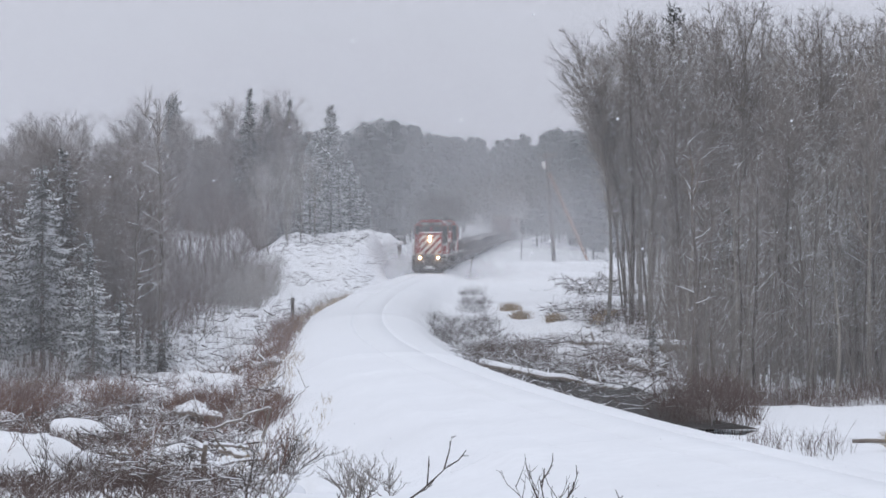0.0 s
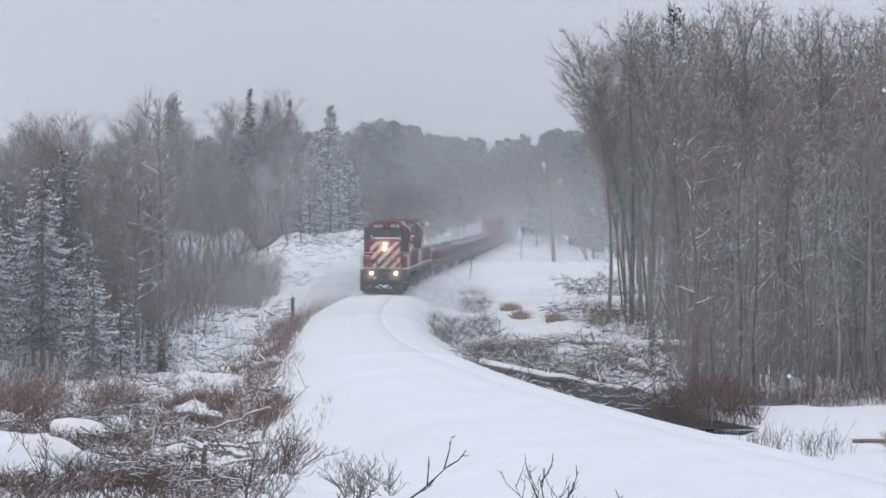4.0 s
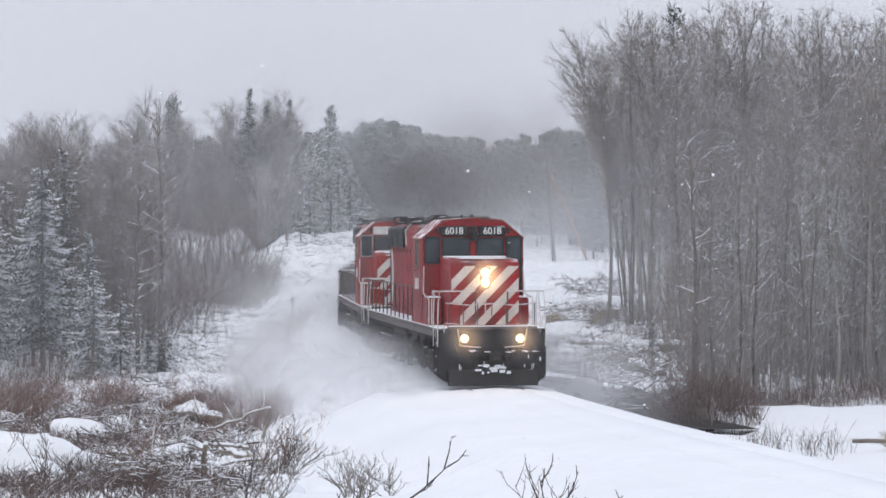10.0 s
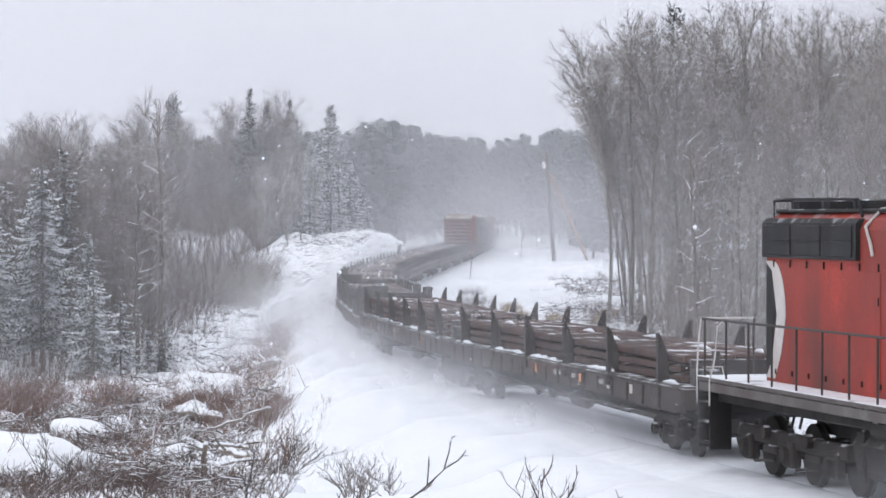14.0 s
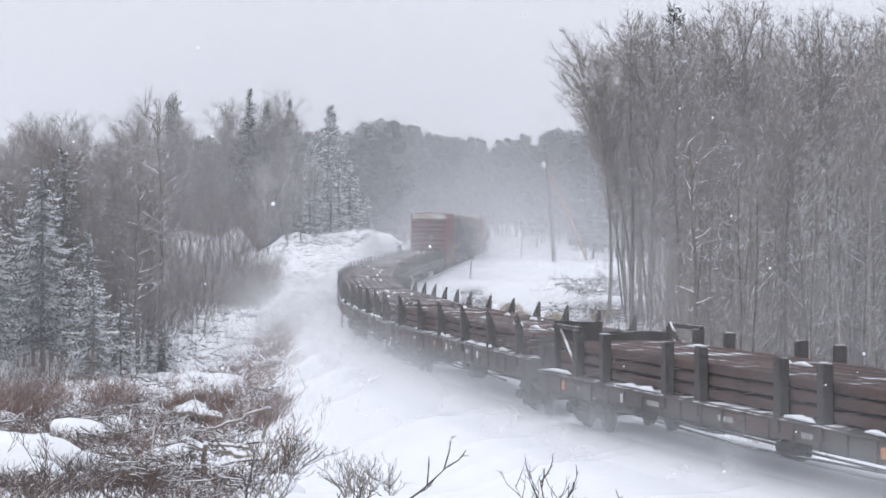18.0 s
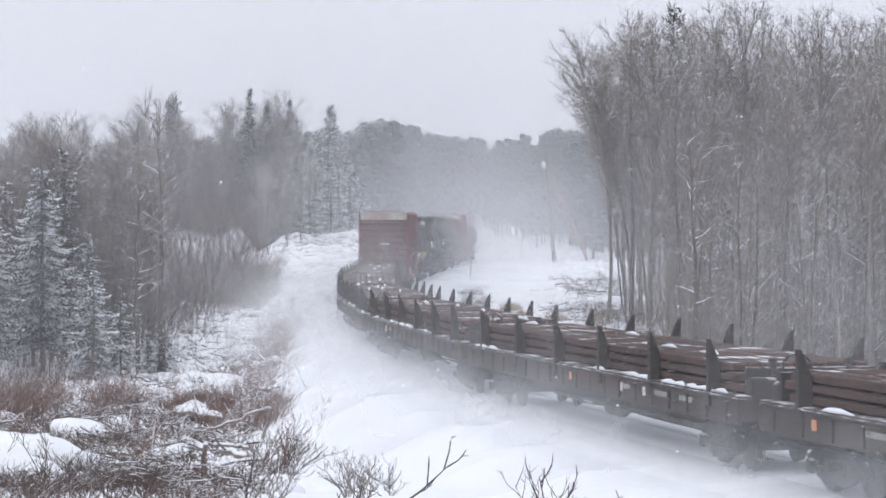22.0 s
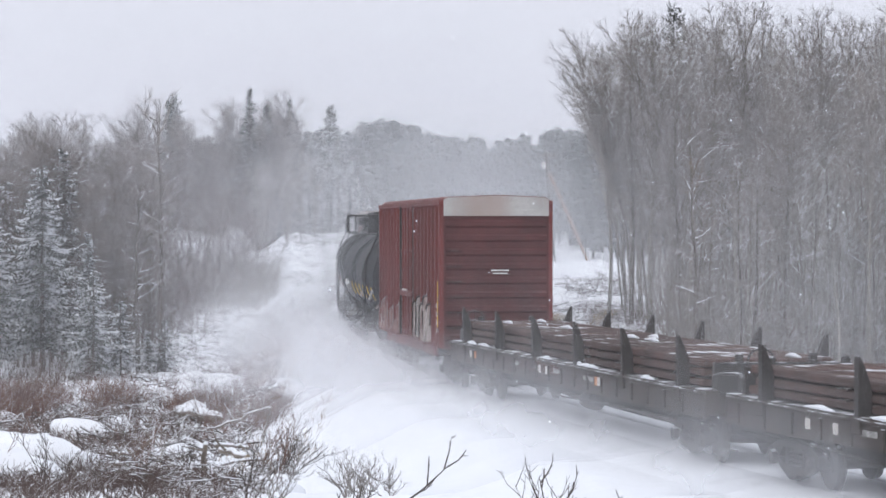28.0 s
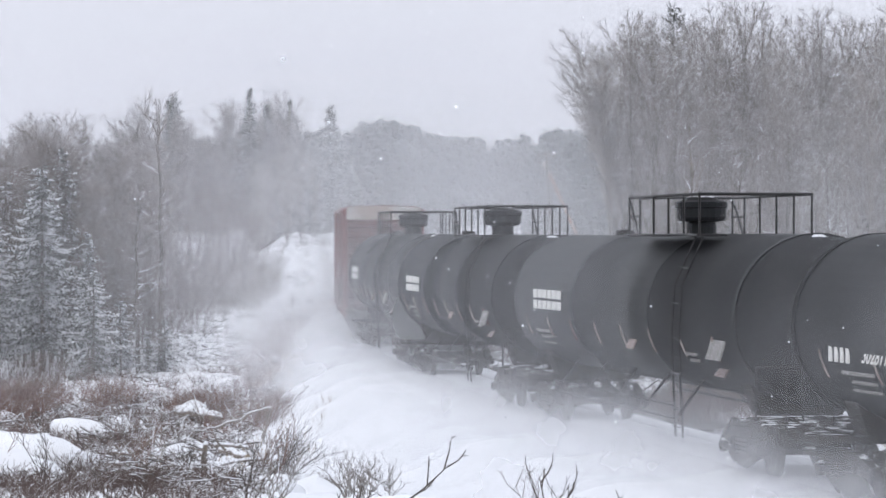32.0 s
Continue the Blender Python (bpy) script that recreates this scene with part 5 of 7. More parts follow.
        part("white_emblem", Shape().extrude([(p, q) for p, q in arc], y - 0.004, y + 0.004, "y"), STRIPE, ob, "white curved emblem panel")
        tri = [(-7.88, 3.62), (-7.62, 3.5), (-7.36, 2.75), (-7.62, 1.95), (-7.88, 1.70)]
        part("black_emblem", Shape().extrude(tri, y + sg * 0.004 - 0.004, y + sg * 0.004 + 0.004, "y"), BLACK, ob)
        sh = [(sg * (w + 0.006), 4.12), (sg * (w + 0.006), 4.21), (sg * (w - 0.064), 4.37), (sg * (w - 0.24), 4.48), (sg * (w - 0.26), 4.46), (sg * (w - 0.09), 4.35), (sg * (w - 0.02), 4.20), (sg * (w - 0.02), 4.12)]
        part("roof_shoulder", Shape().extrude(sh, 0.9 if sg < 0 else -3.4, 3.68), BLACK, ob, "soot-blackened roof shoulder")
    # cab
    c = 1.49
    cab = [(-c, 1.62), (-c, 4.06), (-c + 0.62, 4.54), (-0.3, 4.60), (0.3, 4.60), (c - 0.62, 4.54), (c, 4.06), (c, 1.62)]
    part("cab", Shape().extrude(cab, 3.7, 6.05), paint, ob, "red cab with sloped roof corners")
    part("cab_roof_edge", Shape().extrude([(-c - 0.03, 4.04), (-c + 0.6, 4.56), (0, 4.63), (c - 0.6, 4.56), (c + 0.03, 4.04), (c - 0.02, 4.06), (c - 0.62, 4.53), (0, 4.59), (-c + 0.62, 4.53), (-c + 0.02, 4.06)], 3.65, 6.12), ROOF_RED, ob, "cab roof edge streaked with snow")
    part("air_horn", Shape().lathe([(4.6, 0.02), (4.85, 0.03), (4.92, 0.055)], 10, (0, 0.12, 4.665)).lathe([(4.28, 0.055), (4.35, 0.03), (4.6, 0.02)], 10, (0, -0.08, 4.665)).box(4.6, 0, 4.63, 0.14, 0.3, 0.06, 0.02), BLACK, ob)
    for sg in (-1, 1):
        fr = part("side_window", Shape().box(4.78, sg * (c + 0.008), 3.60, 0.66, 0.05, 0.90, 0.03), OLIVE, ob, "olive-framed side window")
        part("pane", Shape().box(4.78, sg * (c + 0.030), 3.60, 0.46, 0.02, 0.70, 0.06), CAB_PANE, fr)
        part("window_bar", Shape().box(4.78, sg * (c + 0.042), 3.72, 0.46, 0.02, 0.03, 0.006), OLIVE, fr)
        part("arm_rest", Shape().box(4.78, sg * (c + 0.06), 3.14, 0.62, 0.12, 0.05, 0.015), paint, ob)
        part("cab_side_seam", Shape().box(5.72, sg * (c + 0.004), 2.85, 0.03, 0.012, 2.3, 0.004), SEAM_AND_SHADE, ob)
        fr = part("front_window", Shape().box(6.065, sg * 0.50, 3.80, 0.04, 0.84, 0.52, 0.02), BLACK, ob)
        part("pane", Shape().box(6.085, sg * 0.50, 3.80, 0.02, 0.74, 0.43, 0.05), CAB_PANE, fr)
        part("wiper", Shape().rod((6.11, sg * 0.55, 3.58), (6.11, sg * 0.3, 3.95), 0.012, 4), BLACK, fr)
        fr = part("cab_door", Shape().box(6.065, sg * 1.20, 3.05, 0.04, 0.50, 2.1, 0.03), BLACK if sg > 0 else paint, ob)
        part("pane_seal", Shape().box(6.088, sg * 1.20, 3.70, 0.02, 0.46, 0.78, 0.11), BLACK if lit else WORN_WHITE, fr, "rubber seal round the pane")
        part("pane", Shape().box(6.096, sg * 1.20, 3.70, 0.03, 0.38, 0.70, 0.10), CAB_PANE, fr)
        nb = part("number_board", Shape().box(6.09, sg * 0.56, 4.24, 0.1, 0.82, 0.30, 0.08), BLACK if lit or sg > 0 else RAILING, ob, "number board" if lit or sg > 0 else "snow-dusted pale number board")
        tx = part("numerals", lettering(number, 0.27), None, nb, "white unit number", at=Matrix.Translation((6.145, sg * 0.56, 4.24)) @ Euler((pi / 2, 0, pi / 2)).to_matrix().to_4x4())
        tx.data.materials.append(WHITE)
        tx = part("numerals", lettering(number, 0.46), None, ob, "white unit number on the cab side", at=Matrix.Translation((4.72, sg * (c + 0.004), 2.72)) @ Euler((pi / 2, 0, 0 if sg < 0 else pi)).to_matrix().to_4x4())
        tx.data.materials.append(WHITE)
    # two generations of faded lettering over one another, as plain upright bars
    for sg in (-1, 1):
        y = sg * (w + 0.034)
        for k, (x, z, wd, h) in enumerate(((2.75, 3.12, 0.16, 0.62), (2.48, 3.02, 0.10, 0.42), (2.2, 3.14, 0.12, 0.66), (1.75, 3.02, 0.30, 0.44), (1.3, 3.12, 0.34, 0.62), (0.8, 3.02, 0.30, 0.5))):
            part("faded_lettering", Shape().box(x, y, z, wd, 0.010, h, 0.004), PALE_PAINT, ob, "pale worn lettering")
        for x, wd in ((1.05, 0.42), (0.45, 0.40), (-0.15, 0.42)):
            ring = Shape().box(x, y + sg * 0.008, 3.40, wd, 0.010, 0.11, 0.004).box(x, y + sg * 0.008, 3.0, wd * 0.8, 0.010, 0.10, 0.004).box(x - wd * 0.42, y + sg * 0.008, 3.2, 0.11, 0.010, 0.5, 0.004)
            part("ghost_lettering", ring, SMOKED, ob, "dark ghost of older lettering")
    # nose
    nw = 0.98
    nose = [(6.03, 1.62), (6.03, 3.50), (8.20, 3.46), (8.45, 3.38), (8.55, 3.22), (8.55, 1.62)]
    part("nose", Shape().extrude(nose, -nw, nw, "y"), paint, ob, "short red nose with diagonal white stripes")
    part("nose_top_snow", Shape().box(6.35, 0, 3.51, 0.6, 1.8, 0.06, 0.028).box(7.6, 0, 3.485, 1.3, 1.3, 0.03, 0.014), SNOW_LUMP, ob, "thin snow on the nose top")
    # diagonal stripes clipped to the nose face
    for k in range(6):
        lo = -2.2 + 0.62 * k
        y0, y1, z0, z1 = -nw + 0.02, nw - 0.02, 1.66, 3.28
        poly = [(lo, z0), (lo + 0.32, z0), (lo + 0.32 + 1.62, z1), (lo + 1.62, z1)]

        def clip(pl, keep, cross):
            out = []
            for i in range(len(pl)):
                a, b = pl[i - 1], pl[i]
                if keep(a) != keep(b):
                    out.append(cross(a, b))
                if keep(b):
                    out.append(b)
            return out
        for lim, sgn in ((y0, 1), (y1, -1)):
            poly = clip(poly, lambda p: sgn * (p[0] - lim) >= 0, lambda a, b: (lim, a[1] + (b[1] - a[1]) * (lim - a[0]) / (b[0] - a[0])))
        if len(poly) >= 3:
            part("nose_stripe", Shape().extrude(poly, 8.552, 8.562), STRIPE, ob, "white diagonal stripe")
    for sg in (-1, 1):
        part("platform_locker", Shape().box(6.62, sg * 1.26, 2.0, 1.05, 0.44, 0.76, 0.03), paint, ob)
        part("snow_pad", Shape().box(6.62, sg * 1.26, 2.39, 0.95, 0.36, 0.04, 0.018), SNOW_LUMP, ob, "snow lying on the locker")
        part("nose_seam", Shape().box(7.45, sg * (nw + 0.004), 2.5, 0.8, 0.012, 1.3, 0.004), paint, ob)
    part("brake_stand", Shape().box(8.95, -0.95, 1.95, 0.3, 0.34, 0.66, 0.03), paint, ob)
    part("horn_bracket", Shape().box(6.13, 0.0, 4.26, 0.12, 0.22, 0.26, 0.03), BLACK, ob)
    hl = part("headlight_housing", Shape().box(8.57, 0, 2.96, 0.1, 0.30, 0.60, 0.05), BLACK if lit else paint, ob)
    lamp = LAMP_ON if lit else LAMP_OFF
    for z in (2.83, 3.10):
        part("reflector", Shape().lathe([(8.59, 0.13), (8.625, 0.13), (8.628, 0.10)], 18, (0, 0, z)), LAMP_RIM if lit else RAILING, hl)
        part("headlight", Shape().lathe([(8.61, 0.08), (8.64, 0.08), (8.65, 0.06)], 18, (0, 0, z)), lamp, hl, "lit round headlight" if lit else "unlit round headlight")
    part("nose_grab_iron", Shape().tube([(8.57, 0, 1.75), (8.63, 0, 1.8), (8.63, 0, 2.5), (8.57, 0, 2.52)], 0.018), RAILING, ob)
    part("bell", Shape().lathe([(6.0, 0.02), (6.02, 0.1), (6.15, 0.12), (6.24, 0.17)], 12, (0, 0, 0), "z"), BLACK, ob, at=pose(6.25, 0.0, -2.05))
    # front platform, plow and steps
    for end, x in ((1, 9.85), (-1, -9.85)):
        part("end_plate", Shape().box(x, 0, 1.22, 0.12, 3.0, 0.75, 0.03), BLACK, ob)
        for sg in (-1, 1):
            st = Shape()
            for q in range(4):
                st.box(x - end * 0.38, sg * 1.33, 0.45 + 0.36 * q, 0.6, 0.40, 0.04, 0.01)
            st.box(x - end * 0.06, sg * 1.33, 0.95, 0.05, 0.42, 1.2, 0.01).box(x - end * 0.70, sg * 1.33, 0.95, 0.05, 0.42, 1.2, 0.01)
            part("steps", st, BLACK, ob)
            rail = Shape().tube([(x + end * 0.02, sg * 1.52, 1.12), (x + end * 0.05, sg * 1.52, 1.7), (x, sg * 1.50, 2.3), (x, sg * 1.46, 2.62), (x - end * 0.05, sg * 1.2, 2.62)], 0.017)
            rail.tube([(x - end * 0.72, sg * 1.54, 1.12), (x - end * 0.72, sg * 1.54, 1.55), (x - end * 0.95, sg * 1.52, 1.95), (x - end * 1.0, sg * 1.49, 2.5), (x - end * 1.3, sg * 1.47, 2.62)], 0.017)
            part("grab_rail", rail, RAILING, ob, "pale bent grab rail beside the steps")
            part("stanchion", Shape().rod((x, sg * 0.45, 1.6), (x, sg * 0.45, 2.62), 0.021), DARK_RAIL, ob)
            part("end_rail", Shape().tube([(x, sg * 1.46, 2.62), (x, sg * 0.45, 2.62)], 0.02), RAILING, ob)
            part("uncoupling_lever", Shape().tube([(x + end * 0.1, sg * 1.35, 1.5), (x + end * 0.16, sg * 1.35, 1.75), (x + end * 0.16, sg * 1.0, 1.75), (x + end * 0.14, sg * 0.9, 1.15), (x + end * 0.14, sg * 0.3, 1.1)], 0.016, 5), RAILING, ob)
            for q in (0.42, 0.58):
                part("air_hose", Shape().tube([(x + end * 0.08, sg * q, 1.1), (x + end * 0.22, sg * q, 0.85), (x + end * 0.16, sg * (q - 0.08), 0.62)], 0.03), GRIME, ob)
        coupler(ob, end * (L / 2 - 0.05), end)
    plow = Shape()
    pr = [(-1.5, 0.30), (-1.52, 0.98), (-0.7, 0.98), (-0.52, 0.72), (0.52, 0.72), (0.7, 0.98), (1.52, 0.98), (1.5, 0.30), (1.2, 0.10), (-1.2, 0.10)]
    plow.extrude(pr, 9.86, 9.96)
    plow.extrude([(9.9, 0.08), (10.3, 0.08), (10.02, 0.5), (9.9, 0.5)], -1.25, 1.25, "y")
    part("snow_plow", plow, BLACK, ob, "black pilot plow with packed snow")
    rp = random.Random(int(number))
    crust = Shape()
    for k in range(16):
        y = rp.gauss(0.1, 0.22)
        crust.box(10.06 + rp.uniform(0, 0.05), y, 0.50 + rp.uniform(-0.10, 0.14), 0.08, rp.uniform(0.05, 0.2), rp.uniform(0.03, 0.09), 0.015)
    part("plow_snow", crust, SNOW_LUMP, ob, "broken crust of snow packed on the plow")
    streaks = Shape()
    for k in range(14):
        y = rp.uniform(-1.4, 1.4)
        streaks.box(9.97, y, rp.uniform(0.35, 0.85), 0.02, rp.uniform(0.012, 0.035), rp.uniform(0.06, 0.3), 0.006)
    for k in range(9):
        streaks.box(10.0, rp.uniform(-1.2, 1.2), 1.0 + rp.uniform(-0.03, 0.02), 0.06, rp.uniform(0.06, 0.2), 0.025, 0.008)
    part("snow_streaks", streaks, SNOW_LUMP, ob, "streaks of snow frozen to the plow")
    for k in range(7):
        y = -1.2 + 0.4 * k
        part("end_stanchion", Shape().rod((9.9, y, 1.62), (9.9, y, 2.3), 0.016, 5), DARK_RAIL, ob)
    part("end_chain", Shape().tube([(9.9, -1.3, 2.3), (9.9, -0.6, 2.24), (9.9, 0.0, 2.28), (9.9, 0.6, 2.24), (9.9, 1.3, 2.3)], 0.016, 5), RAILING, ob)
    for y in (-1.05, -0.3, 0.3, 1.05):
        part("brake_hose", Shape().tube([(9.96, y, 1.18), (10.1, y + 0.03, 1.0), (10.12, y + 0.1, 0.72), (10.05, y + 0.22, 0.6)], 0.032, 6), GRIME, ob)
    for sg in (-1, 1):
        h = part("ditch_light_housing", Shape().box(9.93, sg * 0.78, 1.36, 0.14, 0.3, 0.28, 0.04), BLACK, ob)
        part("reflector", Shape().lathe([(9.98, 0.12), (10.01, 0.12), (10.012, 0.09)], 16, (0, sg * 0.78, 1.345)), LAMP_RIM if lit else RAILING, h)
        part("ditch_light", Shape().lathe([(9.99, 0.072), (10.02, 0.072), (10.03, 0.05)], 16, (0, sg * 0.78, 1.345)), DITCH_ON if lit else LAMP_OFF, h, "lit ditch light" if lit else "unlit ditch light")
    part("anti_climber", Shape().box(9.97, 0, 1.64, 0.22, 2.5, 0.1, 0.02), WALKWAY, ob)
    for sg in (-1, 1):
        # bent grab rails from the platform to the cab, and the treads of the front steps seen edge-on
        part("cab_grab_rail", Shape().tube([(6.2, sg * 1.46, 3.25), (6.22, sg * 1.48, 2.5), (6.9, sg * 1.50, 2.42), (7.6, sg * 1.50, 2.42), (7.75, sg * 1.50, 2.25), (7.7, sg * 1.5, 1.62)], 0.02, 6), RAILING, ob, "pale bent grab rail along the platform")
        part("platform_rail", Shape().tube([(8.35, sg * 1.5, 1.62), (8.35, sg * 1.5, 2.3), (8.55, sg * 1.5, 2.58), (9.75, sg * 1.46, 2.62)], 0.02, 6), RAILING, ob, "pale bent grab rail along the platform")
        for q in range(3):
            part("tread_snow", Shape().box(9.47, sg * 1.33, 0.485 + 0.36 * q, 0.5, 0.34, 0.03, 0.014), SNOW_LUMP, ob)
        part("number_lamp", Shape().box(6.10, sg * 1.05, 4.26, 0.06, 0.10, 0.14, 0.02), BLACK, ob)
        part("jumper_socket", Shape().lathe([(9.92, 0.08), (10.0, 0.08), (10.01, 0.05)], 10, (0, sg * 1.12, 1.52)), GRIME, ob)
        for k in range(3):
            x = -2.2 + 1.7 * k
            part("fuel_tank_bracket", Shape().box(x, sg * 1.34, 0.78, 0.10, 0.06, 0.8, 0.015), GRIME, ob)
        part("battery_box", Shape().box(3.1, sg * 1.18, 1.28, 1.1, 0.36, 0.42, 0.03), GRIME, ob)
        part("sand_pipe", Shape().tube([(3.6, sg * 1.25, 1.2), (3.5, sg * 1.2, 0.7), (3.3, sg * 0.95, 0.25)], 0.025, 5), GRIME, ob)
        part("brake_cylinder", Shape().lathe([(5.3, 0.1), (5.35, 0.15), (5.9, 0.15), (5.95, 0.07)], 12, (0, sg * 1.32, 1.12)), GRIME, ob)
    ob.scale = (1, 1, 1.03)
    return ob


def flatcar(L, kind, seed):
    r = random.Random(seed)
    lab = "brown flatcar with pointed side stakes carrying stacked rusty brown beams" if kind == "fin" else "bulkhead flatcar with square side posts carrying stacked rusty brown beams"
    ob = thing("flatcar", lab, "flatcar", group="flatcars of the train")
    n = L - 1.1
    low = 0.70 if seed % 2 else 0.76
    up = 0.34 if kind == "fin" else 0.12
    sill = [(-n / 2, 1.05 + up), (n / 2, 1.05 + up), (n / 2, 0.70 + up * 0.6), (n / 2 - 3.4, 0.68 + up * 0.6), (n / 2 - 5.0, low + up * 0.5), (-n / 2 + 5.0, low + up * 0.5), (-n / 2 + 3.4, 0.68 + up * 0.6), (-n / 2, 0.70 + up * 0.6)]
    belly = [(-n / 2 + 3.6, 0.95), (n / 2 - 3.6, 0.95), (n / 2 - 5.4, 0.60), (-n / 2 + 5.4, 0.60)]
    for sg in (-1, 1):
        part("centre_girder", Shape().extrude(belly, sg * 0.55 - 0.04, sg * 0.55 + 0.04, "y"), GRIME, ob)
    part("brake_cylinder", Shape().lathe([(-0.5, 0.14), (-0.45, 0.2), (0.4, 0.2), (0.5, 0.1)], 12, (1.8, -0.95, 0.6)), GRIME, ob)
    part("brake_rod", Shape().rod((-6.0, -0.9, 0.62), (6.0, -0.9, 0.56), 0.025, 5), GRIME, ob)
    for k in range(4):
        x = r.uniform(-n / 2 + 3, n / 2 - 3)
        part("lettering_bar", Shape().box(x, -1.436, 0.84 + up, r.uniform(0.5, 1.1), 0.008, 0.10, 0.003), WORN_WHITE, ob)
    part("sill_lip", Shape().box(0, -1.455, 1.02 + up, n - 0.2, 0.05, 0.05, 0.012).box(0, 1.455, 1.02 + up, n - 0.2, 0.05, 0.05, 0.012), CAR_BROWN, ob)
    part("sill_stripe", Shape().box(r.uniform(-3, 3), -1.434, 0.90 + up, 4.2, 0.006, 0.30, 0.002), RUST, ob, "rusty repainted patch on the sill")
    part("brake_pipe", Shape().tube([(-n / 2 + 0.2, -1.2, 0.62 + up * 0.5), (-n / 2 + 4.2, -1.22, 0.60 + up * 0.5), (0, -1.25, 0.44 + up * 0.5), (n / 2 - 4.2, -1.22, 0.60 + up * 0.5), (n / 2 - 0.2, -1.2, 0.62 + up * 0.5)], 0.025, 5), GRIME, ob)
    for x in (-n / 2 + 0.15, n / 2 - 0.15):
        part("end_gear_box", Shape().box(x, -0.95, 1.18 + up, 0.34, 0.5, 0.42, 0.04).box(x, 0.4, 1.12 + up, 0.3, 0.4, 0.3, 0.04), STAKE, ob)
        part("uncoupling_rod", Shape().tube([(x, -1.42, 0.86 + up * 0.6), (x, -0.9, 0.82 + up * 0.5), (x, -0.2, 0.95)], 0.018, 5), STAKE, ob)
        part("stirrup", Shape().tube([(x - 0.2, -1.44, 0.72 + up * 0.6), (x - 0.2, -1.46, 0.40), (x + 0.12, -1.46, 0.40), (x + 0.12, -1.44, 0.72 + up * 0.6)], 0.02, 5), STAKE, ob)
    for k in range(int(n / 1.3)):
        x = -n / 2 + 0.7 + 1.3 * k
        part("sill_rib", Shape().box(x, -1.445, 0.84 + up * 0.8, 0.09, 0.05, 0.36, 0.01), CAR_BROWN, ob)
    for sg in (-1, 1):
        part("side_sill", Shape().extrude(sill, sg * 1.40 - 0.03, sg * 1.40 + 0.03, "y"), CAR_BROWN, ob, "weathered brown side sill")
    part("deck", Shape().box(0, 0, 1.03 + up, n, 2.86, 0.10, 0.01), CAR_BROWN, ob, "planked deck with blown snow")
    part("centre_sill", Shape().box(0, 0, 0.74 + up / 2, n, 0.6, 0.5 + up, 0.02), GRIME, ob)
    for x in (-n / 2 + 0.05, n / 2 - 0.05):
        part("end_sill", Shape().box(x, 0, 0.90 + up * 0.8, 0.12, 2.9, 0.42, 0.02), CAR_BROWN, ob)
    m = 6 if kind == "fin" else 8
    for k in range(m):
        x = (k - 2.5) * (n - 2.0) / 5.4 if kind == "fin" else -n / 2 + 2.6 + (n - 5.2) * k / 7 + (-0.6 if k % 2 else 0.6)
        for sg in (-1, 1):
            y = sg * 1.36
            if kind == "fin":
                prof = [(sg * 1.47, 1.2), (sg * 1.47, 2.36), (sg * 1.44, 2.36), (sg * 1.36, 2.20), (sg * 1.28, 1.98), (sg * 1.235, 1.78), (sg * 1.22, 1.2)]
                s = Shape().extrude(prof, x - 0.085, x + 0.085)
            else:
                s = Shape().box(x, y, 1.66, 0.34, 0.18, 1.08, 0.02)
            part("stake", s, STAKE, ob)
            part("stake_pocket", Shape().box(x, sg * 1.45, 0.93 + up, 0.36, 0.08, 0.26, 0.015), CAR_BROWN, ob)
    # courses of heavy beams, timber strips between them
    step = 0.185 if kind == "fin" else 0.235
    for q in range(3):
        z = 1.10 + up + step * q
        s = Shape()
        for k in range(9):
            y = -1.12 + 0.28 * k
            d = r.uniform(-0.25, 0.25)
            s.box(d, y, z + step * 0.42 + r.uniform(-0.012, 0.012), n - 1.6, 0.255, step * 0.80, 0.03)
        part("beam_course", s, RUST, ob, "course of rusty brown beams")
        if q < 2:
            t = Shape()
            for k in range(7):
                t.box(-n / 2 + 1.6 + (n - 3.2) * k / 6, 0, z + step * 0.91, 0.12, 2.6, step * 0.17, 0.004)
            part("timber_strip", t, CAR_BROWN, ob, "timber strips with a dusting of snow")
    for x in (-n / 2 + 0.35, n / 2 - 0.35):
        part("end_stop", Shape().box(x, 0, 1.32 + up, 0.1, 2.4, 0.50, 0.02).box(x, -0.7, 1.40 + up, 0.2, 0.12, 0.66, 0.02).box(x, 0.7, 1.40 + up, 0.2, 0.12, 0.66, 0.02), STAKE, ob)
    if kind != "fin":
        for x, sg in ((-n / 2 + 1.15, 1), (n / 2 - 1.15, -1)):
            part("bulkhead", Shape().box(x, -0.82, 1.72, 0.12, 1.1, 1.22, 0.02).box(x, 0.54, 1.60, 0.10, 1.6, 0.98, 0.02).box(x, -1.3, 1.72, 0.2, 0.12, 1.26, 0.02).box(x, 1.3, 1.66, 0.2, 0.12, 1.1, 0.02), STAKE, ob)
            for e in (-1, 1):
                part("bulkhead_brace", Shape().rod((x + sg * 0.05, e * 1.3, 2.25), (x + sg * 2.0, e * 1.3, 1.1), 0.06), CAR_BROWN, ob)
                part("bulkhead_rail", Shape().box(x + sg * 1.1, e * 1.36, 2.22, 2.4, 0.08, 0.1, 0.01), STAKE, ob)
    part("brake_wheel", Shape().tube([(0.26 * cos(a), 0.26 * sin(a), 0) for a in [2 * pi * i / 12 for i in range(13)]], 0.022, 5).rod((-0.26, 0, 0), (0.26, 0, 0), 0.018, 4).rod((0, -0.26, 0), (0, 0.26, 0), 0.018, 4).rod((0, 0, -0.5), (0, 0, 0), 0.025, 5), STAKE, ob, "hand brake wheel", at=pose(-n / 2 + 0.1, -0.8, 1.95, 0, -90 if kind == "fin" else -80, 0))
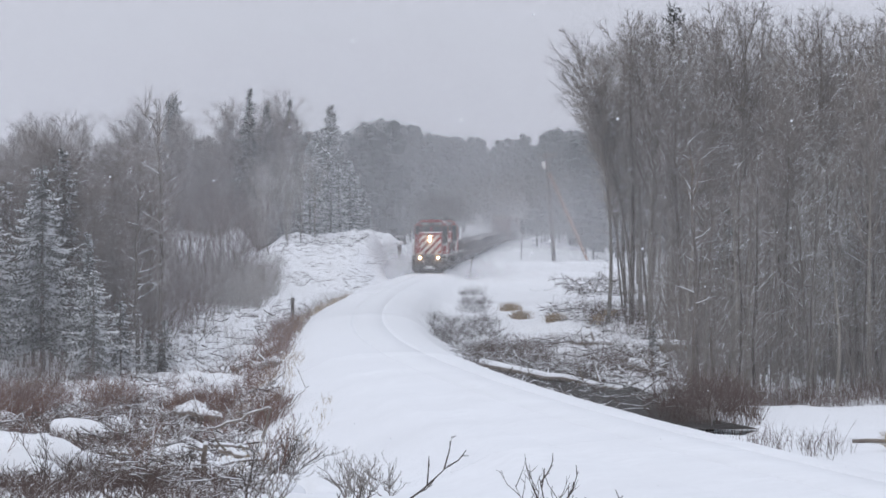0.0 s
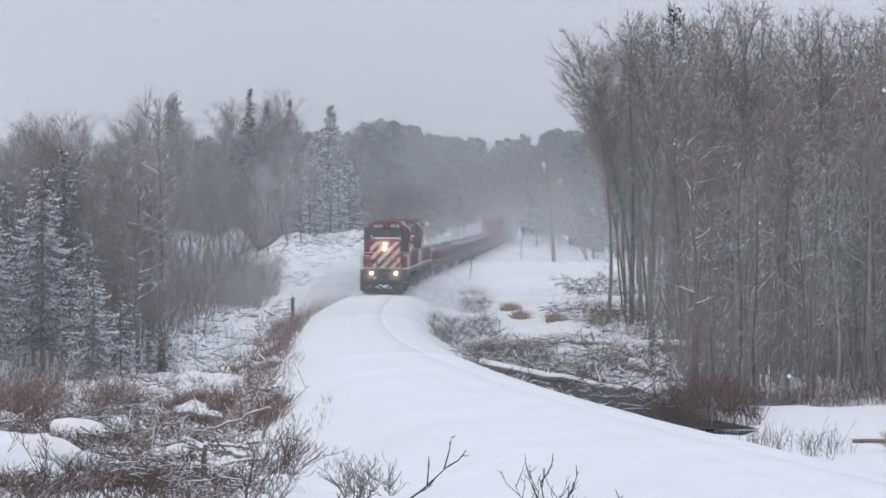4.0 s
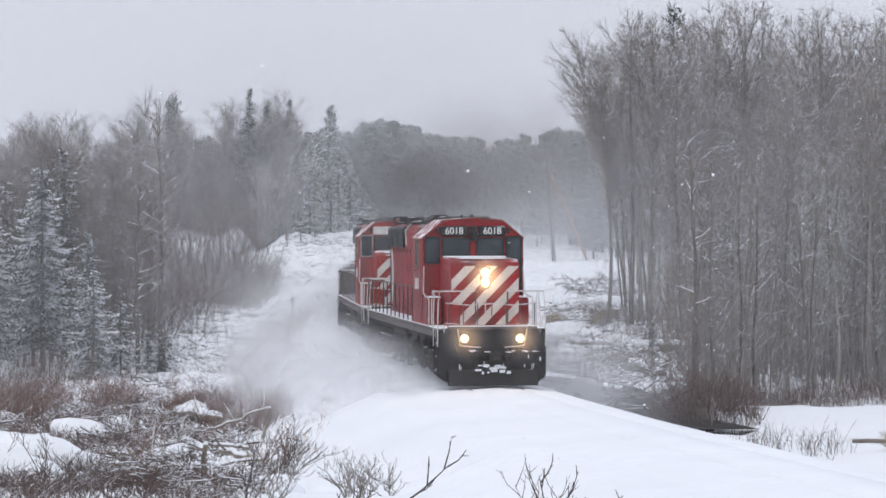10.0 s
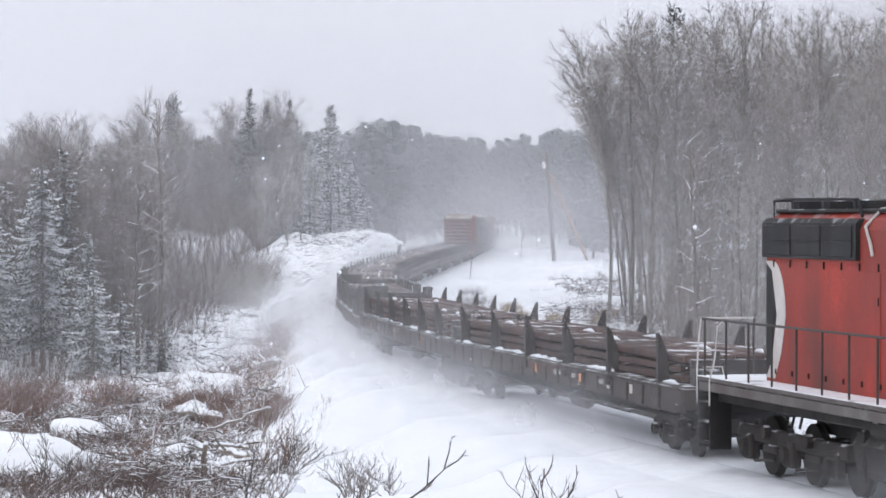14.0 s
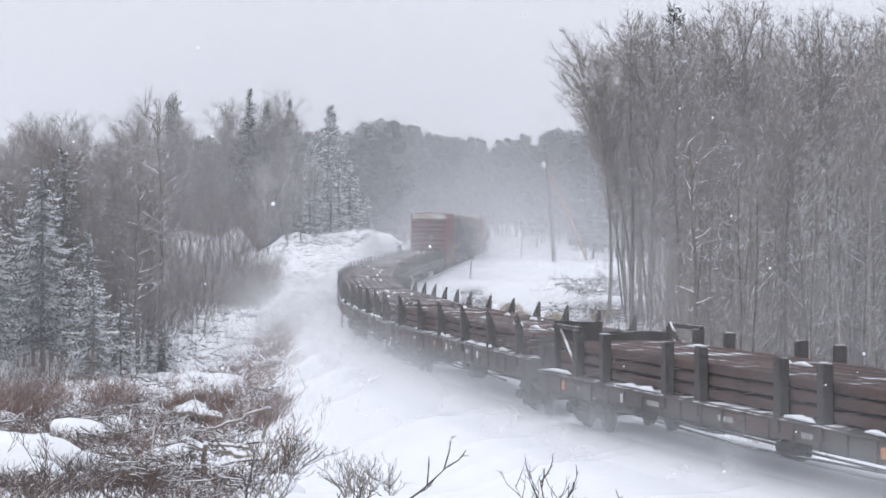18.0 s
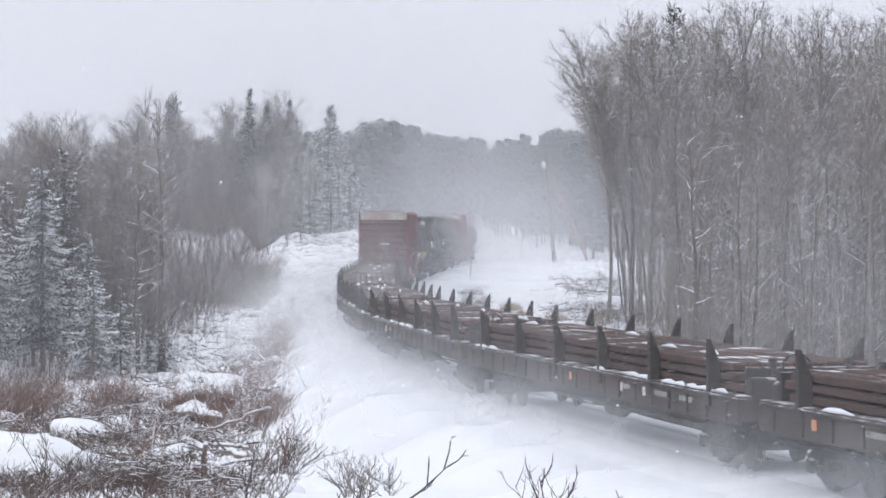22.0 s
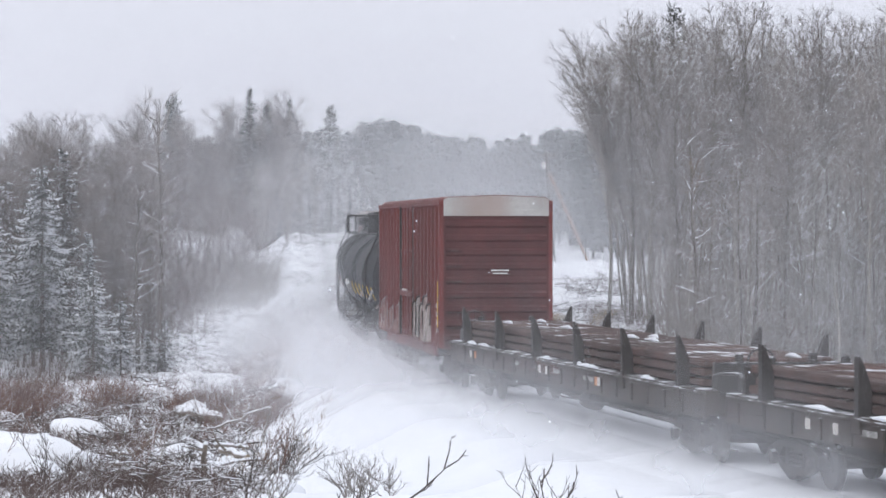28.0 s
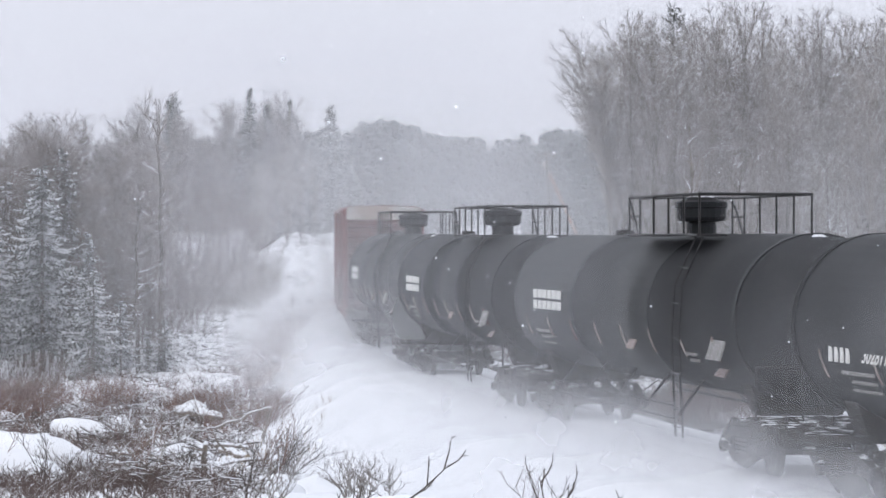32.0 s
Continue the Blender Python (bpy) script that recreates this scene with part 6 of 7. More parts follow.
    for k in range(r.randint(3, 6)):
        x = r.uniform(-n / 2 + 1, n / 2 - 1)
        part("plate", Shape().box(x, -1.435, 0.82 + up, 0.22, 0.012, 0.18, 0.004), r.choice((ORANGE, STRIPE)), ob, "small pale tag plate")
    for k in range(16):
        x, y, z = r.uniform(-n / 2 + 1, n / 2 - 1), r.choice((-1.42, -1.40, -1.36, -1.42, -0.6, 0.0, 0.5)), 1.09 + up
        if y > -1.2:
            z = 1.09 + up + 3 * step
        part("snow_drift", Shape().tube([(x - r.uniform(0.3, 0.9), y, z), (x - 0.1, y + 0.02, z + 0.02), (x + 0.15, y, z + 0.025), (x + r.uniform(0.3, 0.8), y, z)], [0.01, 0.045, 0.05, 0.01], 6), SNOW_LUMP, ob)
    lad = Shape()
    for q in range(4):
        lad.box(n / 2 - 0.5, -1.46, 0.45 + 0.3 * q, 0.42, 0.03, 0.03, 0.005)
        lad.box(-n / 2 + 0.5, -1.46, 0.45 + 0.3 * q, 0.42, 0.03, 0.03, 0.005)
    part("grab_irons", lad, GRIME, ob)
    for x in (-L / 2 + 3.0, L / 2 - 3.0):
        truck(ob, x, (-0.89, 0.89), 0.42, 1.0)
    for sg in (-1, 1):
        coupler(ob, sg * (L / 2 - 0.03), sg)
    return ob


def boxcar(L, seed):
    r = random.Random(seed)
    ob = thing("boxcar", "oxide-red boxcar with ribbed sides and white-topped ends", "boxcar", group="boxcars of the train")
    n, w = L - 1.75, 1.48
    body = [(-w, 1.05), (-w, 4.95), (-w + 0.12, 5.02), (0, 5.07), (w - 0.12, 5.02), (w, 4.95), (w, 1.05)]
    part("body", Shape().extrude(body, -n / 2, n / 2), BOX_RED, ob, "oxide-red steel body")
    for sg in (-1, 1):
        posts = [s * (1.78 + (n / 2 - 1.9) * k / 7) for s in (-1, 1) for k in range(8)]
        for x in posts:
            part("side_post", Shape().extrude([(x - 0.13, sg * (w - 0.01)), (x - 0.075, sg * (w + 0.11)), (x + 0.075, sg * (w + 0.11)), (x + 0.13, sg * (w - 0.01))], 1.08, 4.80, "z"), BOX_RED, ob)
            # the shade along one side of the rib, put into colour
            part("seam", Shape().box(x - 0.15, sg * (w + 0.004), 2.94, 0.03, 0.008, 3.7, 0.002), SEAM_AND_SHADE, ob, "dark strip painted as the rib's shade")
        part("top_chord", Shape().box(0, sg * (w + 0.05), 4.86, n, 0.13, 0.12, 0.015), BOX_RED, ob)
        d = part("door", Shape().box(0, sg * (w + 0.04), 2.98, 3.1, 0.07, 3.7, 0.02), BOX_RED, ob, "sliding plug door")
        for x in (-1.05, -0.35, 0.35, 1.05):
            part("door_rib", Shape().box(x, sg * (w + 0.09), 2.98, 0.12, 0.06, 3.6, 0.015), BOX_RED, d)
        part("door_beam", Shape().box(0, sg * (w + 0.11), 2.35, 3.0, 0.08, 0.16, 0.02), BOX_RED, d)
        part("door_panel", Shape().box(0, sg * (w + 0.09), 3.55, 2.9, 0.05, 0.08, 0.01), BOX_RED, d)
        part("door_handle", Shape().rod((-0.4, sg * (w + 0.17), 2.45), (0.4, sg * (w + 0.17), 2.45), 0.03), STRIPE, d, "pale lever handle")
        for x in (-1.62, 1.62):
            part("door_guide", Shape().box(x, sg * (w + 0.06), 2.98, 0.14, 0.12, 3.75, 0.01), GRIME, ob)
        part("inspection_plate", Shape().box(0.75, sg * (w + 0.08), 3.0, 0.3, 0.01, 0.22, 0.003).box(0.75, sg * (w + 0.08), 2.75, 0.3, 0.01, 0.16, 0.003), WORN_WHITE, d)
        part("door_bar", Shape().rod((0.72, sg * (w + 0.12), 1.4), (0.72, sg * (w + 0.12), 4.4), 0.025).rod((-0.72, sg * (w + 0.12), 1.4), (-0.72, sg * (w + 0.12), 4.4), 0.025), BOX_RED, d)
        part("door_track", Shape().box(1.2, sg * (w + 0.07), 1.08, 6.0, 0.08, 0.1, 0.01), BOX_RED, ob)
        part("yellow_strip", Shape().box(n / 2 - 0.55, sg * (w + 0.085), 2.2, 0.09, 0.012, 1.2, 0.003), YELLOW, ob)
        part("side_sill", Shape().box(0, sg * (w - 0.02), 0.94, n - 3.0, 0.06, 0.26, 0.01), BOX_RED, ob)
        # sprayed scrawl low on the side, over panels and ribs: a white piece by the door, a faded pinkish one beyond it
        def proud(x):
            """How far the side stands out at x: ribs over panels."""
            d = min(abs(x - p) for p in posts)
            return w + (0.118 if d < 0.08 else 0.118 * (0.14 - d) / 0.06 if d < 0.14 else 0.0) + 0.008
        for s, mt, ol, start, letters, wide in ((1, CHALK, GRIME, 1.75, 5, 0.78), (-1, PALE_PAINT, WORN_WHITE, 1.75, 7, 0.82)):
            fill, line = Shape(), Shape()
            for k in range(letters):
                peak, lean, foot = r.uniform(2.2, 2.5) if s > 0 else r.uniform(1.7, 2.3), r.uniform(0.3, 0.7), r.uniform(1.10, 1.2)
                xs = sorted(s * (start + wide * (k + q / 28)) for q in range(29))
                tops = []
                for x in xs:
                    u = (abs(x) - start) / wide - k
                    v = u / lean if u < lean else (1 - u) / (1 - lean)
                    tops.append(peak - 0.38 * (1 - min(1, max(0, v))) ** 1.7)
                for q in range(28):
                    xa, xb = xs[q], xs[q + 1]
                    ya, yb = sg * proud(xa), sg * proud(xb)
                    if s > 0 or q % 9 < 7:
                        quad = [(xa, ya, foot), (xb, yb, foot), (xb, yb, tops[q + 1]), (xa, ya, tops[q])]
                        fill.add(quad, [(0, 1, 2, 3)])
                line.tube([(x, sg * (proud(x) + 0.006), z) for x, z in zip(xs, tops)], 0.030 if s > 0 else 0.012, 4)
                for u, lo, hi in ((0.03, 1.2, 0.42), (r.uniform(0.25, 0.4), 1.45, 0.15), (r.uniform(0.55, 0.75), 1.2, 0.55)):
                    x = s * (start + wide * (k + u))
                    line.tube([(x, sg * (proud(x) + 0.006), lo + r.uniform(0, 0.2)), (x + 0.03, sg * (proud(x + 0.03) + 0.006), peak - hi)], 0.032 if s > 0 else 0.012, 4)
            part("paint_scrawl", fill, mt, ob, "white sprayed scrawl" if s > 0 else "faded pinkish sprayed scrawl")
            part("scrawl_outline", line, ol, ob, "dark sprayed outlines" if s > 0 else "pale sprayed outlines")
        b = Shape()
        for k in range(4):
            b.box(n / 2 - 0.95, sg * (w + 0.08), 1.5 + 0.22 * k, 0.32, 0.01, 0.13, 0.003)
        part("stencil_lettering", b, WHITE, ob)
    for end in (-1, 1):
        x = end * n / 2
        for k in range(9):
            z = 1.35 + 0.37 * k
            part("end_rib", Shape().extrude([(x - end * 0.02, z - 0.13), (x + end * 0.07, z - 0.05), (x + end * 0.07, z + 0.05), (x - end * 0.02, z + 0.13)], -w + 0.08, w - 0.08, "y"), BOX_END, ob)
        part("end_sheet", Shape().box(x + end * 0.004, 0, 2.79, 0.014, 2 * w - 0.02, 3.44, 0.003), BOX_END, ob, "red end sheet darkened as in shade")
        part("white_end_panel", Shape().extrude([(-w + 0.01, 4.52), (-w + 0.01, 4.93), (-w + 0.12, 5.0), (0, 5.05), (w - 0.12, 5.0), (w - 0.01, 4.93), (w - 0.01, 4.52)], x + end * 0.002, x + end * 0.06), BOX_WHITE, ob, "dirty white panel across the end's top")
        part("stencil_lettering", Shape().box(x + end * 0.075, 0.1, 3.1, 0.01, 0.5, 0.035, 0.003).box(x + end * 0.075, 0.1, 3.02, 0.01, 0.42, 0.03, 0.003), WHITE, ob)
        lad = Shape()
        for q in range(7):
            lad.box(x + end * 0.1, -w + 0.3, 1.2 + 0.4 * q, 0.04, 0.45, 0.03, 0.005)
        for sg in (-1, 1):
            for q in range(5):
                lad.box(x - end * 0.32, sg * (w + 0.1), 0.75 + 0.4 * q, 0.45, 0.03, 0.03, 0.005)
        part("ladder", lad, GRIME, ob)
        part("end_platform", Shape().box(x + end * 0.35, 0, 1.05, 0.5, 2.4, 0.06, 0.01), GRIME, ob)
        truck(ob, end * (L / 2 - 2.9), (-0.89, 0.89), 0.42, 1.0)
        coupler(ob, end * (L / 2 - 0.03), end)
    part("centre_sill", Shape().box(0, 0, 0.82, L - 0.9, 0.6, 0.42, 0.02), GRIME, ob)
    ob.scale = (1, 1, 1.06)
    return ob


def tankcar(L, mark, seed):
    r = random.Random(seed)
    ob = thing("tank_car", "black cylindrical tank car with railed top platform", "tank car", group="tank cars of the train")
    R, zc, n = 1.52, 2.74, L - 1.55
    h = n / 2
    dome = [(-h, 0.05), (-h + 0.03, 0.5), (-h + 0.12, 0.92), (-h + 0.28, 1.26), (-h + 0.5, 1.44), (-h + 0.72, R)]
    prof = dome + [(-3.2, R), (-3.19, R + 0.012), (-3.12, R + 0.012), (-3.11, R), (3.11, R), (3.12, R + 0.012), (3.19, R + 0.012), (3.2, R)] + [(-x, q) for x, q in dome[::-1]]
    part("tank_shell", Shape().lathe(prof, 40, (0, 0, zc)), TANK, ob, "black tank with road dirt", soft=True)
    for x in (-h + 0.75, h - 0.75):
        part("shell_band", Shape().lathe([(x - 0.08, R + 0.012), (x + 0.08, R + 0.012)], 40, (0, 0, zc)), TANK, ob)
    for end in (-1, 1):
        part("snow_patch", Shape().tube([(end * (h - 0.62), 0.55 * sin(a), zc + 1.46 * cos(a)) for a in [-0.9 + 0.2 * i for i in range(10)]], [0.02, 0.05, 0.06, 0.06, 0.06, 0.06, 0.06, 0.05, 0.04, 0.02], 6), SNOW_LUMP, ob, "snow lodged on the end weld")
    # manway, platform and rails
    part("manway", Shape().lathe([(4.1, 0.30), (4.50, 0.30), (4.53, 0.46), (4.60, 0.50), (4.78, 0.50), (4.80, 0.53), (4.90, 0.53), (4.94, 0.46)], 20, (1.7, 0, 0), "z"), TANK, ob)
    part("valve_housing", Shape().lathe([(4.93, 0.36), (5.0, 0.32), (5.02, 0.2)], 16, (1.7, 0, 0), "z"), BLACK, ob)
    part("platform", Shape().box(2.8, 0.85, 4.24, 5.2, 0.6, 0.05, 0.01).box(2.8, -0.85, 4.24, 5.2, 0.6, 0.05, 0.01), BLACK, ob)
    for sg in (-1, 1):
        y = sg * 1.1
        part("rail_brace", Shape().rod((0.25, y, 4.95), (0.95, y, 4.25), 0.022, 5), BLACK, ob)
        part("mid_rail", Shape().rod((0.2, y, 4.62), (1.05, y, 4.62), 0.02, 5), BLACK, ob)
        for x in (0.2, 1.05, 2.1, 3.2, 4.3, 5.4):
            part("rail_post", Shape().rod((x, y, 4.22), (x, y, 5.01), 0.024, 5), BLACK, ob)
        part("top_rail", Shape().rod((0.2, y, 5.01), (5.4, y, 5.01), 0.03, 5), BLACK, ob)
    for x in (0.2, 5.4):
        part("top_rail", Shape().rod((x, -1.1, 5.01), (x, 1.1, 5.01), 0.03, 5), BLACK, ob)
    for x in (-4.4,):
        part("small_hatch", Shape().lathe([(4.15, 0.2), (4.36, 0.2), (4.38, 0.12)], 12, (x, 0, 0), "z"), BLACK, ob)
    # ladders with their feet, side marks and plates
    for sg in (-1, 1):
        lad = Shape()
        for x in (-0.25, 0.25):
            lad.tube([(x + 5.4, sg * 1.1, 4.2), (x + 5.4, sg * 1.52, 3.3), (x + 5.4, sg * 1.58, 2.4), (x + 5.4, sg * 1.5, 0.45)], 0.022, 5)
        for q in range(10):
            z = 0.65 + 0.33 * q
            lad.rod((5.15, sg * (1.56 if z < 3.2 else 1.36), z), (5.65, sg * (1.56 if z < 3.2 else 1.36), z), 0.014, 4)
        part("ladder", lad, BLACK, ob)
        walk_bar = Shape().rod((-5.0, sg * 1.45, 0.78), (5.0, sg * 1.45, 0.78), 0.028, 5).rod((-5.0, sg * 1.45, 1.02), (5.0, sg * 1.45, 1.02), 0.018, 5)
        for x in (-5.0, -2.5, 0, 2.5, 5.0):
            walk_bar.rod((x, sg * 1.45, 0.78), (x, sg * 0.9, 1.5), 0.028, 5)
        part("side_step_rail", walk_bar, BLACK, ob)
        for k in range(8):
            x = -7.9 + 2.2 * k
            part("reflective_strip", Shape().tube([(x, sg * (R * cos(a) + 0.006), zc - R * sin(a)) for a in (0.22, 0.30, 0.38, 0.46, 0.54)], 0.022, 4), YELLOW if not mark and k > 1 else CHALK, ob, "narrow reflective strip on the shell")
        a = 0.05
        big = Shape()
        for k in range(6 if mark else 4):
            # plain bars that stand in for the owner's painted name
            wd, hi, z = (0.36, 0.46, zc + 0.06) if mark else (0.17, 0.28, zc - 0.36)
            x = (h - 4.9 + 0.47 * k if sg > 0 else -h + 3.0 + 0.47 * k) if mark else (h - 2.5 - 0.24 * k if sg > 0 else -h + 2.3 + 0.24 * k)
            y = sg * (sqrt(R * R - (z - zc) ** 2) + 0.004)
            if mark:
                for e in (-1, 1):
                    big.box(x, y, z + e * hi * 0.27, wd, 0.03, hi * 0.42, 0.02)
            else:
                big.box(x, y, z, wd * 0.8, 0.03, hi, 0.01)
        part("painted_name", big, WHITE, ob, "white painted block lettering")
        if not mark:
            tx = part("numerals", lettering("302811", 0.34), None, ob, "white car number", at=Matrix.Translation(((-h + 4.15) * (1 if sg < 0 else -1), sg * (R * 0.972 + 0.012), zc - 0.36)) @ Euler((pi / 2 - 0.24, 0, 0 if sg < 0 else pi)).to_matrix().to_4x4())
            tx.data.materials.append(WHITE)
        for x, z, sx, sz, mt in ((1.6, -0.62, 0.55, 0.34, CHALK), (h - 1.9, -0.45, 0.9, 0.62, WORN_WHITE), (h - 2.4, -0.95, 0.6, 0.3, CHALK), (-h + 3.2, -0.66, 1.3, 0.06, WORN_WHITE), (-h + 3.3, -0.80, 1.0, 0.05, WORN_WHITE), (-h + 3.2, -0.94, 1.2, 0.05, WORN_WHITE), (h - 4.0, -0.72, 0.7, 0.05, WORN_WHITE), (h - 4.0, -0.84, 0.6, 0.05, WORN_WHITE)):
            ang = math.asin(z / R)
            part("placard", Shape().box(0, 0, 0, sx, 0.03, sz, 0.005), mt, ob, at=Matrix.Translation((x, sg * (R * cos(ang) + 0.015), zc + z)) @ Euler((ang * (1 if sg < 0 else -1) * 1.0, 0, 0)).to_matrix().to_4x4())
    for end in (-1, 1):
        x = end * (L / 2 - 2.6)
        part("saddle", Shape().extrude([(-0.75, 1.0), (-0.98, 1.62), (-0.6, 1.36), (0, 1.24), (0.6, 1.36), (0.98, 1.62), (0.75, 1.0)], x - 0.3, x + 0.3), GRIME, ob)
        part("end_sill", Shape().box(end * (L / 2 - 1.2), 0, 0.92, 2.2, 2.7, 0.14, 0.02).box(end * (L / 2 - 0.75), 0, 0.86, 0.16, 2.9, 0.3, 0.02), GRIME, ob)
        rl = Shape()
        for y in (-1.35, -0.5, 0.5, 1.35):
            rl.rod((end * (L / 2 - 0.75), y, 0.95), (end * (L / 2 - 0.75), y, 1.95), 0.022, 5)
        rl.rod((end * (L / 2 - 0.75), -1.35, 1.95), (end * (L / 2 - 0.75), 1.35, 1.95), 0.022, 5)
        part("end_rail", rl, BLACK, ob)
        truck(ob, x, (-0.89, 0.89), 0.42, 1.0)
        coupler(ob, end * (L / 2 - 0.03), end)
    return ob


CONSIST = []
lead = locomotive("6018", True, RED, DUSTY_RED, "red diesel engine with striped nose and lit headlights")
CONSIST.append((lead, 0.0, 20.98, 0.57))
second = locomotive("6024", False, FADED_RED, ORANGE_RED, "faded red diesel engine with striped nose, unlit, second in train")
CONSIST.append((second, 20.98, 20.98, 0.57))
cuts = (41.96, 67.6, 93.2, 123.2, 149.1, 174.9, 200.8, 226.8, 252.6, 279.0, 305.8)
fin = flatcar(26.0, "fin", 1)
for k in range(10):
    a, b = cuts[k], cuts[k + 1]
    car = flatcar(b - a, "post" if k == 2 else "fin", 10 + k) if k != 3 else fin
    CONSIST.append((car, a, b - a, 0.76))
CONSIST.append((boxcar(16.9, 5), 305.8, 16.9, 0.66))
at = 323.4
for k, mark in enumerate((False, True, True, True)):
    CONSIST.append((tankcar(21.0, mark, 60 + k), at, 21.0, 0.74))
    at += 21.0
first_tank = CONSIST[-3][0]
CONSIST.append((boxcar(17.0, 6), at, 17.0, 0.66))
at += 17.0
for k in range(2):
    CONSIST.append((copy_thing(first_tank, Matrix()), at, 21.0, 0.74))
    at += 21.0


def run_rows(front, length, base, lift=0.0):
    """Where a vehicle stands from start to end, carried on its two bogies."""
    rows = []
    for i in range(65):
        t = 0.5 * i
        mid = SPEED * t - front - length / 2
        p, q = on_track(mid + length * base / 2), on_track(mid - length * base / 2)
        d = (p - q).normalized()
        left = Vector((0, 0, 1)).cross(d).normalized()
        up = d.cross(left)
        m = Matrix((d, left, up)).transposed().to_4x4()
        rows.append((t, Matrix.Translation((p + q) / 2 + Vector((0, 0, lift))) @ m))
    return rows


def roll(r):
    """All wheels and axles of one radius turn alike, so they share one set of keys."""
    turning = [AXLES[r], WHEELS[(r, -1)], WHEELS[(r, 1)]]
    obs = [o for o in bpy.data.objects if o.data in turning]
    rows = [(i / FPS, Matrix.Rotation(SPEED * i / FPS / r, 4, "Y")) for i in range(32 * FPS + 1)]
    walk(obs[0], rows)
    act = obs[0].animation_data
    for o in obs[1:]:
        o.rotation_mode = "QUATERNION"
        o.animation_data_create().action = act.action
        o.animation_data.action_slot = act.action_slot


def motions():
    roll(0.51)
    roll(0.42)
    for ob, front, length, base in CONSIST:
        walk(ob, run_rows(front, length, base))
    drifting()




# ---- snow in the air ----
def airborne(name, colour, amount, sx, sy, sz, scale=0.45, lo=0.30, hi=0.72, power=1.0):
    """Thin airborne snow or smoke: mostly clear, thickest at its middle, broken up unevenly."""
    mat = bpy.data.materials.new(name)
    mat.use_nodes = True
    n, l = mat.node_tree.nodes, mat.node_tree.links
    n.clear()
    out, mix, clear = n.new("ShaderNodeOutputMaterial"), n.new("ShaderNodeMixShader"), n.new("ShaderNodeBsdfTransparent")
    both, dif, tra = n.new("ShaderNodeMixShader"), n.new("ShaderNodeBsdfDiffuse"), n.new("ShaderNodeBsdfTranslucent")
    dif.inputs["Color"].default_value = tra.inputs["Color"].default_value = (*colour, 1)
    both.inputs[0].default_value = 0.5
    l.new(dif.outputs[0], both.inputs[1])
    l.new(tra.outputs[0], both.inputs[2])
    co, mp, gr = n.new("ShaderNodeTexCoord"), n.new("ShaderNodeMapping"), n.new("ShaderNodeTexGradient")
    mp.inputs["Scale"].default_value = (sx, sy, sz)
    gr.gradient_type = "SPHERICAL"
    l.new(co.outputs["Object"], mp.inputs["Vector"])
    l.new(mp.outputs["Vector"], gr.inputs["Vector"])
    info, add, nz = n.new("ShaderNodeObjectInfo"), n.new("ShaderNodeVectorMath"), n.new("ShaderNodeTexNoise")
    sc = n.new("ShaderNodeVectorMath")
    sc.operation, sc.inputs[0].default_value = "SCALE", (60, 60, 60)
    l.new(info.outputs["Random"], sc.inputs["Scale"])
    l.new(co.outputs["Object"], add.inputs[0])
    l.new(sc.outputs[0], add.inputs[1])
    nz.inputs["Scale"].default_value, nz.inputs["Detail"].default_value = scale, 4
    l.new(add.outputs[0], nz.inputs["Vector"])
    rng_ = n.new("ShaderNodeMapRange")
    rng_.interpolation_type = "SMOOTHSTEP"
    rng_.inputs["From Min"].default_value, rng_.inputs["From Max"].default_value = lo, hi
    rng_.inputs["To Min"].default_value = 0.25
    l.new(nz.outputs["Fac"], rng_.inputs["Value"])
    soft = n.new("ShaderNodeMapRange")
    soft.interpolation_type = "SMOOTHSTEP"
    soft.inputs["From Max"].default_value = 0.8
    l.new(gr.outputs["Fac"], soft.inputs["Value"])
    m1, m2 = n.new("ShaderNodeMath"), n.new("ShaderNodeMath")
    m1.operation = m2.operation = "MULTIPLY"
    l.new(soft.outputs["Result"], m1.inputs[0])
    l.new(rng_.outputs["Result"], m1.inputs[1])
    l.new(m1.outputs[0], m2.inputs[0])
    m2.inputs[1].default_value = amount
    l.new(m2.outputs[0], mix.inputs[0])
    l.new(clear.outputs[0], mix.inputs[1])
    l.new(both.outputs[0], mix.inputs[2])
    l.new(mix.outputs[0], out.inputs[0])
    return mat


def sheet(w, h, bulge=0.5, nu=10, nv=6, along="y"):
    s = Shape()
    for i in range(nv + 1):
        for j in range(nu + 1):
            u, v = 2 * j / nu - 1, 2 * i / nv - 1
            b = bulge * (1 - u * u) * (1 - v * v) + 0.15 * bulge * sin(7 * u + 3 * v)
            s.v.append((b, u * w, v * h) if along == "y" else (u * w, b, v * h))
    for i in range(nv):
        for j in range(nu):
            s.f.append((i * (nu + 1) + j, i * (nu + 1) + j + 1, (i + 1) * (nu + 1) + j + 1, (i + 1) * (nu + 1) + j))
    return s


AIR = (0.86, 0.87, 0.90)
# falling snow thickens with distance across the valley
for d, amount in ((58, 0.04), (100, 0.075), (142, 0.07), (190, 0.07), (243, 0.09), (318, 0.13), (420, 0.18), (520, 0.16)):
    w = d * 0.34
    mat = airborne("falling_snow", AIR, amount, 0, 0, 1 / (d * 0.125), scale=6.0 / d, lo=0.1, hi=0.6)
    thing("falling_snow_veil", "thin veil of falling snow across the valley", "falling snow", pose(0, d, 2.0), kind="stuff", shape=sheet(w, d * 0.125, d * 0.02, 24, 6, along="x"), mat=mat, soft=True, tidy=False)

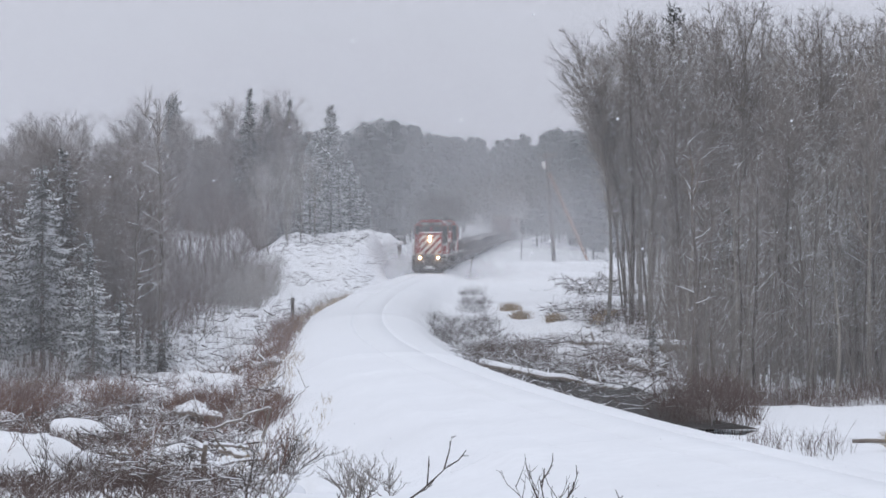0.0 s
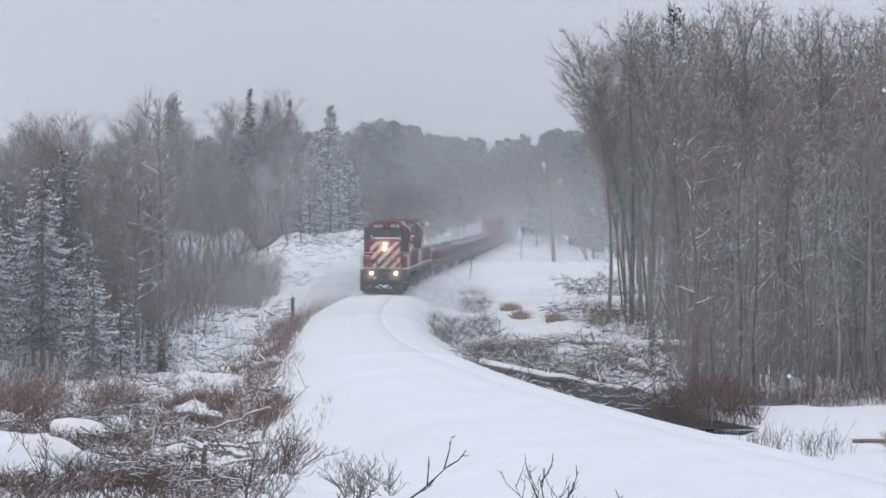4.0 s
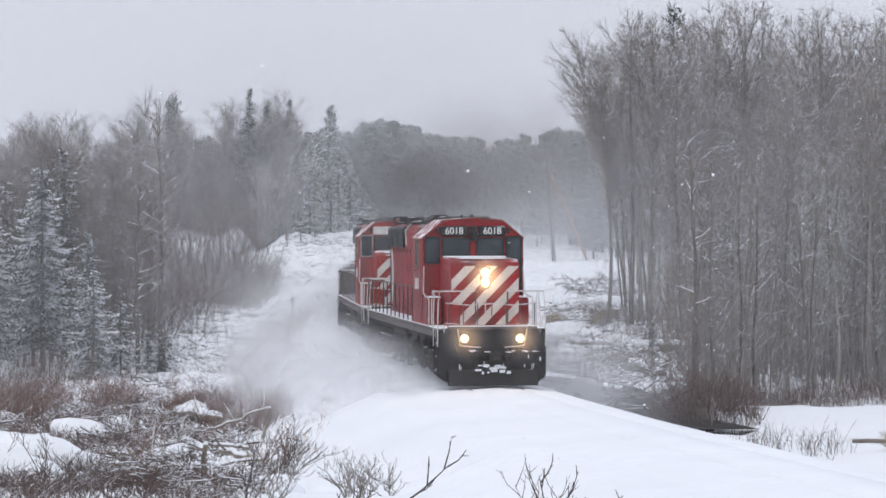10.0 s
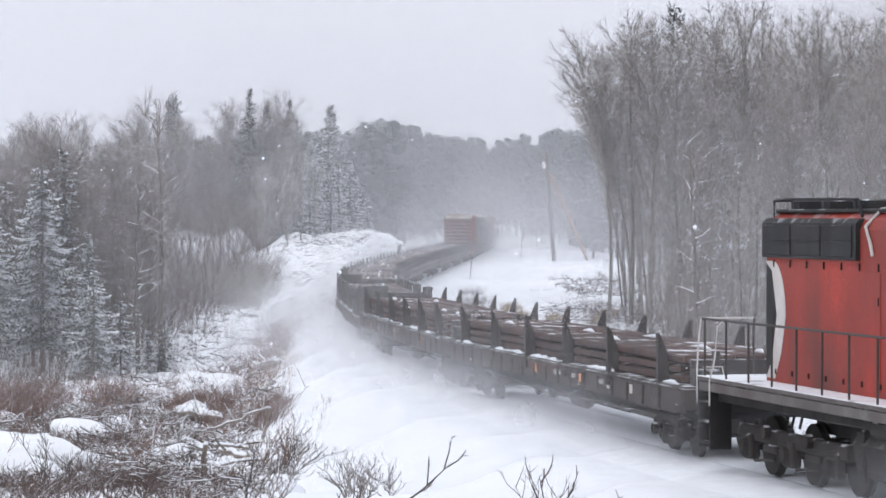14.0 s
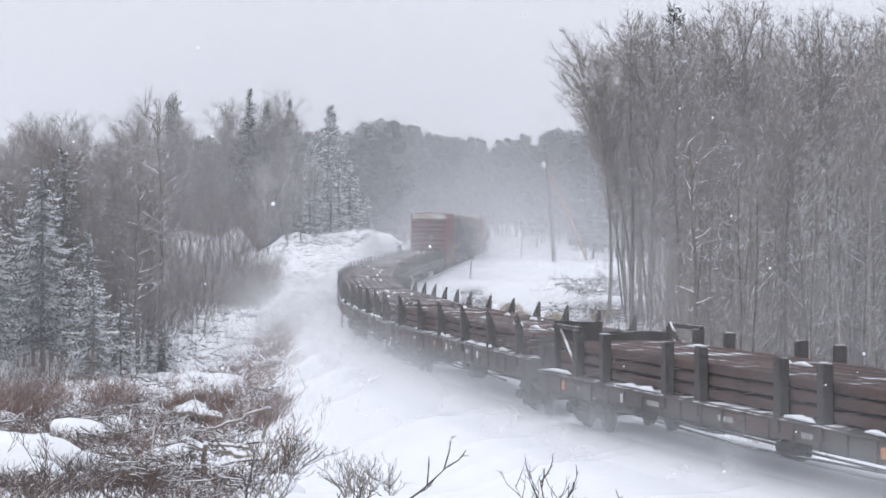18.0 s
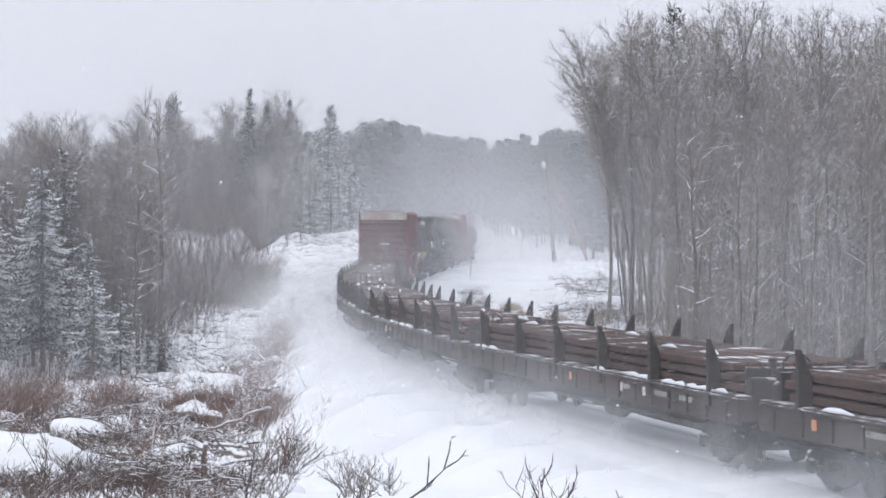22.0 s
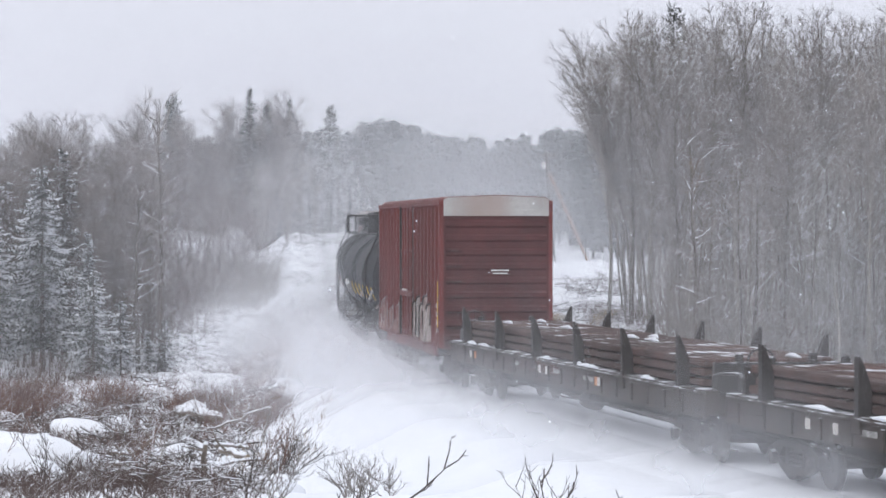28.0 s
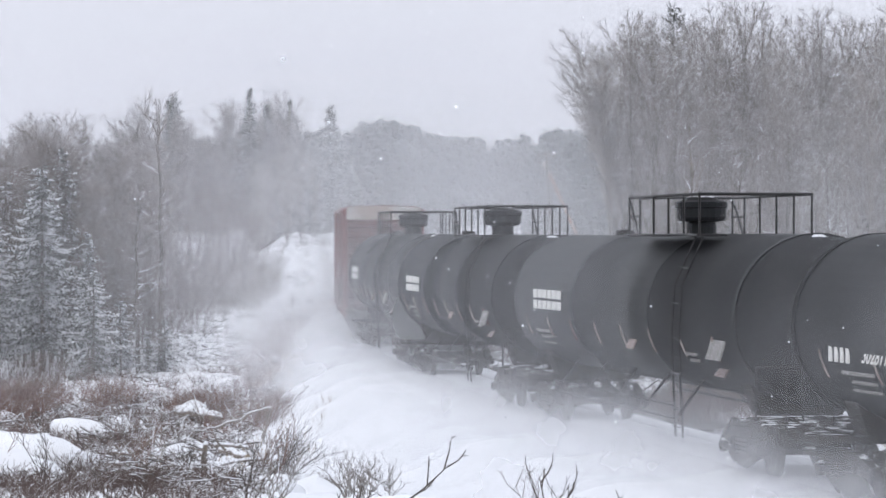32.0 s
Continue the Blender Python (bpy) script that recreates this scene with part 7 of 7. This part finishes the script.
PUFF = airborne("blown_snow_puff", AIR, 0.46, 0, 1 / 3.6, 1 / 2.8)
PUFF_BIG = airborne("blown_snow_cloud", AIR, 0.31, 0, 1 / 3.9, 1 / 2.6, scale=0.3)
PUFF_ME = sheet(3.6, 2.8, 1.2).mesh("puff", PUFF, False, True)
SPRAY = airborne("thrown_snow_spray", AIR, 0.34, 0, 1 / 1.9, 1 / 1.3, scale=0.9)
SPRAY_ME = sheet(1.9, 1.3, 0.5).mesh("spray", SPRAY, False, True)
BIG_ME = sheet(3.9, 2.6, 1.2).mesh("cloud_puff", PUFF_BIG, False, True)
DRIFT = airborne("drifting_fine_snow", AIR, 0.10, 0, 1 / 16, 1 / 13.0, scale=0.12, lo=0.1, hi=0.6)
DRIFT_ME = sheet(16, 13.0, 2.0, 20, 6).mesh("drift", DRIFT, False, True)
MIST = airborne("train_mist", AIR, 0.13, 0, 1 / 3.4, 1 / 5.0, scale=0.3, lo=0.2, hi=0.6)
MIST_ME = sheet(3.4, 5.0, 1.2).mesh("mist", MIST, False, True)
FOG = airborne("train_fog", AIR, 0.30, 0, 1 / 3.8, 1 / 5.0, scale=0.3, lo=0.2, hi=0.6)
FOG_ME = sheet(3.8, 5.0, 1.2).mesh("fog", FOG, False, True)
HAZE = airborne("snow_haze", AIR, 0.12, 0, 1 / 18, 1 / 11.0, scale=0.12, lo=0.1, hi=0.6)
HAZE_ME = sheet(18, 11.0, 2.0, 20, 6).mesh("haze", HAZE, False, True)
# thin sheets added in front of the lamps to imitate lens bloom
BLOOM = airborne("lamp_bloom", AIR, 0.15, 0, 1 / 0.8, 1 / 0.8, scale=1.5, lo=0.0, hi=0.5)
BLOOM_ME = sheet(0.8, 0.8, 0.1, 8, 8).mesh("lit_snow", BLOOM, False, True)
CLOUDS = []
for k, (ob, front, length, base) in enumerate(CONSIST):
    cl = thing("blown_snow", "swirling snow blown up beside the moving train", "blown snow", kind="stuff")
    part("skirt", sheet(length / 2 + 3.5, 1.15, 0.25, 16, 5, along="x"), airborne("blown_snow_skirt", AIR, 0.06 if k < 2 else 0.11 if k < 12 else 0.30 if k == 12 else 0.13, 1 / (length / 2 + 3.5), 0, 1 / 1.15, scale=0.35, lo=0.25, hi=0.65), cl, soft=True, at=pose(-1.5 if k == 0 else 0, -2.1, -0.05), tidy=False)
    if k == 0:
        # added bloom sheets: one for the headlights, one for each ditch light
        for y, z in ((0.0, 3.05), (-0.78, 1.40), (0.78, 1.40)):
            part("lit_snow", BLOOM_ME, None, cl, at=pose(8.84 if y == 0 else 10.22, y, z))
        for q in range(7):
            part("puff", PUFF_ME, None, cl, at=pose(6.5 - 3.1 * q, -3.3 - 0.22 * q, -0.9 + 0.10 * q))
        for q in range(5):
            part("puff", SPRAY_ME, None, cl, at=pose(7.6 - 3.4 * q, -2.6 - 0.2 * q, 0.05 + 0.12 * q))
            part("puff", BIG_ME, None, cl, at=pose(3.0 - 3.6 * q, 3.6 + 0.15 * q, -0.9 + 0.12 * q))
    elif k == 1:
        for x, z in ((5.5, -1.9), (1.5, -1.9), (-2.5, -1.8), (-6.5, -1.6), (-10.0, -1.4)):
            part("puff", BIG_ME, None, cl, at=pose(x, -4.5, z))
    elif k > 14:
        for f in (-0.3, 0.1, 0.45):
            part("puff", BIG_ME, None, cl, at=pose(length * f, -3.9, -1.4 if k == 15 else -0.6))
    else:
        off = -5.4 if k > 11 else -3.9
        for f in (-0.42, -0.2, 0.05, 0.3):
            part("puff", SPRAY_ME, None, cl, at=pose(length * f, -2.7, 0.25))
        part("puff", BIG_ME, None, cl, at=pose(length * 0.25, off, 0.0))
        part("puff", BIG_ME, None, cl, at=pose(-length * 0.25, off, 0.1))
        if k == 12:
            for f in (-0.5, -0.25, 0.0, 0.2):
                part("puff", PUFF_ME, None, cl, at=pose(length * f, -2.4, -0.9 - 0.8 * f))
        elif k > 12:
            for f in (-0.3, 0.0, 0.3, 0.5):
                part("puff", BIG_ME, None, cl, at=pose(length * f, -2.8, -0.9))
    if k > 1:
        part("side_mist", sheet(length / 2 + 3.0, 3.2, 0.3, 16, 5, along="x"), airborne("side_mist", AIR, 0.05 if k == 12 else 0.06 if k < 12 else 0.26 if k == 13 else 0.18 if k == 14 else 0.12 if k == 15 else 0.18, 1 / (length / 2 + 3.0), 0, 1 / 3.2, scale=0.25, lo=0.2, hi=0.65), cl, soft=True, at=pose(0, -2.3, 1.7), tidy=False)
        if k not in (12, 15):
            part("mist", FOG_ME if k > 15 else MIST_ME, None, cl, at=pose(length * 0.5, -0.3, 1.4))
    if k > 13 and k != 15:
        part("drift", HAZE_ME, None, cl, at=pose(0, 1.0, 3.0))
    elif k % 2:
        part("drift", DRIFT_ME, None, cl, at=pose(0, 18.0, 3.0))
    CLOUDS.append((cl, front, length, base))
SMOKE = airborne("exhaust_smoke", (0.09, 0.082, 0.078), 0.30, 0, 1 / 4.0, 1 / 1.9, scale=0.5)
SMOKE_ME = sheet(4.0, 1.9, 1.0).mesh("smoke_puff", SMOKE, False, True)
smoke = thing("exhaust_smoke", "dark diesel exhaust drifting back from the engine", "smoke", kind="stuff")
for x, y, z in ((-2.0, 0.4, 5.7), (-7.0, 0.2, 5.8), (-13.0, -0.3, 6.0)):
    part("smoke_puff", SMOKE_ME, None, smoke, at=pose(x, y, z))
PALL = airborne("thinning_exhaust", (0.20, 0.175, 0.15), 0.15, 0, 1 / 7.0, 1 / 3.6, scale=0.3)
PALL_ME = sheet(7.0, 3.6, 1.6).mesh("smoke_pall", PALL, False, True)
for x, y, z in ((-18.0, 2.0, 5.5), (-26.0, 4.0, 6.5), (-34.0, 6.5, 7.5), (-43.0, 9.0, 8.5)):
    part("smoke_pall", PALL_ME, None, smoke, at=pose(x, y, z))


# loose flakes falling through the near air
flakes = Shape()
rf = random.Random(88)
for _ in range(900):
    y = rf.uniform(9, 60)
    x, z = rf.uniform(-0.2, 0.26) * y + rf.uniform(-2, 6), rf.uniform(-2, 50)
    q = rf.uniform(0.004, 0.009) + 0.00012 * y
    c = Vector((x, y, z))
    ring = [c + Vector((q * cos(a), 0, q * sin(a))) for a in (0, 1.257, 2.513, 3.77, 5.027)]
    flakes.add([c + Vector((0, q, 0)), c - Vector((0, q, 0))] + ring, [(0, 2 + i, 2 + (i + 1) % 5) for i in range(5)] + [(1, 2 + (i + 1) % 5, 2 + i) for i in range(5)])
snowfall = thing("snowflakes", "loose snowflakes falling through the air", "snowflakes", kind="stuff", shape=flakes, mat=SNOW_LUMP, soft=True, tidy=False)


def drifting():
    walk(snowfall, [(0.0, pose(0, 0, 0)), (16.0, pose(-2.4, -1.0, -20.0)), (32.0, pose(-4.8, -2.0, -40.0))])
    for ob, front, length, base in CLOUDS:
        walk(ob, run_rows(front, length, base))
    walk(smoke, run_rows(*CONSIST[0][1:]))

motions()
